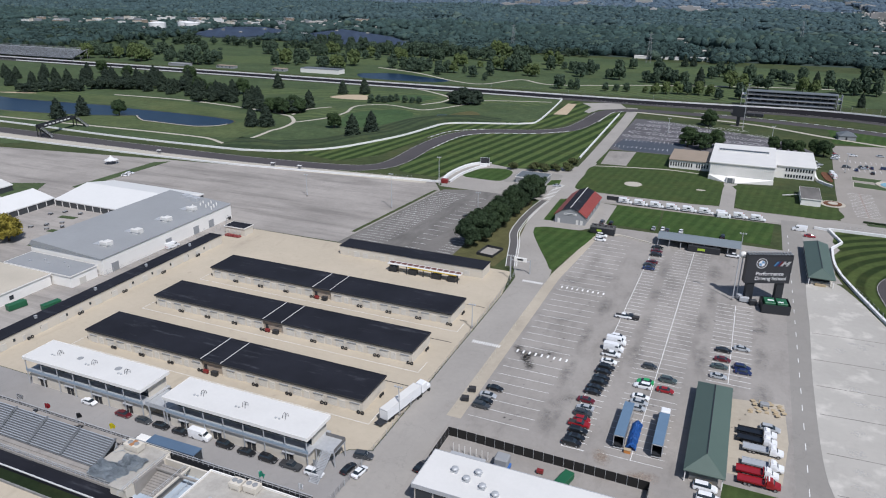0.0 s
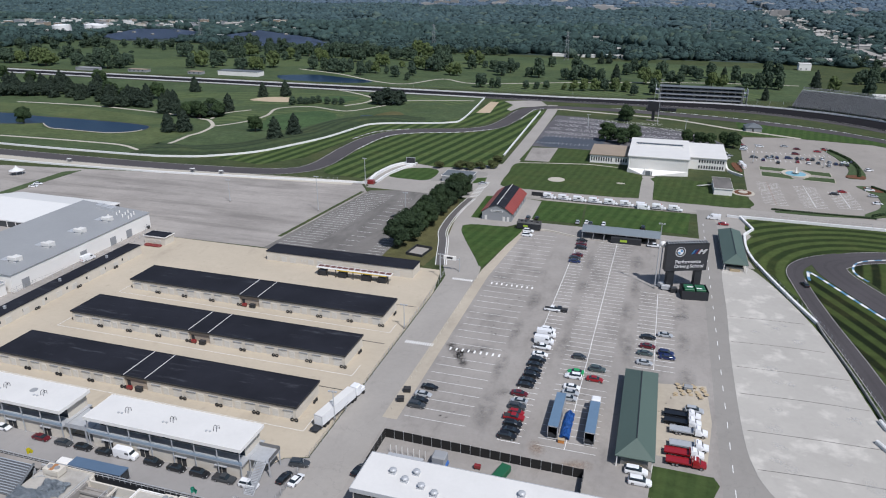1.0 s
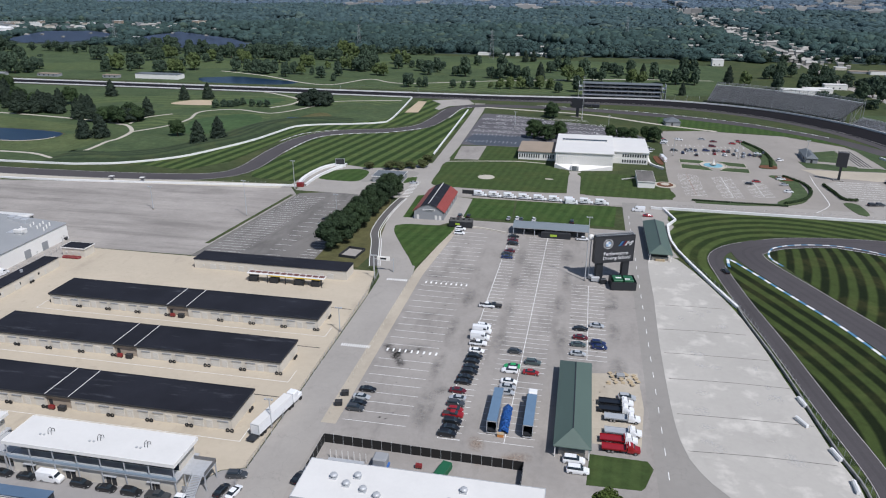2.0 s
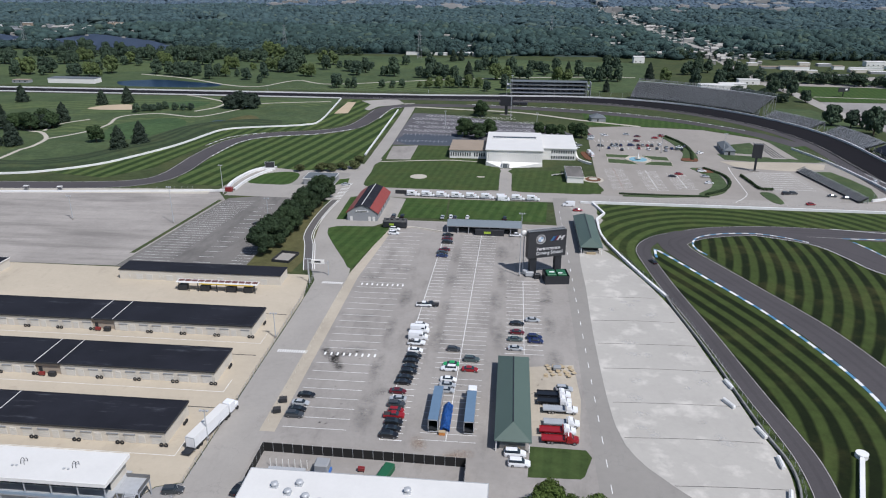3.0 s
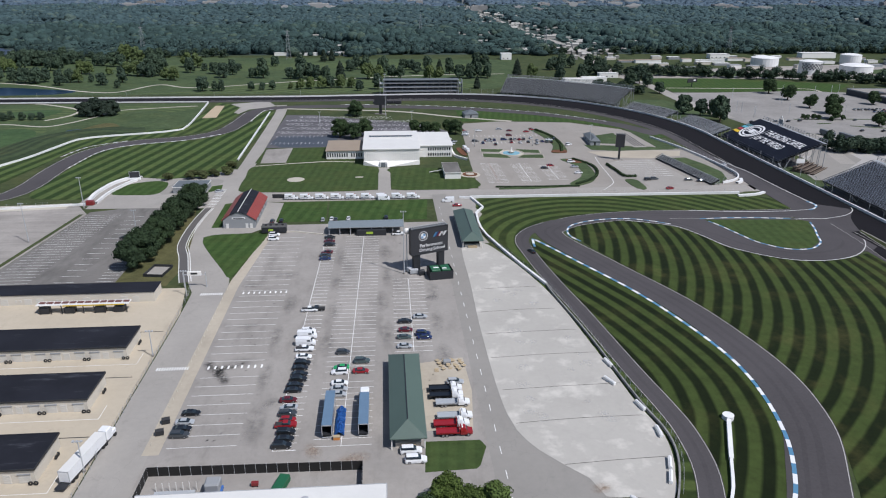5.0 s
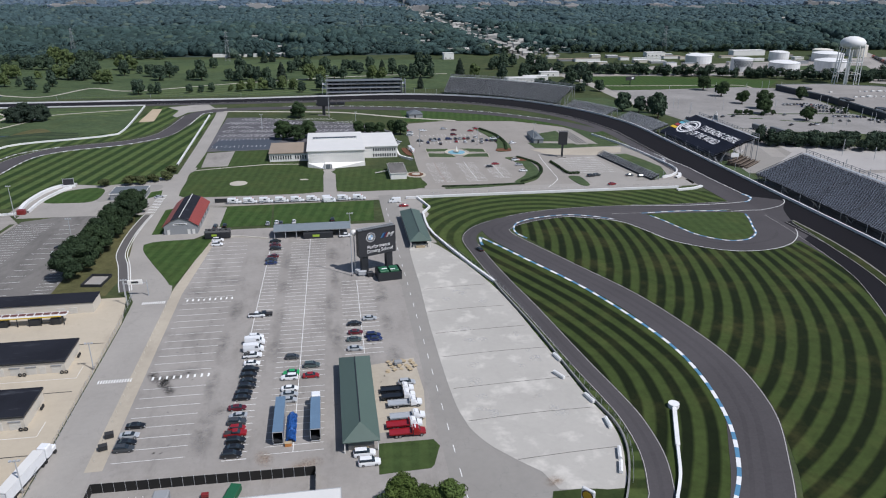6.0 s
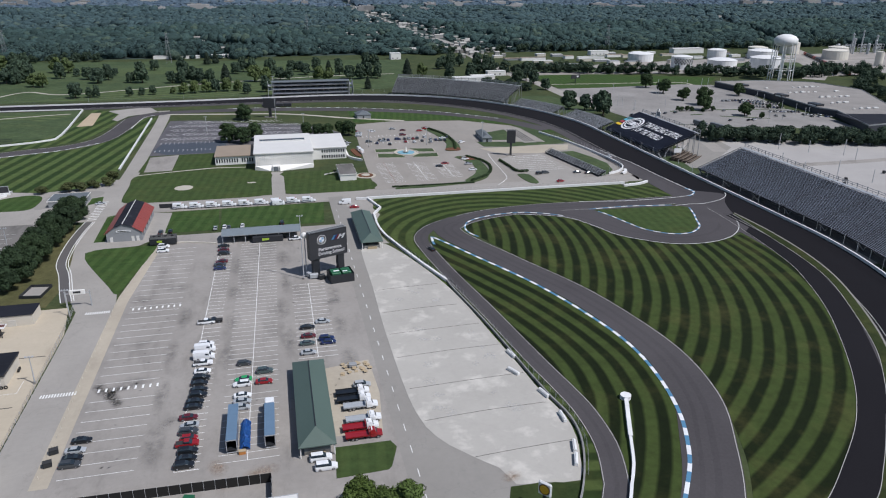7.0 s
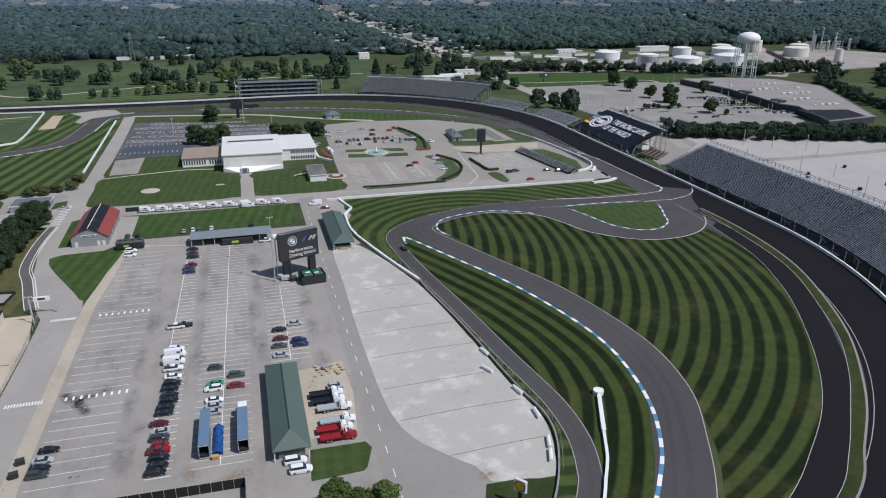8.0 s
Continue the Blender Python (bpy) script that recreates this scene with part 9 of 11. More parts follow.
def flatbed(x, y, cab, bed, label):
    """A recovery truck: cab at +x, tilting bed behind."""
    o = thing("flatbed_truck", label, "truck", (x, y, 0.07), group="recovery trucks")
    part("chassis", boxes((-4.6, 3.6, -0.5, 0.5, 0.5, 0.95)), M_DARK, o)
    part("bed", boxes((-5.0, 1.0, -1.2, 1.2, 1.0, 1.25), (-5.0, 1.0, -1.25, -1.15, 1.25, 1.42), (-5.0, 1.0, 1.15, 1.25, 1.25, 1.42), (0.8, 1.0, -1.2, 1.2, 1.25, 2.2)), PAINT[bed], o)
    part("cab", hull(bmesh.new(), [(1.2, 1.1, 0.6, 2.5, 0.95), (2.4, 1.1, 0.6, 2.45, 0.95), (3.0, 1.08, 0.6, 1.6, 0.98), (4.3, 1.0, 0.65, 1.45, 0.85)]), PAINT[cab], o)
    part("windscreen", hull(bmesh.new(), [(2.45, 0.92, 1.6, 2.35, 0.9), (3.02, 0.96, 1.52, 1.62, 0.94)]), M_GLASS, o)
    part("light_bar", boxes((1.5, 1.8, -0.8, 0.8, 2.5, 2.7)), M_LAMP, o)
    wheels(o, (-3.2, -2.3, 3.2), 1.0, 1.3)
    return o


for x, y, c, d, lab in ((15.2, 170.4, "white", "black", "recovery truck with white cab and black bed"), (15.2, 167, "white", "black", "recovery truck with white cab and black bed"), (16.6, 163.2, "white", "silver", "white recovery truck with grey lifting gear"), (16.6, 157, "white", "silver", "white recovery truck with grey lifting gear"), (15.4, 153.6, "white", "red", "recovery truck with a red bed"), (15.8, 150, "red", "red", "bright red recovery truck")):
    flatbed(x, y, c, d, lab)
M_PALE_BLUE = stuff("blue_trailer_roof", (0.115, 0.185, 0.27), 0.5, big=0.2, fine=1, vary=0.12)


def trailer(x, y, rz, roof, side, label, length=15.5, tractor=None):
    """A box trailer, open at its rear, that points to +y."""
    o = thing("semi_trailer", label, "trailer", (x, y, 0.07), rz)
    part("floor", boxes((-1.28, 1.28, 0, length, 1.0, 1.25)), M_DARK, o)
    part("side", boxes((-1.28, -1.22, 0, length, 1.25, 3.95)), side, o), part("side", boxes((1.22, 1.28, 0, length, 1.25, 3.95)), side, o)
    part("nose", boxes((-1.22, 1.22, length - 0.06, length, 1.25, 3.95)), side, o)
    part("roof", boxes((-1.28, 1.28, 0, length, 3.95, 4.02)), roof, o)
    part("rear_frame", boxes((-1.3, -1.15, -0.08, 0.05, 1.0, 4.0), (1.15, 1.3, -0.08, 0.05, 1.0, 4.0), (-1.3, 1.3, -0.08, 0.05, 3.8, 4.02)), M_STEEL, o)
    part("underride_bar", boxes((-1.2, 1.2, -0.1, 0.05, 0.4, 0.55)), M_STEEL, o), part("landing_leg", boxes((-0.9, -0.75, length - 4, length - 3.8, 0, 1.0), (0.75, 0.9, length - 4, length - 3.8, 0, 1.0)), M_STEEL, o)
    for yy in (1.4, 2.7):
        for xx in (-1.0, 1.0):
            piece("wheel", WHEEL, o, (xx, yy, 0.5), 90, (1.4, 2, 1.4))
    if tractor:
        part("tractor_frame", boxes((-0.5, 0.5, length - 2, length + 4.6, 0.6, 0.95)), M_DARK, o)
        part("cab", boxes((-1.22, 1.22, length + 0.8, length + 3.1, 0.8, 3.9), bevel=0.25), tractor, o), part("hood", boxes((-0.95, 0.95, length + 3.1, length + 5.2, 0.7, 2.1), bevel=0.25), tractor, o)
        part("windscreen", boxes((-1.05, 1.05, length + 3.08, length + 3.14, 2.2, 3.1)), M_GLASS, o)
        for yy in (length - 1, length + 0.2, length + 4.2):
            for xx in (-1.0, 1.0):
                piece("wheel", WHEEL, o, (xx, yy, 0.5), 90, (1.4, 1.6, 1.4))
    return o


trailer(-16.8, 150.6, 0, M_PALE_BLUE, PAINT["silver"], "pale trailer with a steel-blue roof, open behind", 16)
trailer(-7.6, 150.6, 0, M_PALE_BLUE, PAINT["silver"], "pale trailer with a steel-blue roof and white tractor", 14.5, PAINT["white"])
big_ = trailer(-75.2, 137.2, -11, M_ROOF_WHITE, PAINT["white"], "white articulated lorry beside the yard fence", 15, PAINT["white"])
part("tail_lift", boxes((-1.2, 1.2, -2.4, -0.1, 0.9, 1.0)), M_DARK, big_), part("rear_door", boxes((-1.15, 1.15, -0.1, -0.02, 1.2, 3.8)), PAINT["white"], big_)
tp2 = thing("tarpaulin", "crumpled blue tarpaulin beside the trailer", "tarpaulin", (-14.0, 151.2, 0.06))
bm = bmesh.new()
rng = random.Random(4)
g_ = [[bm.verts.new((-1.2 + i * 0.62 + 0.25 * rng.random(), j * 0.66, max(0.0, 1.5 - abs(i - 2) * 0.55) * (0.7 + 0.5 * rng.random()))) for i in range(5)] for j in range(19)]
for j in range(18):
    for i in range(4):
        bm.faces.new((g_[j][i], g_[j][i + 1], g_[j + 1][i + 1], g_[j + 1][i]))
bmesh.ops.solidify(bm, geom=bm.faces[:], thickness=0.04)
part("sheet", bm, plain("bright_blue_tarp", (0.03, 0.13, 0.42), 0.5), tp2)
cr_ = thing("crate", "orange crate behind the trailer", "crate", (-14.4, 150.2, 0.06))
part("box", boxes((-0.8, 0.8, -0.5, 0.5, 0, 0.9), bevel=0.04), plain("orange_crate", (0.5, 0.2, 0.05), 0.7), cr_), part("lid", boxes((-0.84, 0.84, -0.54, 0.54, 0.9, 0.98)), M_WOOD, cr_)
for x, y in ((-59.2, 160.4), (-59.4, 155.4)):
    o = thing("dumpster", "small dark dumpster on the tan strip", "dumpster", (x, y, 0.08), 15)
    part("body", boxes((-1.0, 1.0, -0.7, 0.7, 0.15, 1.3), bevel=0.08), M_DARK, o), part("lid", boxes((-1.05, 1.05, -0.75, 0.75, 1.3, 1.4)), M_SHADE, o)
bm = bmesh.new()
comb = [bm.verts.new((-0.6, y, z)) for y, z in ((-0.5, 0), (-0.4, 0), (-0.4, 0.1), (-0.05, 0.1), (-0.05, 0), (0.05, 0), (0.05, 0.1), (0.4, 0.1), (0.4, 0), (0.5, 0), (0.5, 0.14), (-0.5, 0.14))]
grown = bmesh.ops.extrude_face_region(bm, geom=[bm.faces.new(comb)])
bmesh.ops.translate(bm, verts=[v for v in grown["geom"] if type(v) is bmesh.types.BMVert], vec=(1.2, 0, 0))
bmesh.ops.recalc_face_normals(bm, faces=bm.faces[:])
PALLET = mesh_of("pallet", bm, M_WOOD)
for i in range(22):
    o = new("pallet", PALLET)
    o.matrix_basis = pose(13.2 + (i * 29 % 17) * 0.52, 181.2 + (i * 13 % 11) * 0.62, 0.065 + 0.15 * (i % 4), 0, 0, (i * 67) % 90)
    tagged(o, "weathered timber pallet lying on the concrete", "pallet", "pallets beside the lane")
ma = thing("machine", "dark machine among the pallets", "machine", (16.6, 185.2, 0.06))
part("body", boxes((-1.2, 1.2, -0.8, 0.8, 0.2, 1.3), bevel=0.15), M_GREY_WALL, ma), part("skid", boxes((-1.3, 1.3, -0.7, 0.7, 0, 0.2)), M_DARK, ma)
for x, y, c in ((-224.5, 146, M_GREEN_BIN), (-213.5, 151, M_GREEN_BIN)):
    o = thing("skip", "green steel skip beside the garage row", "skip", (x, y, 0.05), 80)
    part("body", boxes((-3.2, 3.2, -1.2, 1.2, 0.2, 2.3), bevel=0.12), c, o), part("rib", boxes((-3.0, 3.0, -1.3, -1.2, 1.0, 1.2), (-3.0, 3.0, 1.2, 1.3, 1.0, 1.2)), c, o)
for i, (x, y) in enumerate(((-108.5, 305.6), (-108.8, 301.2), (-110, 288.8))):
    o = thing("coach", "white and dark coach parked under the trees", "coach", (x, y, 0.06), 0, group="coaches")
    part("body", boxes((-5, 5, -1.25, 1.25, 0.5, 3.2), bevel=0.15), PAINT["black"] if i < 2 else PAINT["dark_grey"], o), part("roof", boxes((-4.8, 4.8, -1.1, 1.1, 3.2, 3.4), bevel=0.08), PAINT["white"], o), part("window", boxes((-4.6, 4.6, -1.28, -1.25, 1.7, 2.7)), M_GLASS, o)
    wheels(o, (-3, 3.2), 1.12, 1.3)
for x, y, rz in ((-346.5, 343, 10), (-259.6, 346, 8), (-241, 347, 12)):
    mp = thing("marshal_post", "small marshal post with a white canopy by the wall", "post", (x, y - 2, 0.05), rz, group="marshal posts")
    part("canopy", boxes((-1.3, 1.3, -1.0, 1.0, 2.2, 2.35), bevel=0.04), M_CANVAS, mp), part("table", boxes((-1.0, 1.0, -0.5, 0.5, 0.9, 1.0)), M_DARK, mp)
    for px in (-1.2, 1.2):
        for py in (-0.9, 0.9):
            part("leg", tube(bmesh.new(), (px, py, 0), (px, py, 2.2), 0.05, 6), M_STEEL, mp)
gs = thing("gate_sign", "dark sign panel at the end of the gate barrier", "sign", (-142.6, 399.6, 0.05), 10)
part("panel", boxes((-2.6, 2.6, -0.1, 0.1, 1.0, 4.6)), M_SIGN, gs), part("frame", boxes((-2.8, -2.6, -0.15, 0.15, 0, 5.0), (2.6, 2.8, -0.15, 0.15, 0, 5.0), (-2.6, 2.6, -0.15, 0.15, 4.6, 4.8)), M_STEEL, gs)
part("base_block", boxes((-3.0, 3.2, -1.2, -0.2, 0, 1.3), bevel=0.1), M_WALL_WHITE, gs, "white barrier block")
gt = thing("gate_arch", "white sign arch over the yard gate", "gate", (-72.5, 247.5, 0.06))
part("post", boxes((-4.2, -3.9, -0.15, 0.15, 0, 6)), M_STEEL, gt), part("post", boxes((3.9, 4.2, -0.15, 0.15, 0, 6)), M_STEEL, gt), part("beam", boxes((-4.2, 4.2, -0.1, 0.1, 5.0, 5.2)), M_STEEL, gt)
part("sign_plate", boxes((-2.6, 2.6, -0.2, 0.2, 4.6, 6.4), bevel=0.1), M_WHITE, gt), part("emblem", boxes((-1.2, 1.2, -0.26, -0.2, 5.2, 5.9)), M_DARK, gt)
fb = thing("footbridge", "dark steel gantry bridge over the circuit", "bridge", (-464, 362, 0), 12)
part("deck", boxes((-1.4, 1.4, -18, 20, 6.0, 6.3)), M_DARK, fb)
for x in (-1.4, 1.4):
    part("fascia", boxes((x - 0.12, x + 0.12, -18, 20, 6.3, 8.6)), M_SIGN, fb, "dark banner fascia")
for k in range(7):
    part("banner_bar", boxes((1.53, 1.58, -13 + 4 * k, -10.4 + 4 * k, 7.0, 7.9)), M_LETTER, fb, "plain white lettering bar")
for y in (-18, 20):
    for x in (-1.3, 1.3):
        part("tower_leg", boxes((x - 0.25, x + 0.25, y - 0.3, y + 0.3, 0, 8.6)), M_DARK, fb)
    # the stair leads away along the circuit
    for dy in (-1.5, 1.5):
        bm = bmesh.new()
        v = [bm.verts.new(q) for q in ((1.4, y + dy, 5.9), (10.4, y + dy, 0.1), (10.4, y + dy, 1.4), (1.4, y + dy, 7.6))]
        bm.faces.new(v)
        bmesh.ops.solidify(bm, geom=bm.faces[:], thickness=0.16)
        part("stair_side", bm, M_SIGN if dy < 0 else M_GREY_WALL, fb, "dark panelled stair side")
    for k in range(16):
        part("step", boxes((1.4 + 0.56 * k, 1.9 + 0.56 * k, y - 1.4, y + 1.4, 5.9 - 0.37 * k, 6.0 - 0.37 * k)), M_STEEL, fb)

# clutter by the yard corner and the scoreboard
for x, y, w, c, lb in ((-220, 253, 1.6, M_DARK, "dark compact tractor parked by the hall"), (-221, 232, 1.4, M_DARK, "dark utility cart beside the hall"), (-221, 236, 1.4, M_DARK, "dark utility cart beside the hall")):
    o = thing("utility_vehicle", lb, "vehicle", (x, y, 0.05), 35)
    part("body", boxes((-w, w, -0.8, 0.8, 0.45, 1.2), bevel=0.12), c, o), part("roof", boxes((-0.9, 0.5, -0.75, 0.75, 1.9, 2.0)), c, o), part("roof_post", boxes((-0.85, -0.78, -0.7, 0.7, 1.2, 1.9), (0.4, 0.47, -0.7, 0.7, 1.2, 1.9)), M_STEEL, o)
    for wx in (-w * 0.65, w * 0.65):
        for wy in (-0.85, 0.85):
            bm = bmesh.new()
            tube(bm, (wx, wy - 0.12, 0.42), (wx, wy + 0.12, 0.42), 0.42, 12)
            part("wheel", bm, M_TYRE, o)
for k in range(5):
    o = thing("hose_bundle", "red coiled hose bundle beside the yard office", "hose", (-205.5 + 1.5 * k, 235.2 - 0.25 * (k % 2), 0.05), 15 * k)
    bm = bmesh.new()
    for r_ in (0.5, 0.72, 0.94):
        ring = [Vector((r_ * math.cos(q), r_ * math.sin(q), 0.35 + 0.1 * (k % 2))) for q in np.linspace(0, 6.2832, 13)]
        for a_, b_ in zip(ring, ring[1:]):
            tube(bm, a_, b_, 0.34, 6)
    part("coil", bm, M_RED, o)
for k, (x, y, w, h_) in enumerate(((-3, 641, 3, 2.4), (4, 641, 3.4, 2.6), (11, 640, 3.4, 2.8), (-9, 643, 2, 2.0))):
    o = thing("generator_trailer", "dark equipment trailer below the scoreboard", "trailer", (x, y, 0.06), -12)
    part("body", boxes((-w, w, -1.2, 1.2, 0.6, h_), bevel=0.1), M_SIGN, o), part("roof", boxes((-w + 0.2, w - 0.2, -1.0, 1.0, h_, h_ + 0.1)), M_DARK, o)
    for wx in (-0.7, 0.7):
        bm = bmesh.new()
        tube(bm, (wx, -1.25, 0.45), (wx, 1.25, 0.45), 0.45, 12)
        part("axle", bm, M_TYRE, o)
for i in range(20):
    o = thing("bollard", "white post on the edge of the parking field", "bollard", (-263 + 1.6 * i, 273 - 0.15 * i, 0.045), 0, group="white posts")
    part("post", tube(bmesh.new(), (0, 0, 0), (0, 0, 1.5), 0.1, 8), M_WHITE, o), part("base", tube(bmesh.new(), (0, 0, 0), (0, 0, 0.12), 0.28, 10), M_DARK, o)

for k in range(4):
    surface("trim_bench_footing", boxes((170.0 + 2.1 * k, 170.7 + 2.1 * k, 464, 507, 0.08, 0.35)), M_OLD, "dark weathered bench footing", "footing")
fb2 = thing("roadside_sign", "dark billboard on one post beside the far field", "billboard", (320, 726, 0), 25)
part("panel", boxes((-7, 7, -0.3, 0.3, 5, 9), bevel=0.1), M_SIGN, fb2), part("post", tube(bmesh.new(), (0, 0, 0), (0, 0, 5), 0.5, 10), M_DARK, fb2), part("message_bar", boxes((1.5, 4.5, -0.36, -0.3, 6.2, 7.8)), M_LETTER, fb2, "pale panel without words")

rb = thing("gate_cabinet", "red steel cabinet at the head of the gate wall", "cabinet", (-149.8, 353.2, 0.05))
part("body", boxes((-1.8, 1.8, -1.2, 1.2, 0.1, 2.4), bevel=0.1), M_RED, rb), part("door", boxes((-0.6, 0.6, -1.26, -1.2, 0.3, 2.1)), M_RED, rb), part("skid", boxes((-1.9, 1.9, -0.9, 0.9, 0, 0.1)), M_DARK, rb)
BOL = mesh_of("post", tube(bmesh.new(), (0, 0, 0), (0, 0, 0.8), 0.06, 6), M_STUCCO)
for i in range(40):
    o = new("edge_post", BOL)
    o.matrix_basis = pose(-60.3 + max(0, i - 24) * 0.5, 151 + 4.05 * i, 0.06)
    tagged(o, "short pale post along the car park edge", "bollard", "posts along the car park")
for x, y, k in ((149, 380, "black"), (153, 381, "dark_grey"), (155, 362, "red")):
    park("suv" if k != "red" else "saloon", k, x, y, 10)

rows_of("saloon dark_grey 70 488 90;suv black 73 488 90;saloon navy 76 487.5 90;saloon black 88 489 90;saloon silver 91 489 90;saloon red 94 488.5 90;suv dark_grey 97 488.5 90;saloon white 103 492 90;saloon navy 109 481 90;suv slate 112 480 90;saloon black 115 479 90;saloon silver 106 484 90;saloon silver 57 505 0;saloon white 58 510 0;saloon silver 58.5 515 0;saloon dark_grey 119 488 60;suv white 125 470 30")

for k, (x, y) in enumerate(((290, 372), (302, 345), (310, 322), (318, 330), (305, 300), (322, 296), (300, 268), (330, 262), (285, 330), (345, 300), (352, 338), (318, 250))):
    o = thing("waste_bin", "dark waste bin standing on the gravel lot", "bin", (x, y, 0.05), 20 * k, group="bins on the gravel lot")
    part("body", boxes((-1.0, 1.0, -0.7, 0.7, 0.1, 1.5), bevel=0.08), M_DARK, o), part("lid", boxes((-1.05, 1.05, -0.75, 0.75, 1.5, 1.62)), M_SHADE, o)


# ---- far buildings ----
wt = thing("water_tower", "white water tower on tall legs", "water tower", (557, 702, 0))
bm = bmesh.new()
lathe(bm, [(2, 37), (8, 37.6), (11.4, 39.5), (12.4, 42), (12.2, 45), (9.5, 48), (4.5, 49.8), (0.5, 50.2)], 28)
part("tank", bm, M_WALL_WHITE, wt, smooth=True)
for i in range(8):
    x, y = math.cos(i * 0.7854), math.sin(i * 0.7854)
    part("leg", tube(bmesh.new(), (x * 13, y * 13, 0), (x * 11.6, y * 11.6, 41), 0.5, 8), M_WALL_WHITE, wt)
part("riser", tube(bmesh.new(), (0, 0, 0), (0, 0, 37.5), 1.2, 10), M_WALL_WHITE, wt)
for z in (12, 24):
    for i in range(8):
        part("brace", tube(bmesh.new(), (12.4 * math.cos(i * 0.7854), 12.4 * math.sin(i * 0.7854), z), (12.4 * math.cos(i * 0.7854 + 0.7854), 12.4 * math.sin(i * 0.7854 + 0.7854), z), 0.3, 5), M_WALL_WHITE, wt)


def storage_tank(x, y, r, h, material=M_WALL_WHITE, label="white cylindrical storage tank in the depot"):
    o = thing("storage_tank", label, "tank", (x, y, 0), group="storage tanks")
    bm = bmesh.new()
    lathe(bm, [(r, 0), (r, h), (r * 0.6, h + r * 0.09), (0.3, h + r * 0.13)], 26)
    part("shell", bm, material, o)
    part("rim", lathe(bmesh.new(), [(r + 0.15, h - 0.3), (r + 0.15, h)], 26), M_STEEL, o)


M_PALE_TANK = stuff("pale_beige_tank", (0.6, 0.57, 0.5), 0.6)
for x, y, r, hh in ((494, 908, 17, 10), (505, 822, 13, 15), (556, 812, 18, 11), (610, 798, 20, 14), (618, 918, 13, 12), (683, 905, 20, 11), (715, 960, 14, 10), (783, 880, 17, 12), (770, 960, 14, 16), (800, 1000, 12, 18), (840, 940, 14, 10), (778, 796, 5, 18)):
    storage_tank(x, y, r, hh, M_PALE_TANK if x > 700 else M_WALL_WHITE)
for x, y, r in ((-1132, 1158, 17), (-1092, 1196, 16), (-1062, 1182, 15)):
    storage_tank(x, y, r, 14)
chq = thing("chequer_band", "black and white chequered band on a tank", "sign", (505, 822, 6))
for i in range(18):
    for j in range(4):
        if (i + j) % 2:
            a = radians(200 + i * 8)
            bm = boxes((-0.9, 0.9, -0.05, 0.05, j * 1.8, j * 1.8 + 1.8))
            bmesh.ops.rotate(bm, verts=bm.verts[:], matrix=Matrix.Rotation(a + 1.5708, 3, "Z"))
            bmesh.ops.translate(bm, verts=bm.verts[:], vec=(13.1 * math.cos(a), 13.1 * math.sin(a), 0))
            part("check", bm, M_DARK, chq)
# depot sheds, store and houses
sto = thing("store", "big flat-roofed store with dark front", "building")
STORE = [(455, 672), (511, 668), (556, 646), (566, 593), (485, 447), (434, 440), (457, 499), (451, 514), (462, 599)]
part("wall", solid(STORE, 0, 5.2), stuff("slate_siding", (0.040, 0.044, 0.055), 0.7, vary=0.2), sto)
part("roof", solid([(x + (505 - x) * 0.004, y + (560 - y) * 0.004) for x, y in STORE], 5.21, 5.5), stuff("dusty_store_roof", (0.25, 0.235, 0.22), 0.9, vary=0.25), sto)
part("parapet", strip([Vector(q) for q in STORE], 0.35, 0.0, 5.0, 6.0, closed=True), M_GREY_WALL, sto)
part("dark_roof", solid([(444, 486), (486, 476), (478, 449), (436, 442)], 5.5, 5.7), M_ROOF_BLACK, sto, "black roof section")
for x, y in ((468, 640), (464, 575), (460, 525)):
    part("entrance", boxes((x - 6, x + 1, y - 6, y + 6, 0, 7.2)), M_SIGN, sto, "dark raised store entrance")
    part("entrance_sign", boxes((x - 6.15, x - 6.0, y - 4, y + 4, 5.2, 6.4)), M_WHITE, sto, "pale sign panel")
for i in range(34):
    x, y = 474 + (i * 41 % 66), 500 + (i * 29 % 145)
    w_ = 1.2 + (i % 4) * 0.5
    if x < 470 + (y - 447) * 0.48:
        part("roof_unit", boxes((x, x + w_ * 1.6, y, y + w_, 5.5, 6.4 + 0.2 * (i % 3)), bevel=0.08), M_ROOF_WHITE, sto)
for x, y, w, d, hh, c in ((455, 984, 28, 12, 6, M_WHITE), (418, 944, 40, 5, 3, M_WHITE), (590, 985, 50, 14, 7, M_WHITE), (215, 765, 26, 12, 5, M_WHITE), (243, 800, 22, 9, 5, M_WHITE), (-155, 1046, 60, 8, 3.6, M_WHITE), (-80, 1048, 44, 10, 4, M_WHITE), (-128, 1040, 12, 8, 4, M_WHITE), (-58, 1040, 9, 7, 5, M_STUCCO), (160, 985, 14, 12, 8, M_WHITE), (190, 745, 34, 14, 6, M_WHITE), (-492, 720, 52, 14, 5, M_ROOF_SLATE), (-530, 716, 18, 8, 3, M_ROOF_TAN), (-680, 705, 30, 10, 3, M_ROOF_GREY), (-610, 712, 26, 8, 3, M_ROOF_TAN), (-560, 1340, 60, 14, 7, M_WHITE), (-470, 1345, 50, 16, 7, M_ROOF_TAN)):
    o = low_block("depot_building", "far pale low building with flat roof", x, x + w, y, y + d, hh, M_ROOF_WHITE if c is M_WHITE else c, M_GREY_WALL if y < 720 and x < 0 else M_WHITE, False)
    if w < 30:
        for i in range(int(w / 6)):
            part("window", boxes((2 + i * 6, 3.6 + i * 6, -0.08, 0, 1.2, 2.4)), M_GLASS, o)
rng = random.Random(12)
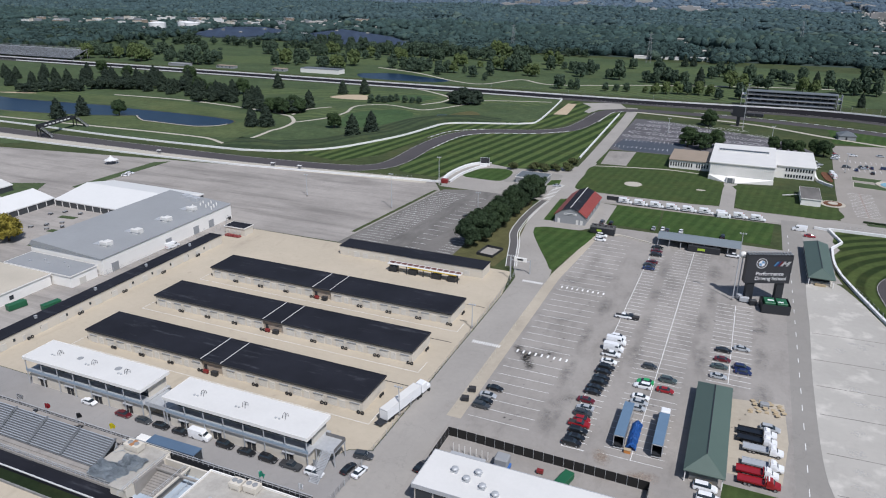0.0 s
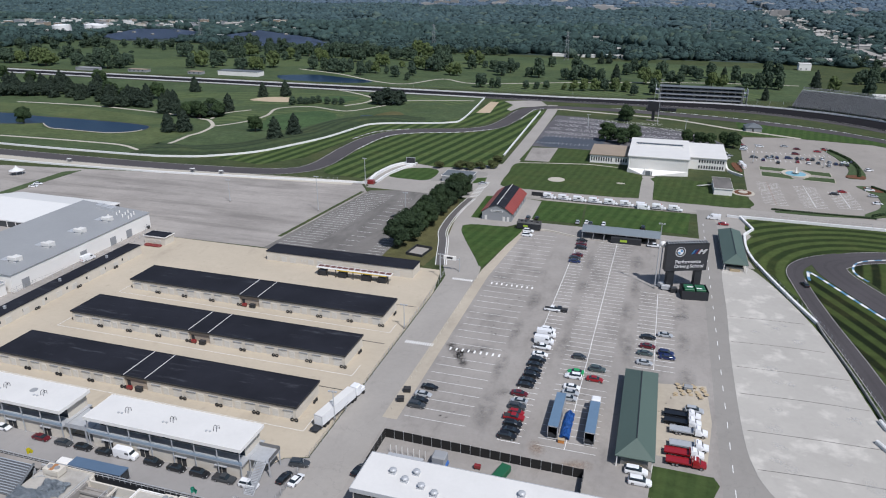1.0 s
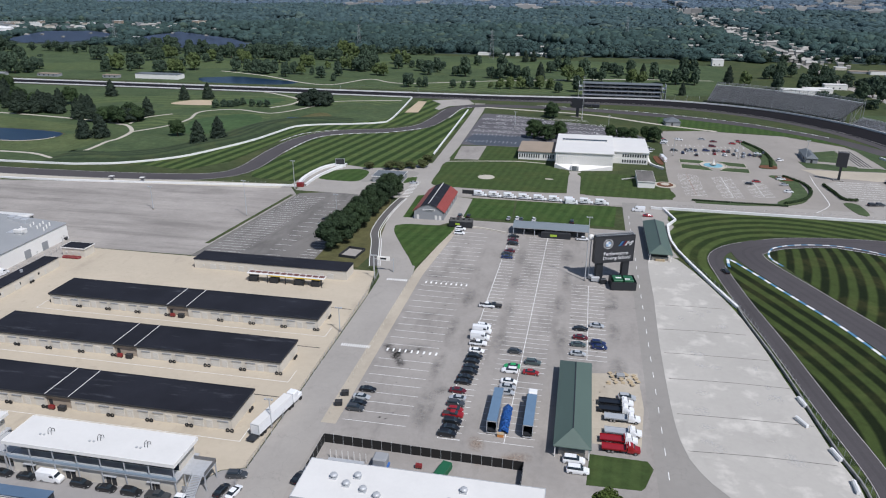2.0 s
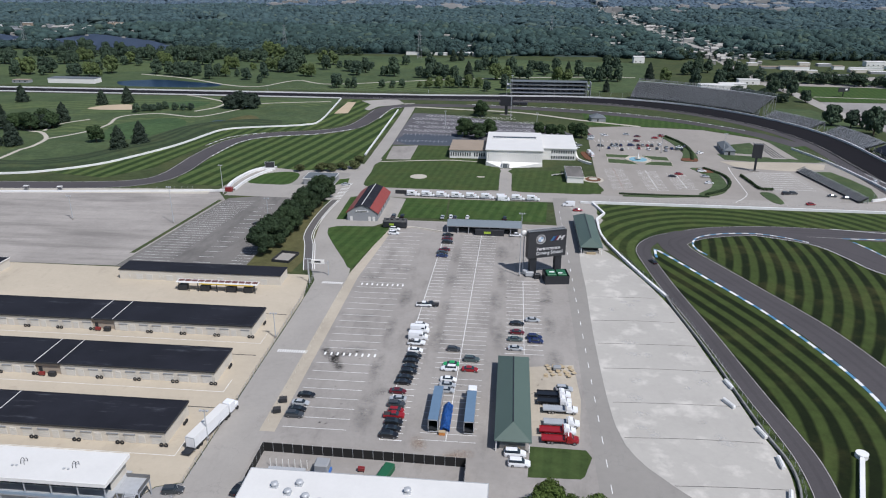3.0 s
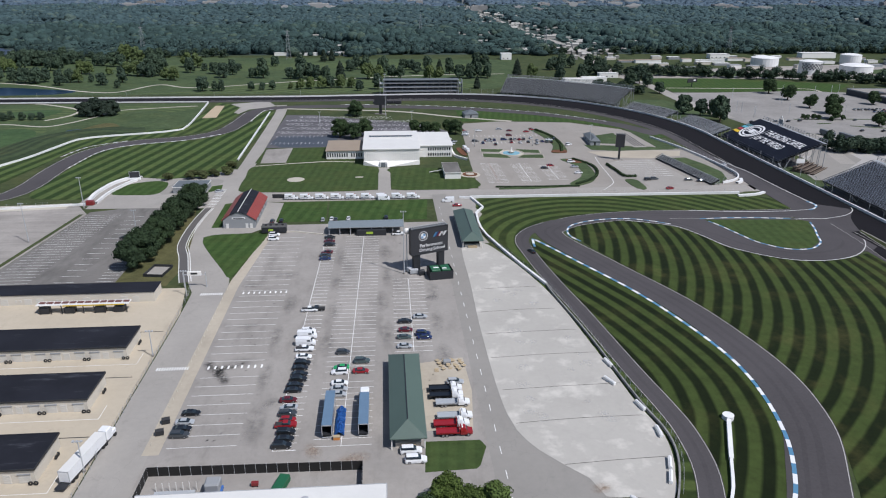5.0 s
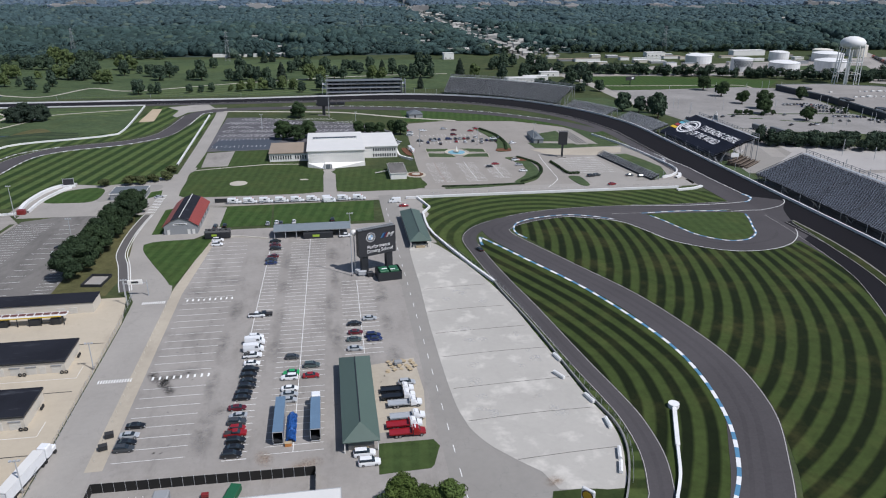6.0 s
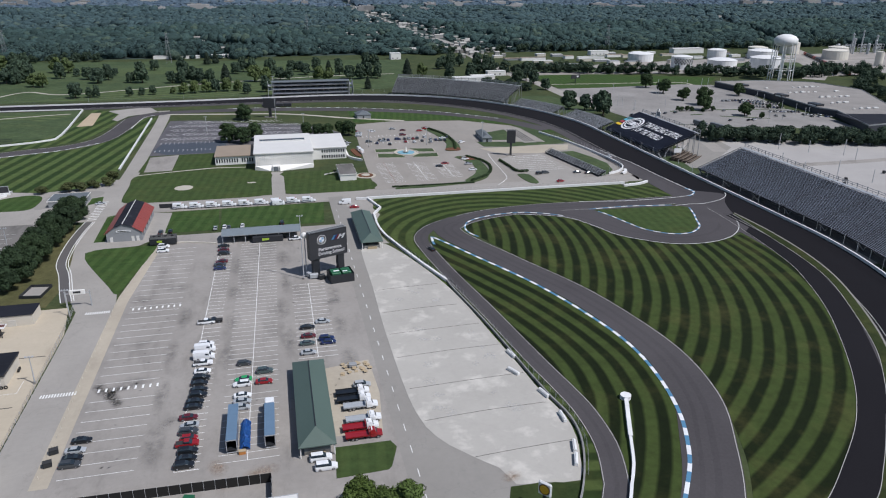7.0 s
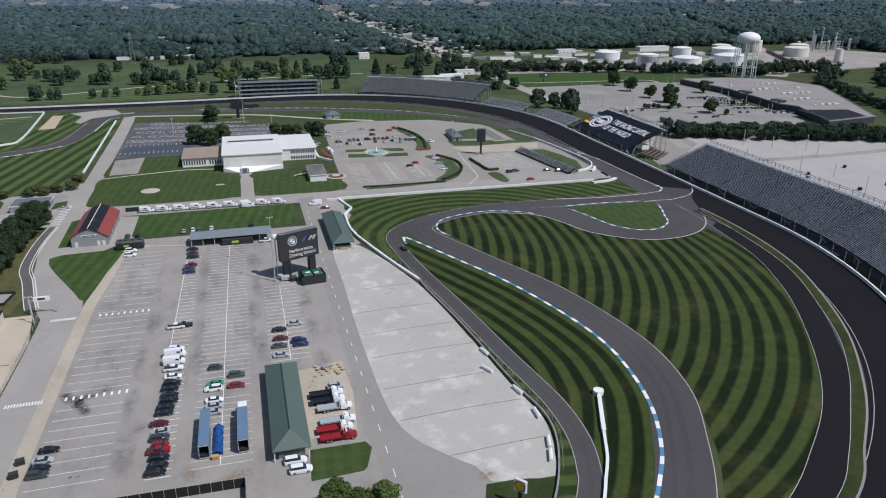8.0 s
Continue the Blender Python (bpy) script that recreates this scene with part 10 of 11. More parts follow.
for i in range(30):
    x, y = 285 + (i * 61 % 400), 835 + (i * 37 % 150) + (i * 61 % 400) * 0.06
    w, d, hh = rng.uniform(12, 36), rng.uniform(5, 10), rng.uniform(2.4, 4.2)
    o = low_block("depot_shed", "far low shed in the tank depot", x, x + w, y, y + d, hh, (M_ROOF_WHITE, M_ROOF_GREY, M_ROOF_WHITE, M_ROOF_TAN)[i % 4], (M_WHITE, M_GREY_WALL, M_STUCCO)[i % 3], False)
HOUSES = []
M_HOUSE = foliage("house_walls", (0.31, 0.305, 0.30))
bm = bmesh.new()
for i in range(500):
    if i < 190:
        s_ = rng.random() ** 1.5
        x, y = 300 - 20 * s_ + rng.gauss(0, 1) * (16 + 60 * max(0.0, 1 - abs(s_ - 0.2) * 6) + 26 * s_), 1000 + 1600 * s_ + rng.uniform(-30, 30)
    elif i < 330:
        x, y = rng.uniform(-1900, 300), 1070 + 2300 * rng.random() ** 1.7
    elif i < 430:
        x, y = rng.uniform(400, 2300), rng.uniform(1050, 3400)
    else:
        x, y = rng.uniform(-1500, -500), rng.uniform(1330, 1520)
    w, d, hh = rng.uniform(1.8, 4.0), rng.uniform(2.0, 3.6), rng.uniform(3.0, 5.0)
    if rng.random() < 0.12:
        w, d = w * 2.6, d * 1.8
    HOUSES.append((x, y, w + 5))
    box(bm, x - w, x + w, y - d, y + d, 0, hh)
    v = [bm.verts.new(q) for q in ((x - w - 0.5, y - d - 0.5, hh), (x + w + 0.5, y - d - 0.5, hh), (x + w + 0.5, y + d + 0.5, hh), (x - w - 0.5, y + d + 0.5, hh), (x - w, y, hh + d * 0.5), (x + w, y, hh + d * 0.5))]
    for f in ((0, 1, 5, 4), (1, 2, 5), (2, 3, 4, 5), (3, 0, 4)):
        bm.faces.new([v[k] for k in f])
tagged(part("far_houses", bm, M_HOUSE), "scattered far houses with pale gable roofs", "houses", kind="stuff")
bm = bmesh.new()
for i in range(26):
    x, y = rng.uniform(300, 460), rng.uniform(480, 680)
    box(bm, x - 0.12, x + 0.12, y - 0.12, y + 0.12, 0, 9)
for i in range(0, 40, 3):
    x = rng.uniform(275, 420)
    box(bm, x - 0.15, x + 0.15, 250 + i * 4 - 0.15, 250 + i * 4 + 0.15, 0, 8 + 3 * (i % 2))
tagged(part("far_lamp_posts", bm, M_STEEL), "far lamp posts and poles on the parking fields", "posts", kind="stuff")
for k, (x, y) in enumerate(((-129, 1000), (-345, 1080), (-760, 1075), (517, 1060), (240, 1075), (70, 1400))):
    o = thing("pylon_tower", "far steel lattice transmission tower", "pylon", (x, y, 0))
    bm = bmesh.new()
    for sx in (-3, 3):
        for sy in (-3, 3):
            tube(bm, (sx, sy, 0), (sx * 0.2, sy * 0.2, 38), 0.14, 4)
    for z in range(0, 36, 6):
        s_ = 3 - z * 0.07
        tube(bm, (-s_, -s_, z), (s_ - 0.4, -s_ + 0.4, z + 6), 0.09, 4), tube(bm, (s_, -s_, z), (-s_ + 0.4, -s_ + 0.4, z + 6), 0.09, 4)
    part("lattice", bm, M_GREY_WALL, o)
    for z in (26, 31, 36):
        part("crossarm", boxes((-3.4, 3.4, -0.2, 0.2, z, z + 0.3)), M_GREY_WALL, o)
# process plant behind the depot and a goods train in the rail yard
for k, (x, y, r, hh) in enumerate(((858, 930, 1.6, 24), (868, 945, 1.2, 30), (880, 925, 2.2, 16), (890, 950, 1.0, 34), (902, 935, 1.8, 20), (915, 948, 1.4, 26), (846, 948, 2.4, 14), (925, 930, 2.0, 18))):
    o = thing("process_column", "far pale process column in the plant", "tower", (x, y, 0), group="process columns")
    part("shell", lathe(bmesh.new(), [(r, 0), (r, hh * 0.92), (r * 0.5, hh)], 12), M_STEEL, o)
    for z in (hh * 0.35, hh * 0.65, hh * 0.9):
        part("platform", lathe(bmesh.new(), [(r + 1.1, z), (r + 1.1, z + 0.4)], 10), M_GREY_WALL, o)
for k in range(6):
    x, y = 850 + 14 * k, 938 + 9 * (k % 2)
    o = thing("pipe_rack", "far steel pipe rack in the plant", "rack", (x, y, 0), group="pipe racks")
    for dx in (0, 9):
        part("post", boxes((dx, dx + 0.5, 0, 0.5, 0, 12), (dx, dx + 0.5, 6, 6.5, 0, 12)), M_STEEL, o)
    for z in (4, 8, 12):
        part("beam", boxes((0, 9.5, 0, 0.4, z, z + 0.5), (0, 9.5, 6, 6.4, z, z + 0.5)), M_STEEL, o)
for k in range(17):
    f = k / 17
    o = thing("rail_wagon", "dark goods wagon standing in the rail yard", "wagon", (668 + 116 * f, 724 + 222 * f, 0.06), 62, group="goods train")
    part("body", boxes((-6.2, 6.2, -1.4, 1.4, 1.1, 4.0), bevel=0.15), M_SIGN if k % 4 else M_ROOF_RED, o), part("bogie", boxes((-5.2, -3.0, -1.1, 1.1, 0.2, 1.1)), M_DARK, o), part("bogie", boxes((3.0, 5.2, -1.1, 1.1, 0.2, 1.1)), M_DARK, o)
town = bmesh.new()
for i in range(110):
    x, y = rng.uniform(-900, 3000), rng.uniform(2300, 3500)
    w, d, hh = rng.uniform(8, 34), rng.uniform(8, 20), rng.uniform(9, 20)
    HOUSES.append((x, y, w * 0.6))
    box(town, x - w, x + w, y - d, y + d, 0, hh)
    box(town, x - w * 0.4, x + w * 0.2, y - d * 0.4, y + d * 0.4, hh, hh + 3)
tagged(part("far_town", town, M_HOUSE), "pale flat-roofed blocks of the far town", "buildings", kind="stuff")
far_cars, far_glass = bmesh.new(), bmesh.new()
M_FAR_CAR, t, p = shader("far_car_paint")
toss = put(t, "ShaderNodeValToRGB")
toss.color_ramp.interpolation = "CONSTANT"
for k, c in ((0.0, (0.02, 0.02, 0.022)), (0.34, (0.11, 0.115, 0.12)), (0.55, (0.5, 0.5, 0.5)), (0.82, (0.16, 0.02, 0.02)), (0.9, (0.02, 0.04, 0.12))):
    e = toss.color_ramp.elements[0] if k == 0 else toss.color_ramp.elements.new(k)
    e.position, e.color = k, (*c, 1)
toss.color_ramp.elements[-1].color = (0.02, 0.04, 0.12, 1)
t.links.new(put(t, "ShaderNodeNewGeometry").outputs["Random Per Island"], toss.inputs["Fac"])
t.links.new(toss.outputs["Color"], p.inputs["Base Color"])
p.inputs["Roughness"].default_value = 0.35


def far_car(x, y, a):
    for bm_, row in ((far_cars, (-2.2, 2.2, -0.9, 0.9, 0.3, 0.95)), (far_glass, (-1.3, 1.1, -0.78, 0.78, 0.95, 1.42))):
        q = boxes(row, bevel=0.12)
        bmesh.ops.rotate(q, verts=q.verts[:], matrix=Matrix.Rotation(a, 3, "Z"))
        bmesh.ops.translate(q, verts=q.verts[:], vec=(x, y, 0.05))
        me = bpy.data.meshes.new("tmp")
        q.to_mesh(me)
        q.free()
        bm_.from_mesh(me)
        bpy.data.meshes.remove(me)


# rows of parked cars: first and last place, all side by side
for x0, y0, x1, y1 in ((409, 588, 428, 586), (430, 589, 453, 567), (425, 584, 448, 562), (420, 577, 443, 556), (411, 560, 439, 545), (417, 530, 441, 524), (409, 512, 419, 510), (433, 512, 458, 508), (437, 503, 452, 500)):
    n = int(math.hypot(x1 - x0, y1 - y0) / 2.75)
    for i in range(n + 1):
        if rng.random() < 0.88:
            far_car(x0 + (x1 - x0) * i / n, y0 + (y1 - y0) * i / n + rng.uniform(-0.3, 0.3), math.atan2(y1 - y0, x1 - x0) + 1.5708)
for i in range(70):
    if rng.random() < 0.2:
        far_car(286 + (i % 20) * 5.2 + rng.uniform(-0.3, 0.3), 500 + (i // 20 % 2) * 40 + (i % 3), 0.5)
tagged(part("far_cars", far_cars, M_FAR_CAR), "far parked cars of many colours", "cars", kind="stuff")
tagged(part("far_car_windows", far_glass, M_GLASS), "dark windows of the far parked cars", "cars", kind="stuff")

HOUSES += [(-1132, 1158, 24), (-1092, 1196, 22), (-1062, 1182, 22)]
# solar field beyond the golf course
panels = bmesh.new()
for pts in ([(-988, 1103), (-1042, 1260), (-958, 1284), (-852, 1217), (-805, 1164), (-859, 1081), (-913, 1054)], [(-786, 1188), (-785, 1310), (-614, 1189), (-523, 1088), (-529, 1022), (-621, 1040)]):
    y0, y1 = min(q[1] for q in pts), max(q[1] for q in pts)
    y = y0 + 3
    while y < y1:
        xs = sorted(a[0] + (b[0] - a[0]) * (y - a[1]) / (b[1] - a[1]) for a, b in zip(pts, pts[1:] + pts[:1]) if (a[1] <= y) != (b[1] <= y))
        x, end = xs[0], xs[-1]
        while x < end - 6:
            w_ = min(22.0, end - x)
            v = [panels.verts.new(q) for q in ((x, y - 2.4, 0.8), (x + w_ - 1.0, y - 2.4, 0.8), (x + w_ - 1.0, y + 2.4, 2.9), (x, y + 2.4, 2.9))]
            panels.faces.new(v)
            x += w_
        y += 6.2
bmesh.ops.solidify(panels, geom=panels.faces[:], thickness=0.12)
tagged(part("solar_panels", panels, M_SOLAR), "rows of dark blue solar panels in a far field", "solar panels", kind="stuff")
rd = random.Random(31)
for i in range(44):
    x = rd.uniform(-1600, -860)
    y = 1180 + (x + 1600) * 0.28 + rd.uniform(0, 190)
    if -1050 < x < -800 and y < 1300:
        y = 1310 + rd.uniform(0, 140)
    w, d, hh = rd.uniform(7, 26), rd.uniform(7, 13), rd.uniform(5, 9)
    HOUSES.append((x + w / 2, y + d / 2, w / 2 + 6))
    low_block("industrial_building", "far pale flat-roofed industrial building among woods", x, x + w, y, y + d, hh, (M_ROOF_WHITE, M_ROOF_GREY, M_ROOF_TAN, M_ROOF_WHITE)[i % 4], (M_WHITE, M_ROOF_TAN, M_STUCCO, M_GREY_WALL)[i * 7 % 4], False)
for x, y, w in ((-804, 1118, 16), (-786, 1140, 24)):
    low_block("industrial_building", "far pale flat-roofed industrial building among woods", x, x + w, y, y + 12, 6, M_ROOF_WHITE, M_WHITE, False)


# ---- trees ----
def cloud(n, lumps, size, rs):
    """Leaf sprays on the shells of lumps (x, y, z, rx, ry, rz): corners of n small quads."""
    lumps = np.array(lumps, float)
    pick = rs.integers(0, len(lumps), n)
    c = lumps[pick]
    v = rs.normal(size=(n, 3))
    v /= np.linalg.norm(v, axis=1, keepdims=True)
    v[:, 2] = np.where(v[:, 2] < -0.55, -v[:, 2], v[:, 2])
    p = c[:, :3] + v * c[:, 3:] * (0.72 + 0.36 * rs.random((n, 1)))
    nrm = v + rs.normal(size=(n, 3)) * 0.55
    nrm /= np.linalg.norm(nrm, axis=1, keepdims=True)
    u = np.cross(nrm, rs.normal(size=(n, 3)))
    u /= np.linalg.norm(u, axis=1, keepdims=True)
    w = np.cross(nrm, u)
    s = size * (0.6 + 0.8 * rs.random((n, 1)))
    return np.stack([p - u * s, p + w * s * 0.8 + nrm * s * 0.15, p + u * s, p - w * s * 0.8 - nrm * s * 0.1], 1)


def quad_mesh(name, quads, material):
    n = len(quads)
    me = bpy.data.meshes.new(name)
    me.vertices.add(n * 4), me.loops.add(n * 4), me.polygons.add(n)
    me.vertices.foreach_set("co", quads.reshape(-1).astype(np.float32))
    me.loops.foreach_set("vertex_index", np.arange(n * 4, dtype=np.int32))
    me.polygons.foreach_set("loop_start", np.arange(0, n * 4, 4, dtype=np.int32))
    me.update(calc_edges=True)
    me.materials.append(material)
    return me


def core(bm, lumps, k=0.78):
    """Dim inner mass that fills the crown."""
    for x, y, z, a, b, c in lumps:
        bmesh.ops.create_icosphere(bm, subdivisions=1, radius=1.0, matrix=Matrix.Translation((x, y, z)) @ Matrix.Diagonal((a * k, b * k, c * k, 1)))


def tree(kind, seed, h, r, leaf, n, size, label):
    rs, rd = np.random.default_rng(seed), random.Random(seed)
    o = thing("tree", label, "tree", (0, 0, -60), group="trees")
    bm = bmesh.new()
    lumps = []
    if kind == "pine":
        tube(bm, (0, 0, 0), (0, 0, h * 0.9), r * 0.09, 7, 0.05)
        for i in range(9):
            f = i / 8
            rr = r * (1 - f) ** 0.62 * 0.74 + 0.5
            a = rd.random() * 6.28
            lumps += [(math.cos(a + k * 2.1) * rr * 0.45, math.sin(a + k * 2.1) * rr * 0.45, h * (0.10 + 0.8 * f), rr * rd.uniform(0.62, 0.9), rr * rd.uniform(0.62, 0.9), h * 0.11) for k in range(3)]
    else:
        tube(bm, (0, 0, 0), (0.1, 0.1, h * 0.42), r * 0.075 + 0.08, 8, r * 0.05)
        for k in range(6):
            a = k * 1.05 + rd.random()
            tube(bm, (0.1, 0.1, h * (0.26 + 0.03 * k)), (math.cos(a) * r * 0.55, math.sin(a) * r * 0.55, h * (0.5 + 0.05 * k)), r * 0.035, 6, r * 0.012)
        lumps.append((0, 0, h * 0.52, r * 0.78, r * 0.78, h * 0.40))
        for k in range(24):
            a, q = k * 2.4 + rd.random() * 0.6, rd.uniform(0.42, 0.8)
            s_ = rd.uniform(0.22, 0.38)
            zz = rd.uniform(0.2, 0.78)
            q *= 1.0 - 0.35 * max(0.0, zz - 0.5)
            lumps.append((math.cos(a) * r * q, math.sin(a) * r * q, h * zz, r * s_ * 1.15, r * s_ * 1.15, h * s_ * 0.5))
        for k in range(3):
            lumps.append((rd.uniform(-1, 1) * r * 0.35, rd.uniform(-1, 1) * r * 0.35, h * rd.uniform(0.8, 0.88), r * 0.36, r * 0.36, h * 0.13))
    part("trunk", bm, M_TRUNK, o)
    crown = quad_mesh("crown", cloud(n, lumps, size, rs), leaf)
    bm = bmesh.new()
    bm.from_mesh(crown)
    core(bm, lumps, 0.8)
    bm.to_mesh(crown)
    bm.free()
    new("crown", crown).parent = o
    return o


BROAD = [tree("broad", 11, 11, 5.6, M_LEAF, 5200, 0.28, "leafy green broadleaf tree on grass"), tree("broad", 12, 10, 5.0, M_LEAF, 4800, 0.28, "rounded green broadleaf tree on grass"), tree("broad", 13, 12.5, 5.2, M_LEAF, 5200, 0.28, "tall green broadleaf tree on grass")]
YELLOW = [tree("broad", 21, 11, 5.6, M_LEAF_YELLOW, 2200, 0.34, "yellowing broadleaf tree in early autumn"), tree("broad", 22, 10, 5.0, M_LEAF_YELLOW, 2100, 0.34, "yellow-green broadleaf tree in early autumn")]
LIME = [tree("broad", 26, 11, 5.6, M_LEAF_LIME, 5200, 0.28, "yellow-green broadleaf tree by the lawn"), tree("broad", 27, 10, 5.2, M_LEAF_LIME, 5000, 0.28, "bushy yellow-green tree by the lawn")]
OLIVE = [tree("broad", 28, 8, 6.0, M_LEAF_OLIVE, 2600, 0.3, "brownish olive bushy tree by the gate")]
SHADY = [tree("broad", 17, 11, 5.8, M_LEAF_SHADY, 5000, 0.28, "dense dark green tree beside the old lot"), tree("broad", 18, 11.5, 5.6, M_LEAF_SHADY, 5000, 0.28, "drooping dark green tree beside the old lot")]
GOLD = [tree("broad", 23, 11, 5.6, M_LEAF_GOLD, 2600, 0.34, "golden yellow broadleaf tree beside the marquees")]
PINES = [tree("pine", 31, 12.5, 5.4, M_PINE, 2600, 0.4, "dark conifer on the golf course"), tree("pine", 32, 11.5, 5.0, M_PINE, 2500, 0.4, "dark bushy conifer on the golf course")]
# the same kinds with coarser sprays and hazed leaf colour, for those far off
BROAD_FAR = [tree("broad", 14, 11, 5.6, M_LEAF_HAZED, 1300, 0.6, "leafy green tree on the far golf course"), tree("broad", 15, 10, 5.4, M_LEAF_HAZED, 1300, 0.6, "rounded green tree on the far golf course"), tree("broad", 16, 12.5, 5.2, M_LEAF_HAZED, 1300, 0.6, "tall green tree on the far golf course")]
YELLOW_FAR = [tree("broad", 24, 11, 5.6, M_LEAF_YELLOW_HAZED, 1200, 0.6, "yellowing broadleaf tree on the far golf course"), tree("broad", 25, 10, 5.2, M_LEAF_YELLOW_HAZED, 1200, 0.6, "yellow-green broadleaf tree on the far golf course")]
USED = set()


def plant(kinds, x, y, s=1.0, seed=0, tall=1.0):
    rd = random.Random(seed + int(x * 7 + y * 13))
    o = kinds[rd.randrange(len(kinds))]
    m = pose(x, y, 0.0, 0, 0, rd.uniform(0, 360)) @ Matrix.Diagonal((s, s, s * tall, 1))
    if o.name not in USED:
        USED.add(o.name)
        o.matrix_basis = m
        return o
    c = copy_thing(o, pose(x, y, 0))
    c.matrix_basis = m
    return c


def plant_all(kinds, text, s=1.0, spread=0.12):
    rd = random.Random(len(text))
    for item in text.split():
        x, y = item.split(",")
        plant(kinds, float(x), float(y), s * rd.uniform(1 - spread, 1 + spread))


plant_all(PINES, "-760,543 -741,542 -702,505 -681,514 -672,519 -655,535 -640,542 -686,588 -619,552 -606,549 -595,555 -573,552 -547,535 -583,582 -533,542 -514,531 -542,588 -479,529 -462,536 -441,525 -429,517 -398,500 -507,399 -499,416 -346,437 -336,442 -351,524 -439,602 -363,601 -344,610 -257,436 -253,457 -630,570 -560,565 -520,560 -655,560 -600,575 -450,545 -410,530 -720,560 -780,520 -820,530", 1.3)
DUSKY = [tree("broad", 33, 11, 6.2, M_PINE, 2000, 0.42, "dense dark green tree on the golf course"), tree("broad", 34, 9.5, 5.8, M_PINE, 2000, 0.42, "low dark green tree on the golf course")]
for x, y, k in ((-244, 597, 1.25), (-231, 597, 1.35), (-237, 604, 1.3), (-224, 600, 1.15), (-238, 594, 1.0)):
    plant(DUSKY, x, y, k, 3)
rd = random.Random(41)
for x0, y0, x1, y1, n in ((-610, 521, -548, 550, 15), (-465, 506, -436, 520, 7), (-379, 484, -346, 499, 9), (-656, 480, -604, 503, 9), (-545, 552, -470, 560, 9)):
    for i in range(n):
        f = (i + 0.5) / n
        plant(DUSKY, x0 + (x1 - x0) * f + rd.uniform(-3, 3), y0 + (y1 - y0) * f + rd.uniform(-2, 9), rd.uniform(0.85, 1.2), i)
for i in range(22):
    cx, cy = rd.choice([(-600, 560), (-520, 548), (-450, 535), (-680, 545), (-420, 522), (-640, 560), (-560, 556), (-490, 540)])
    plant(PINES, cx + rd.gauss(0, 22), cy + rd.gauss(0, 10), rd.uniform(0.9, 1.35), i)
plant_all(BROAD, "-474,430 -286,458 -367,490 -356,490 -356,507 -345,500 -470,540 -495,550 -450,560 -25,585 -33,505 -23,499 -15,508 380,681 378,642 375,600 365,549 384,519 444,614 379,573 -640,600 -560,610 -700,620", 1.25)
plant_all(BROAD, "340,550 343,549 348,549 352,548 359,542 371,545 410,545 436,541 391,506 441,548 425,543", 0.42)
plant_all(BROAD, "21,514 29,513 36,512 46,514 51,510", 0.85)
plant_all(BROAD_FAR, "-314.7,569 -309.8,574.3 -303.8,575 -300,580.3 -296.8,585.7 -286.6,582 -280,582.7 -273.2,583.5", 0.62)
plant_all(OLIVE, "-123.7,397.6 -105.4,400.5 -99.5,404.2 -93,408 -93.1,422 -111,399.5", 0.62)
# dense row of trees beside the old lot
plant_all(SHADY, "-102,267 -100,277 -101,287 -99,296 -100,305 -98,314 -99,323 -97,332 -97,341 -96,350", 1.12, 0.08)
plant(LIME, 11.5, 122.5, 0.95, 0), plant(BROAD, 6.5, 118, 0.8, 5), plant(LIME, 16, 120, 0.8, 1), plant(YELLOW, 21, 121, 0.85, 2)
plant(GOLD, -288, 191, 1.15, 1), plant(GOLD, -297, 190, 1.05, 4), plant(BROAD, -296, 183, 1.0, 9)
def grove(kinds, text):
    """Trees as x, y and size; the widest are two crowns grown together."""
    for item in text.split():
        x, y, s = (float(v) for v in item.split(","))
        if s > 1.5:
            plant(kinds, x - 3.1 * s, y + 2, s * 0.68, 1, 1.25), plant(kinds, x + 3.1 * s, y - 2, s * 0.64, 2, 1.3)
        else:
            plant(kinds, x, y, s, 0, 1.25)


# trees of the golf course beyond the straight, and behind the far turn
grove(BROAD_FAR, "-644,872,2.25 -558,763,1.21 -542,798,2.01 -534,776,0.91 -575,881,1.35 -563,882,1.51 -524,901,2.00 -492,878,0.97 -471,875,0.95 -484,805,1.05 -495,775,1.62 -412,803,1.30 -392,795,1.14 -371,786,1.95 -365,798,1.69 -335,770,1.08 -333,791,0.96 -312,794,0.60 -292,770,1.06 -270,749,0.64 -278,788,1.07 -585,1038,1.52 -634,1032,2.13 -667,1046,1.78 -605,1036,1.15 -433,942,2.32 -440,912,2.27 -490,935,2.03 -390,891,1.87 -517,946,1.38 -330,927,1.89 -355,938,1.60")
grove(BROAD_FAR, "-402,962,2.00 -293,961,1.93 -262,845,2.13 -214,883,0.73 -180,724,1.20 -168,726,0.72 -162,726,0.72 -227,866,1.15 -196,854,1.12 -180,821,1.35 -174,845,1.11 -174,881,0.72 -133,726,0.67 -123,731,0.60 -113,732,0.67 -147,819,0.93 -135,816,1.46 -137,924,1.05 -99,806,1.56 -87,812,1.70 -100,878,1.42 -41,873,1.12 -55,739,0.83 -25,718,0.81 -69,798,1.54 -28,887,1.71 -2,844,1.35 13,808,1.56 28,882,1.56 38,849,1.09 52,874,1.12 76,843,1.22")
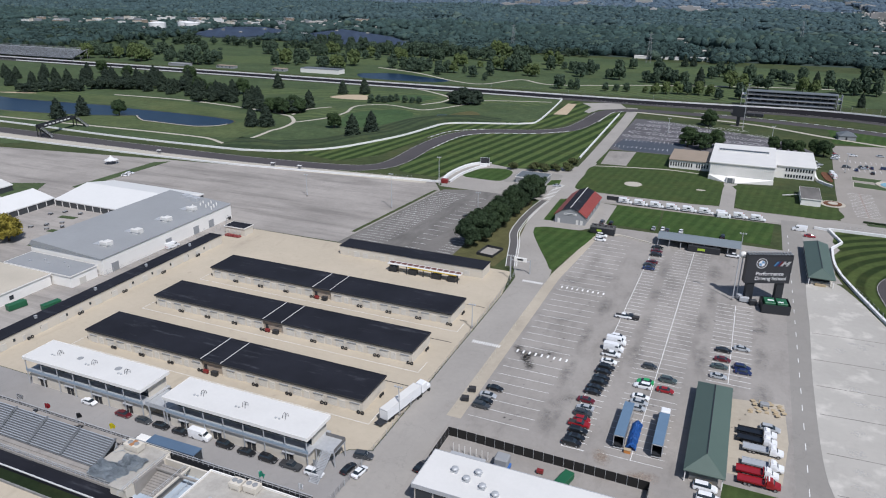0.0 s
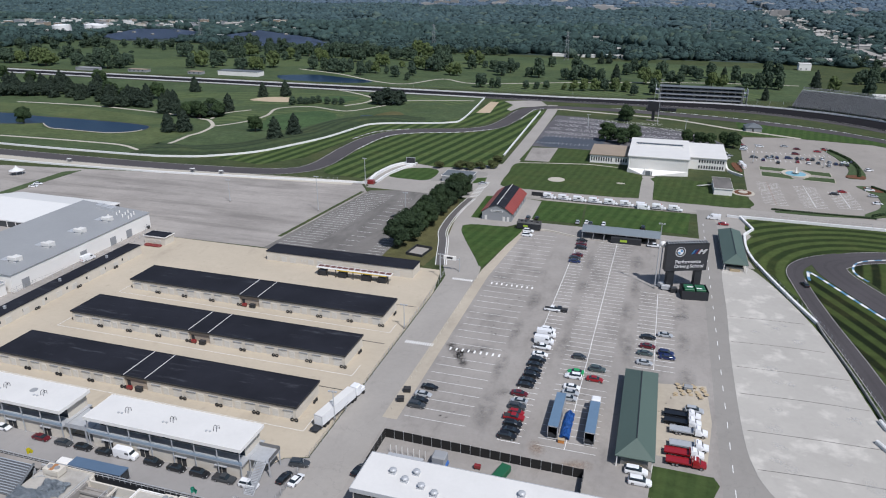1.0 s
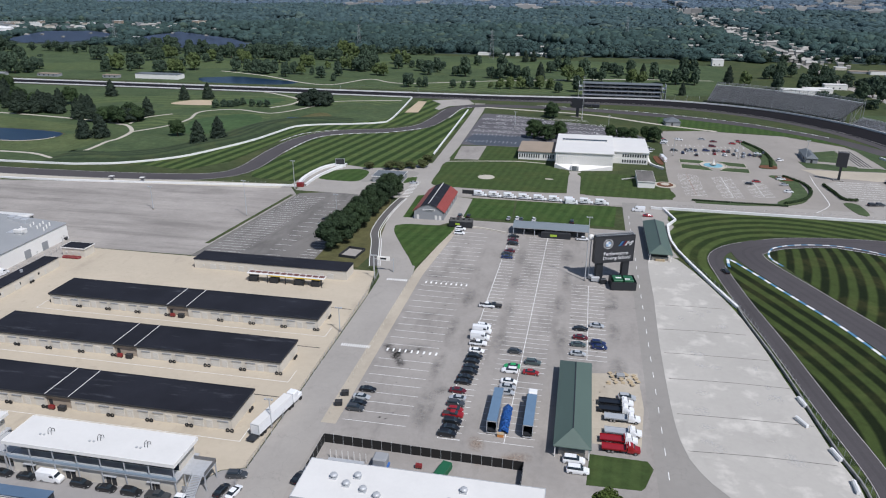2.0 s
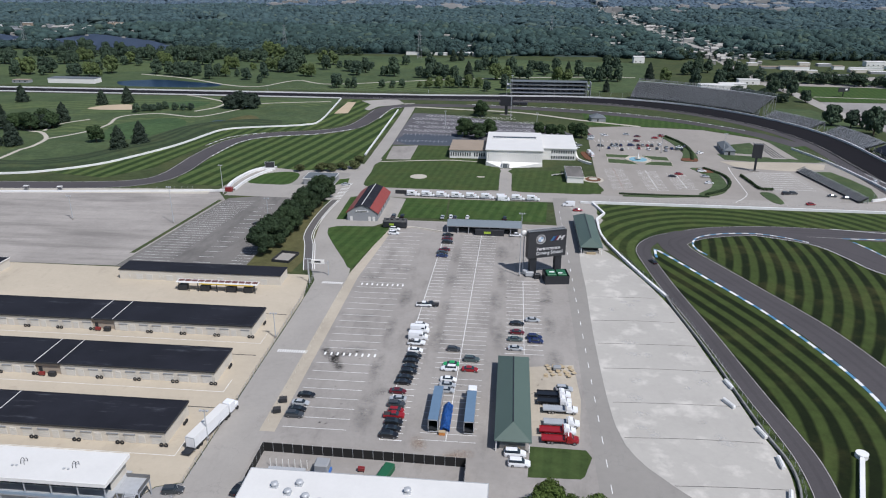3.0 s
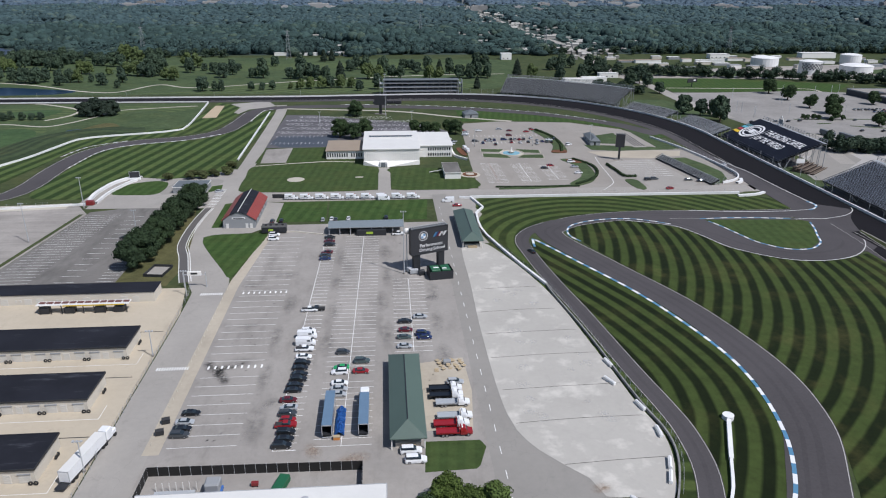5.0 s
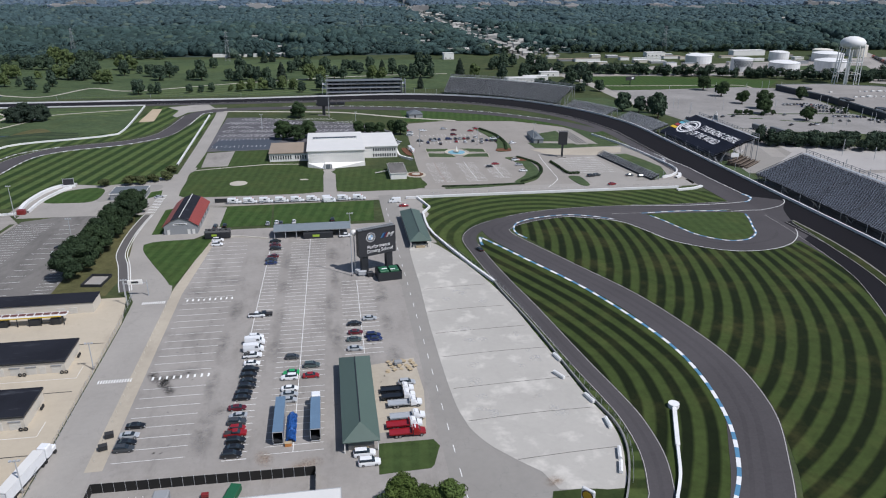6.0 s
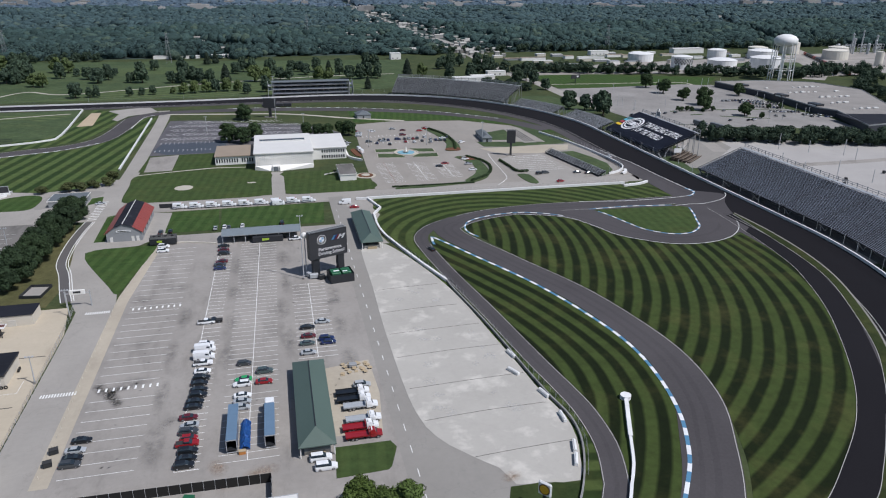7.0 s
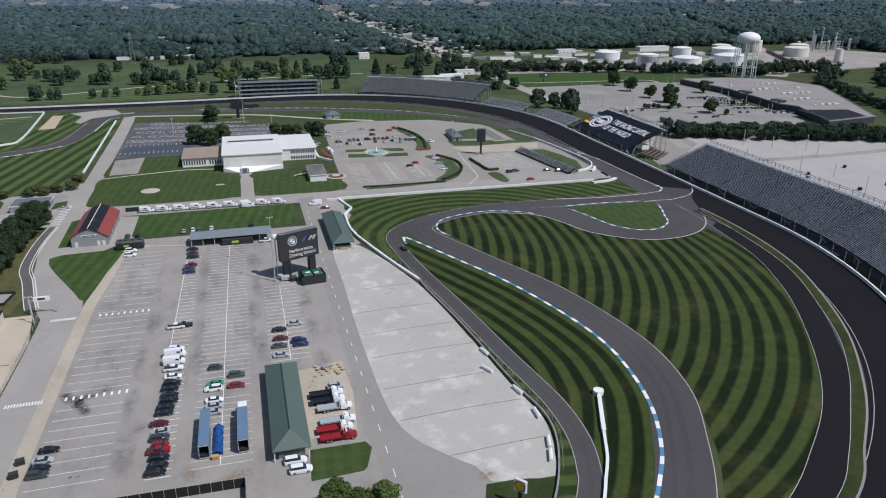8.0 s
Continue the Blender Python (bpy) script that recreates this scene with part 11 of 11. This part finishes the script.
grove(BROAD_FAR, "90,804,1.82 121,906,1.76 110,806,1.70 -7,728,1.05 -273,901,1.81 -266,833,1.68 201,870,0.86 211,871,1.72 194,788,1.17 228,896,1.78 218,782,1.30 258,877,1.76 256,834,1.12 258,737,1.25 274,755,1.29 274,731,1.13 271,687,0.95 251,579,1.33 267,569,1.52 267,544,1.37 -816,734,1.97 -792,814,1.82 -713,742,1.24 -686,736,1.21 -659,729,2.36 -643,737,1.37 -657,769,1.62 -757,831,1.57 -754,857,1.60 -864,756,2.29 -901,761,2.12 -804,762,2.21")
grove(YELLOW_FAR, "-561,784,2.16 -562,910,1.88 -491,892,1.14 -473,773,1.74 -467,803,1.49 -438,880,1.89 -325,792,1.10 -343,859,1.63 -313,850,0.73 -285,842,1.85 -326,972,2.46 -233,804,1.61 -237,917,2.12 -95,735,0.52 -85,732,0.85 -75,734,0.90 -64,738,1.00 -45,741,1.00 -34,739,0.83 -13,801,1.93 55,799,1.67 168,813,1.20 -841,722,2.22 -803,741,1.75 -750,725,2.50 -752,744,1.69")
grove(PINES, "-80,974,1.10 -70,981,1.01 -49,806,1.35 65,857,0.97 94,728,0.83 153,826,1.29")
rd = random.Random(77)
CLUMPS = [(rd.uniform(-1250, -880), rd.uniform(735, 1040), rd.uniform(0.9, 1.5)) for i in range(70)]
CLUMPS += [(x, 985 + 0.06 * x + rd.uniform(-14, 40), rd.uniform(0.9, 1.5)) for x in (rd.uniform(-880, -330) for i in range(90))]
CLUMPS += [(x, 1030 + rd.uniform(-6, 16), rd.uniform(0.7, 1.2)) for x in (rd.uniform(-330, -215) for i in range(20))]


M_BELT = far_leaf("belt_leaf", (0.052, 0.080, 0.056), 0.65, 1.45)


def belt(name, places, label, seed):
    """A run of trees too dense to count, as one mass of foliage."""
    rs = np.random.default_rng(seed)
    lumps = []
    for x, y, s_ in places:
        for k in range(5):
            a, q = k * 1.3 + rs.random() * 2, rs.random() * 4.6 * s_
            lumps.append((x + math.cos(a) * q, y + math.sin(a) * q, s_ * (1.5 + 1.4 * k + rs.random() * 2.0), s_ * (2.2 + 2.0 * rs.random()), s_ * (2.2 + 2.0 * rs.random()), s_ * (1.6 + 1.6 * rs.random())))
    ob = new(name, quad_mesh(name, cloud(len(places) * 620, lumps, 0.55, rs), M_BELT))
    tagged(ob, label, "trees", kind="stuff")
    bm = bmesh.new()
    core(bm, lumps, 0.66)
    for x, y, s_ in places:
        tube(bm, (x, y, 0), (x, y, 5 * s_), 0.3 * s_, 5)
    tagged(part(name + "_core", bm, M_BELT), label + ", inner growth", "trees", kind="stuff")


CLUMPS += [(225 + i * 15 + rd.uniform(-6, 6), 1044 + rd.uniform(-8, 8), rd.uniform(0.9, 1.4)) for i in range(48)]
belt("tree_clumps", CLUMPS, "leafy clumps of trees on the far golf course", 9)
belt("tree_belt_south", [(296 + 2.5 * i + rd.uniform(-3, 3), 446 - 0.92 * i + rd.uniform(-7, 7) - (i > 50) * 0.2 * (i - 50), rd.uniform(0.8, 1.15)) for i in range(96)], "dense green tree belt behind the stand lot", 1)
def along(pts, n, spread, lo, hi):
    line = curve(pts, 2.0)
    return [(line[int(i * (len(line) - 1) / n)].x + rd.uniform(-spread, spread), line[int(i * (len(line) - 1) / n)].y + rd.uniform(-spread, spread), rd.uniform(lo, hi)) for i in range(n)]


belt("tree_belt_depot", along([(236, 826), (318, 818), (374, 802), (440, 780), (500, 754), (540, 738), (586, 720)], 84, 7, 0.8, 1.4) + along([(585, 712), (659, 735), (675, 700), (640, 660)], 40, 14, 0.9, 1.5), "green tree belt before the tank depot", 2)
belt("tree_belt_east", along([(640, 660), (603, 634), (572, 564), (535, 480), (520, 440)], 60, 5, 0.6, 1.0) + along([(760, 700), (690, 640), (640, 560)], 36, 10, 0.8, 1.3), "green tree belt behind the store", 3)
belt("tree_belt_turn", [(215 + rd.uniform(0, 40), 655 + rd.uniform(0, 80), rd.uniform(0.7, 1.1)) for i in range(16)], "trees behind the far bleachers", 4)
belt("tree_belt_straight", [(-1500 + i * 20 + rd.uniform(-9, 9), 735 + rd.uniform(0, 70), rd.uniform(1.0, 1.5)) for i in range(44)], "tree belt behind the long grandstand", 5)


def low_hedge(pts, w, hh, label, leaf=M_LEAF):
    rs = np.random.default_rng(int(abs(pts[0][0])))
    line = curve(pts, 1.0)
    o = thing("hedge", label, "hedge")
    lumps = [(p.x, p.y, hh * 0.5, w, w, hh * 0.6) for p in line]
    q = new("foliage", quad_mesh("foliage", cloud(min(4000, 60 * len(line)), lumps, 0.28, rs), leaf))
    q.parent = o
    bm = bmesh.new()
    core(bm, lumps[::2], 0.85)
    part("inner_growth", bm, leaf, o)


low_hedge([(106, 374), (118, 384), (125, 400), (125, 416), (118, 430)], 0.9, 1.2, "clipped green hedge at the lot end")
low_hedge([(112, 521), (119, 498), (120, 474), (116, 452)], 1.0, 1.3, "clipped green hedge beside the drive")
low_hedge([(135.5, 415), (136.8, 400), (138, 388), (144, 387)], 0.8, 1.4, "clipped hedge along the monument lot")
low_hedge([(60, 371), (106, 370)], 0.5, 0.8, "low hedge along the cross road")


# woods to the horizon: crowns side by side, each a lumpy dome of its own
def woods(name, y0, y1, space, around, rings, mask, material, sprays, seed, label):
    rs = np.random.default_rng(seed)
    gx, gy = np.meshgrid(np.arange(-1.66 * y1, 1.34 * y1, space), np.arange(y0, y1, space * 0.9))
    x = (gx + rs.uniform(-0.42, 0.42, gx.shape) * space).ravel()
    y = (gy + rs.uniform(-0.42, 0.42, gx.shape) * space).ravel()
    fan = (x > -1.66 * y) & (x < 1.34 * y)
    x, y = x[fan], y[fan]
    keep, low = mask(x, y)
    x, y, low = x[keep], y[keep], low[keep]
    # each tree has a few lobes of uneven size
    lobes = rs.integers(1, 4, len(x))
    size = rs.lognormal(0.0, 0.28, len(x))
    tall = rs.uniform(9.0, 14.5, len(x)) * (0.8 + 0.2 * size) * (1.0 + 0.3 * np.sin(x * 0.013 + 2 * np.sin(y * 0.006)) * np.sin(y * 0.011))
    of = np.repeat(np.arange(len(x)), lobes)
    n = len(of)
    small = np.where(lobes[of] > 1, rs.uniform(0.5, 0.8, n), 1.0)
    off = np.where(lobes[of] > 1, 0.42, 0.0) * space * size[of]
    way = rs.uniform(0, 6.28, n)
    x, y, low = x[of] + off * np.cos(way), y[of] + off * np.sin(way), low[of]
    r = space * 0.70 * size[of] * small * rs.uniform(0.85, 1.2, n)
    h = np.minimum(tall[of] * rs.uniform(0.7, 1.08, n), 21.0)
    h, r = np.where(low, np.minimum(h * 0.4, 5.0), h), np.where(low, r * 0.7, r)
    co = np.zeros((n, len(rings) * around + 1, 3))
    turn = rs.uniform(0, 6.28, n)
    for k, (f, w) in enumerate(rings):
        for j in range(around):
            a = turn + 6.28319 * (j + 0.5 * (k % 2)) / around
            q = r * w * rs.uniform(0.7, 1.28, n)
            co[:, k * around + j] = np.stack([x + q * np.cos(a), y + q * np.sin(a), h * f * rs.uniform(0.82, 1.18, n)], 1)
    co[:, -1] = np.stack([x + rs.uniform(-0.3, 0.3, n) * r, y + rs.uniform(-0.3, 0.3, n) * r, h], 1)
    face = []
    for k in range(len(rings) - 1):
        for j in range(around):
            a, b = k * around + j, k * around + (j + 1) % around
            face += [(a, b, b + around), (a, b + around, a + around)]
    face += [((len(rings) - 1) * around + j, (len(rings) - 1) * around + (j + 1) % around, len(rings) * around) for j in range(around)]
    face = (np.array(face)[None] + (np.arange(n) * co.shape[1])[:, None, None]).reshape(-1, 3)
    co = co.reshape(-1, 3)
    # ragged sprays of leaves on the crowns
    pick = rs.choice(np.flatnonzero(y < y0 + 0.55 * (y1 - y0)), sprays) if sprays else np.zeros(0, int)
    v = rs.normal(size=(sprays, 3))
    v[:, 2] = np.abs(v[:, 2])
    v /= np.linalg.norm(v, axis=1, keepdims=True) + 1e-9
    p = np.stack([x[pick], y[pick], h[pick] * 0.5], 1) + v * np.stack([r[pick], r[pick], h[pick] * 0.52], 1) * rs.uniform(0.9, 1.24, (sprays, 1))
    u = np.cross(v, rs.normal(size=(sprays, 3)))
    u /= np.linalg.norm(u, axis=1, keepdims=True) + 1e-9
    w = np.cross(v + 0.3 * u, u)
    s_ = rs.uniform(0.7, 2.3, (sprays, 1))
    leaf = np.stack([p - u * s_, p + (u - w) * s_ * 0.7, p + w * s_], 1).reshape(-1, 3)
    face = np.concatenate([face, np.arange(sprays * 3).reshape(-1, 3) + len(co)])
    co = np.concatenate([co, leaf])
    k = len(face)
    me = bpy.data.meshes.new(name)
    me.vertices.add(len(co)), me.loops.add(k * 3), me.polygons.add(k)
    me.vertices.foreach_set("co", co.reshape(-1).astype(np.float32))
    me.loops.foreach_set("vertex_index", face.reshape(-1).astype(np.int32))
    me.polygons.foreach_set("loop_start", np.arange(0, k * 3, 3, dtype=np.int32))
    me.polygons.foreach_set("use_smooth", np.arange(k) < k - sprays)
    me.update(calc_edges=True)
    me.materials.append(material)
    tagged(new(name, me), label, "woods", kind="stuff")


def inside(x, y, pts, grow=0.0):
    """Which places lie in a convex outline, with a margin towards the south-west."""
    hit = np.zeros(x.shape, bool)
    for (ax, ay), (bx, by) in zip(pts, pts[1:] + pts[:1]):
        if ay != by:
            cross = ((ay > y) != (by > y)) & (x < (bx - ax) * (y - ay) / (by - ay) + ax)
            hit ^= cross
    return hit


HOUSES_AT = np.array(HOUSES)


def wooded(x, y):
    edge = 1048 + 16 * np.sin(x * 0.021) + 10 * np.sin(x * 0.067 + 1)
    keep = (y > edge) | ((x < -960 - 0.25 * (1050 - y)) & (y > 770)) | ((x > 760 + 0.5 * (900 - y)) & (y > 640))
    keep &= ~((x > 225) & (x < 960) & (y > 640) & (y < 1046))
    lane = 292 + 6 * np.sin((y - 1000) * 0.004)
    keep &= ~((np.abs(x - lane) < 13 + (y - 1000) * 0.006) & (y > 900))
    keep &= ~((np.abs(x - 790 - (y - 960) * 0.48) < 16) & (y > 900))
    clear = np.sin(x * 0.011 + 3 * np.sin(y * 0.006)) + np.sin(y * 0.017 + x * 0.004)
    keep &= ~((clear > 1.72) & (y > 1150))
    for pts in ([(-1000, 1085), (-1052, 1268), (-958, 1295), (-845, 1225), (-795, 1164), (-840, 1040), (-920, 1030)], [(-795, 1150), (-795, 1325), (-604, 1200), (-510, 1090), (-515, 1000), (-640, 1010)]):
        keep &= ~inside(x, y, pts)
    low = inside(x, y, [(-1690, 1080), (-1690, 1390), (-860, 1650), (-830, 1320), (-1055, 1300), (-1055, 1080)])
    for hx, hy, hr in HOUSES_AT:
        keep &= ~((np.abs(x - hx) < hr) & (y > hy - hr * 1.5) & (y < hy + hr))
        low |= (np.abs(x - hx) < hr * 0.9) & (y > hy - 140) & (y < hy)
    return keep, low


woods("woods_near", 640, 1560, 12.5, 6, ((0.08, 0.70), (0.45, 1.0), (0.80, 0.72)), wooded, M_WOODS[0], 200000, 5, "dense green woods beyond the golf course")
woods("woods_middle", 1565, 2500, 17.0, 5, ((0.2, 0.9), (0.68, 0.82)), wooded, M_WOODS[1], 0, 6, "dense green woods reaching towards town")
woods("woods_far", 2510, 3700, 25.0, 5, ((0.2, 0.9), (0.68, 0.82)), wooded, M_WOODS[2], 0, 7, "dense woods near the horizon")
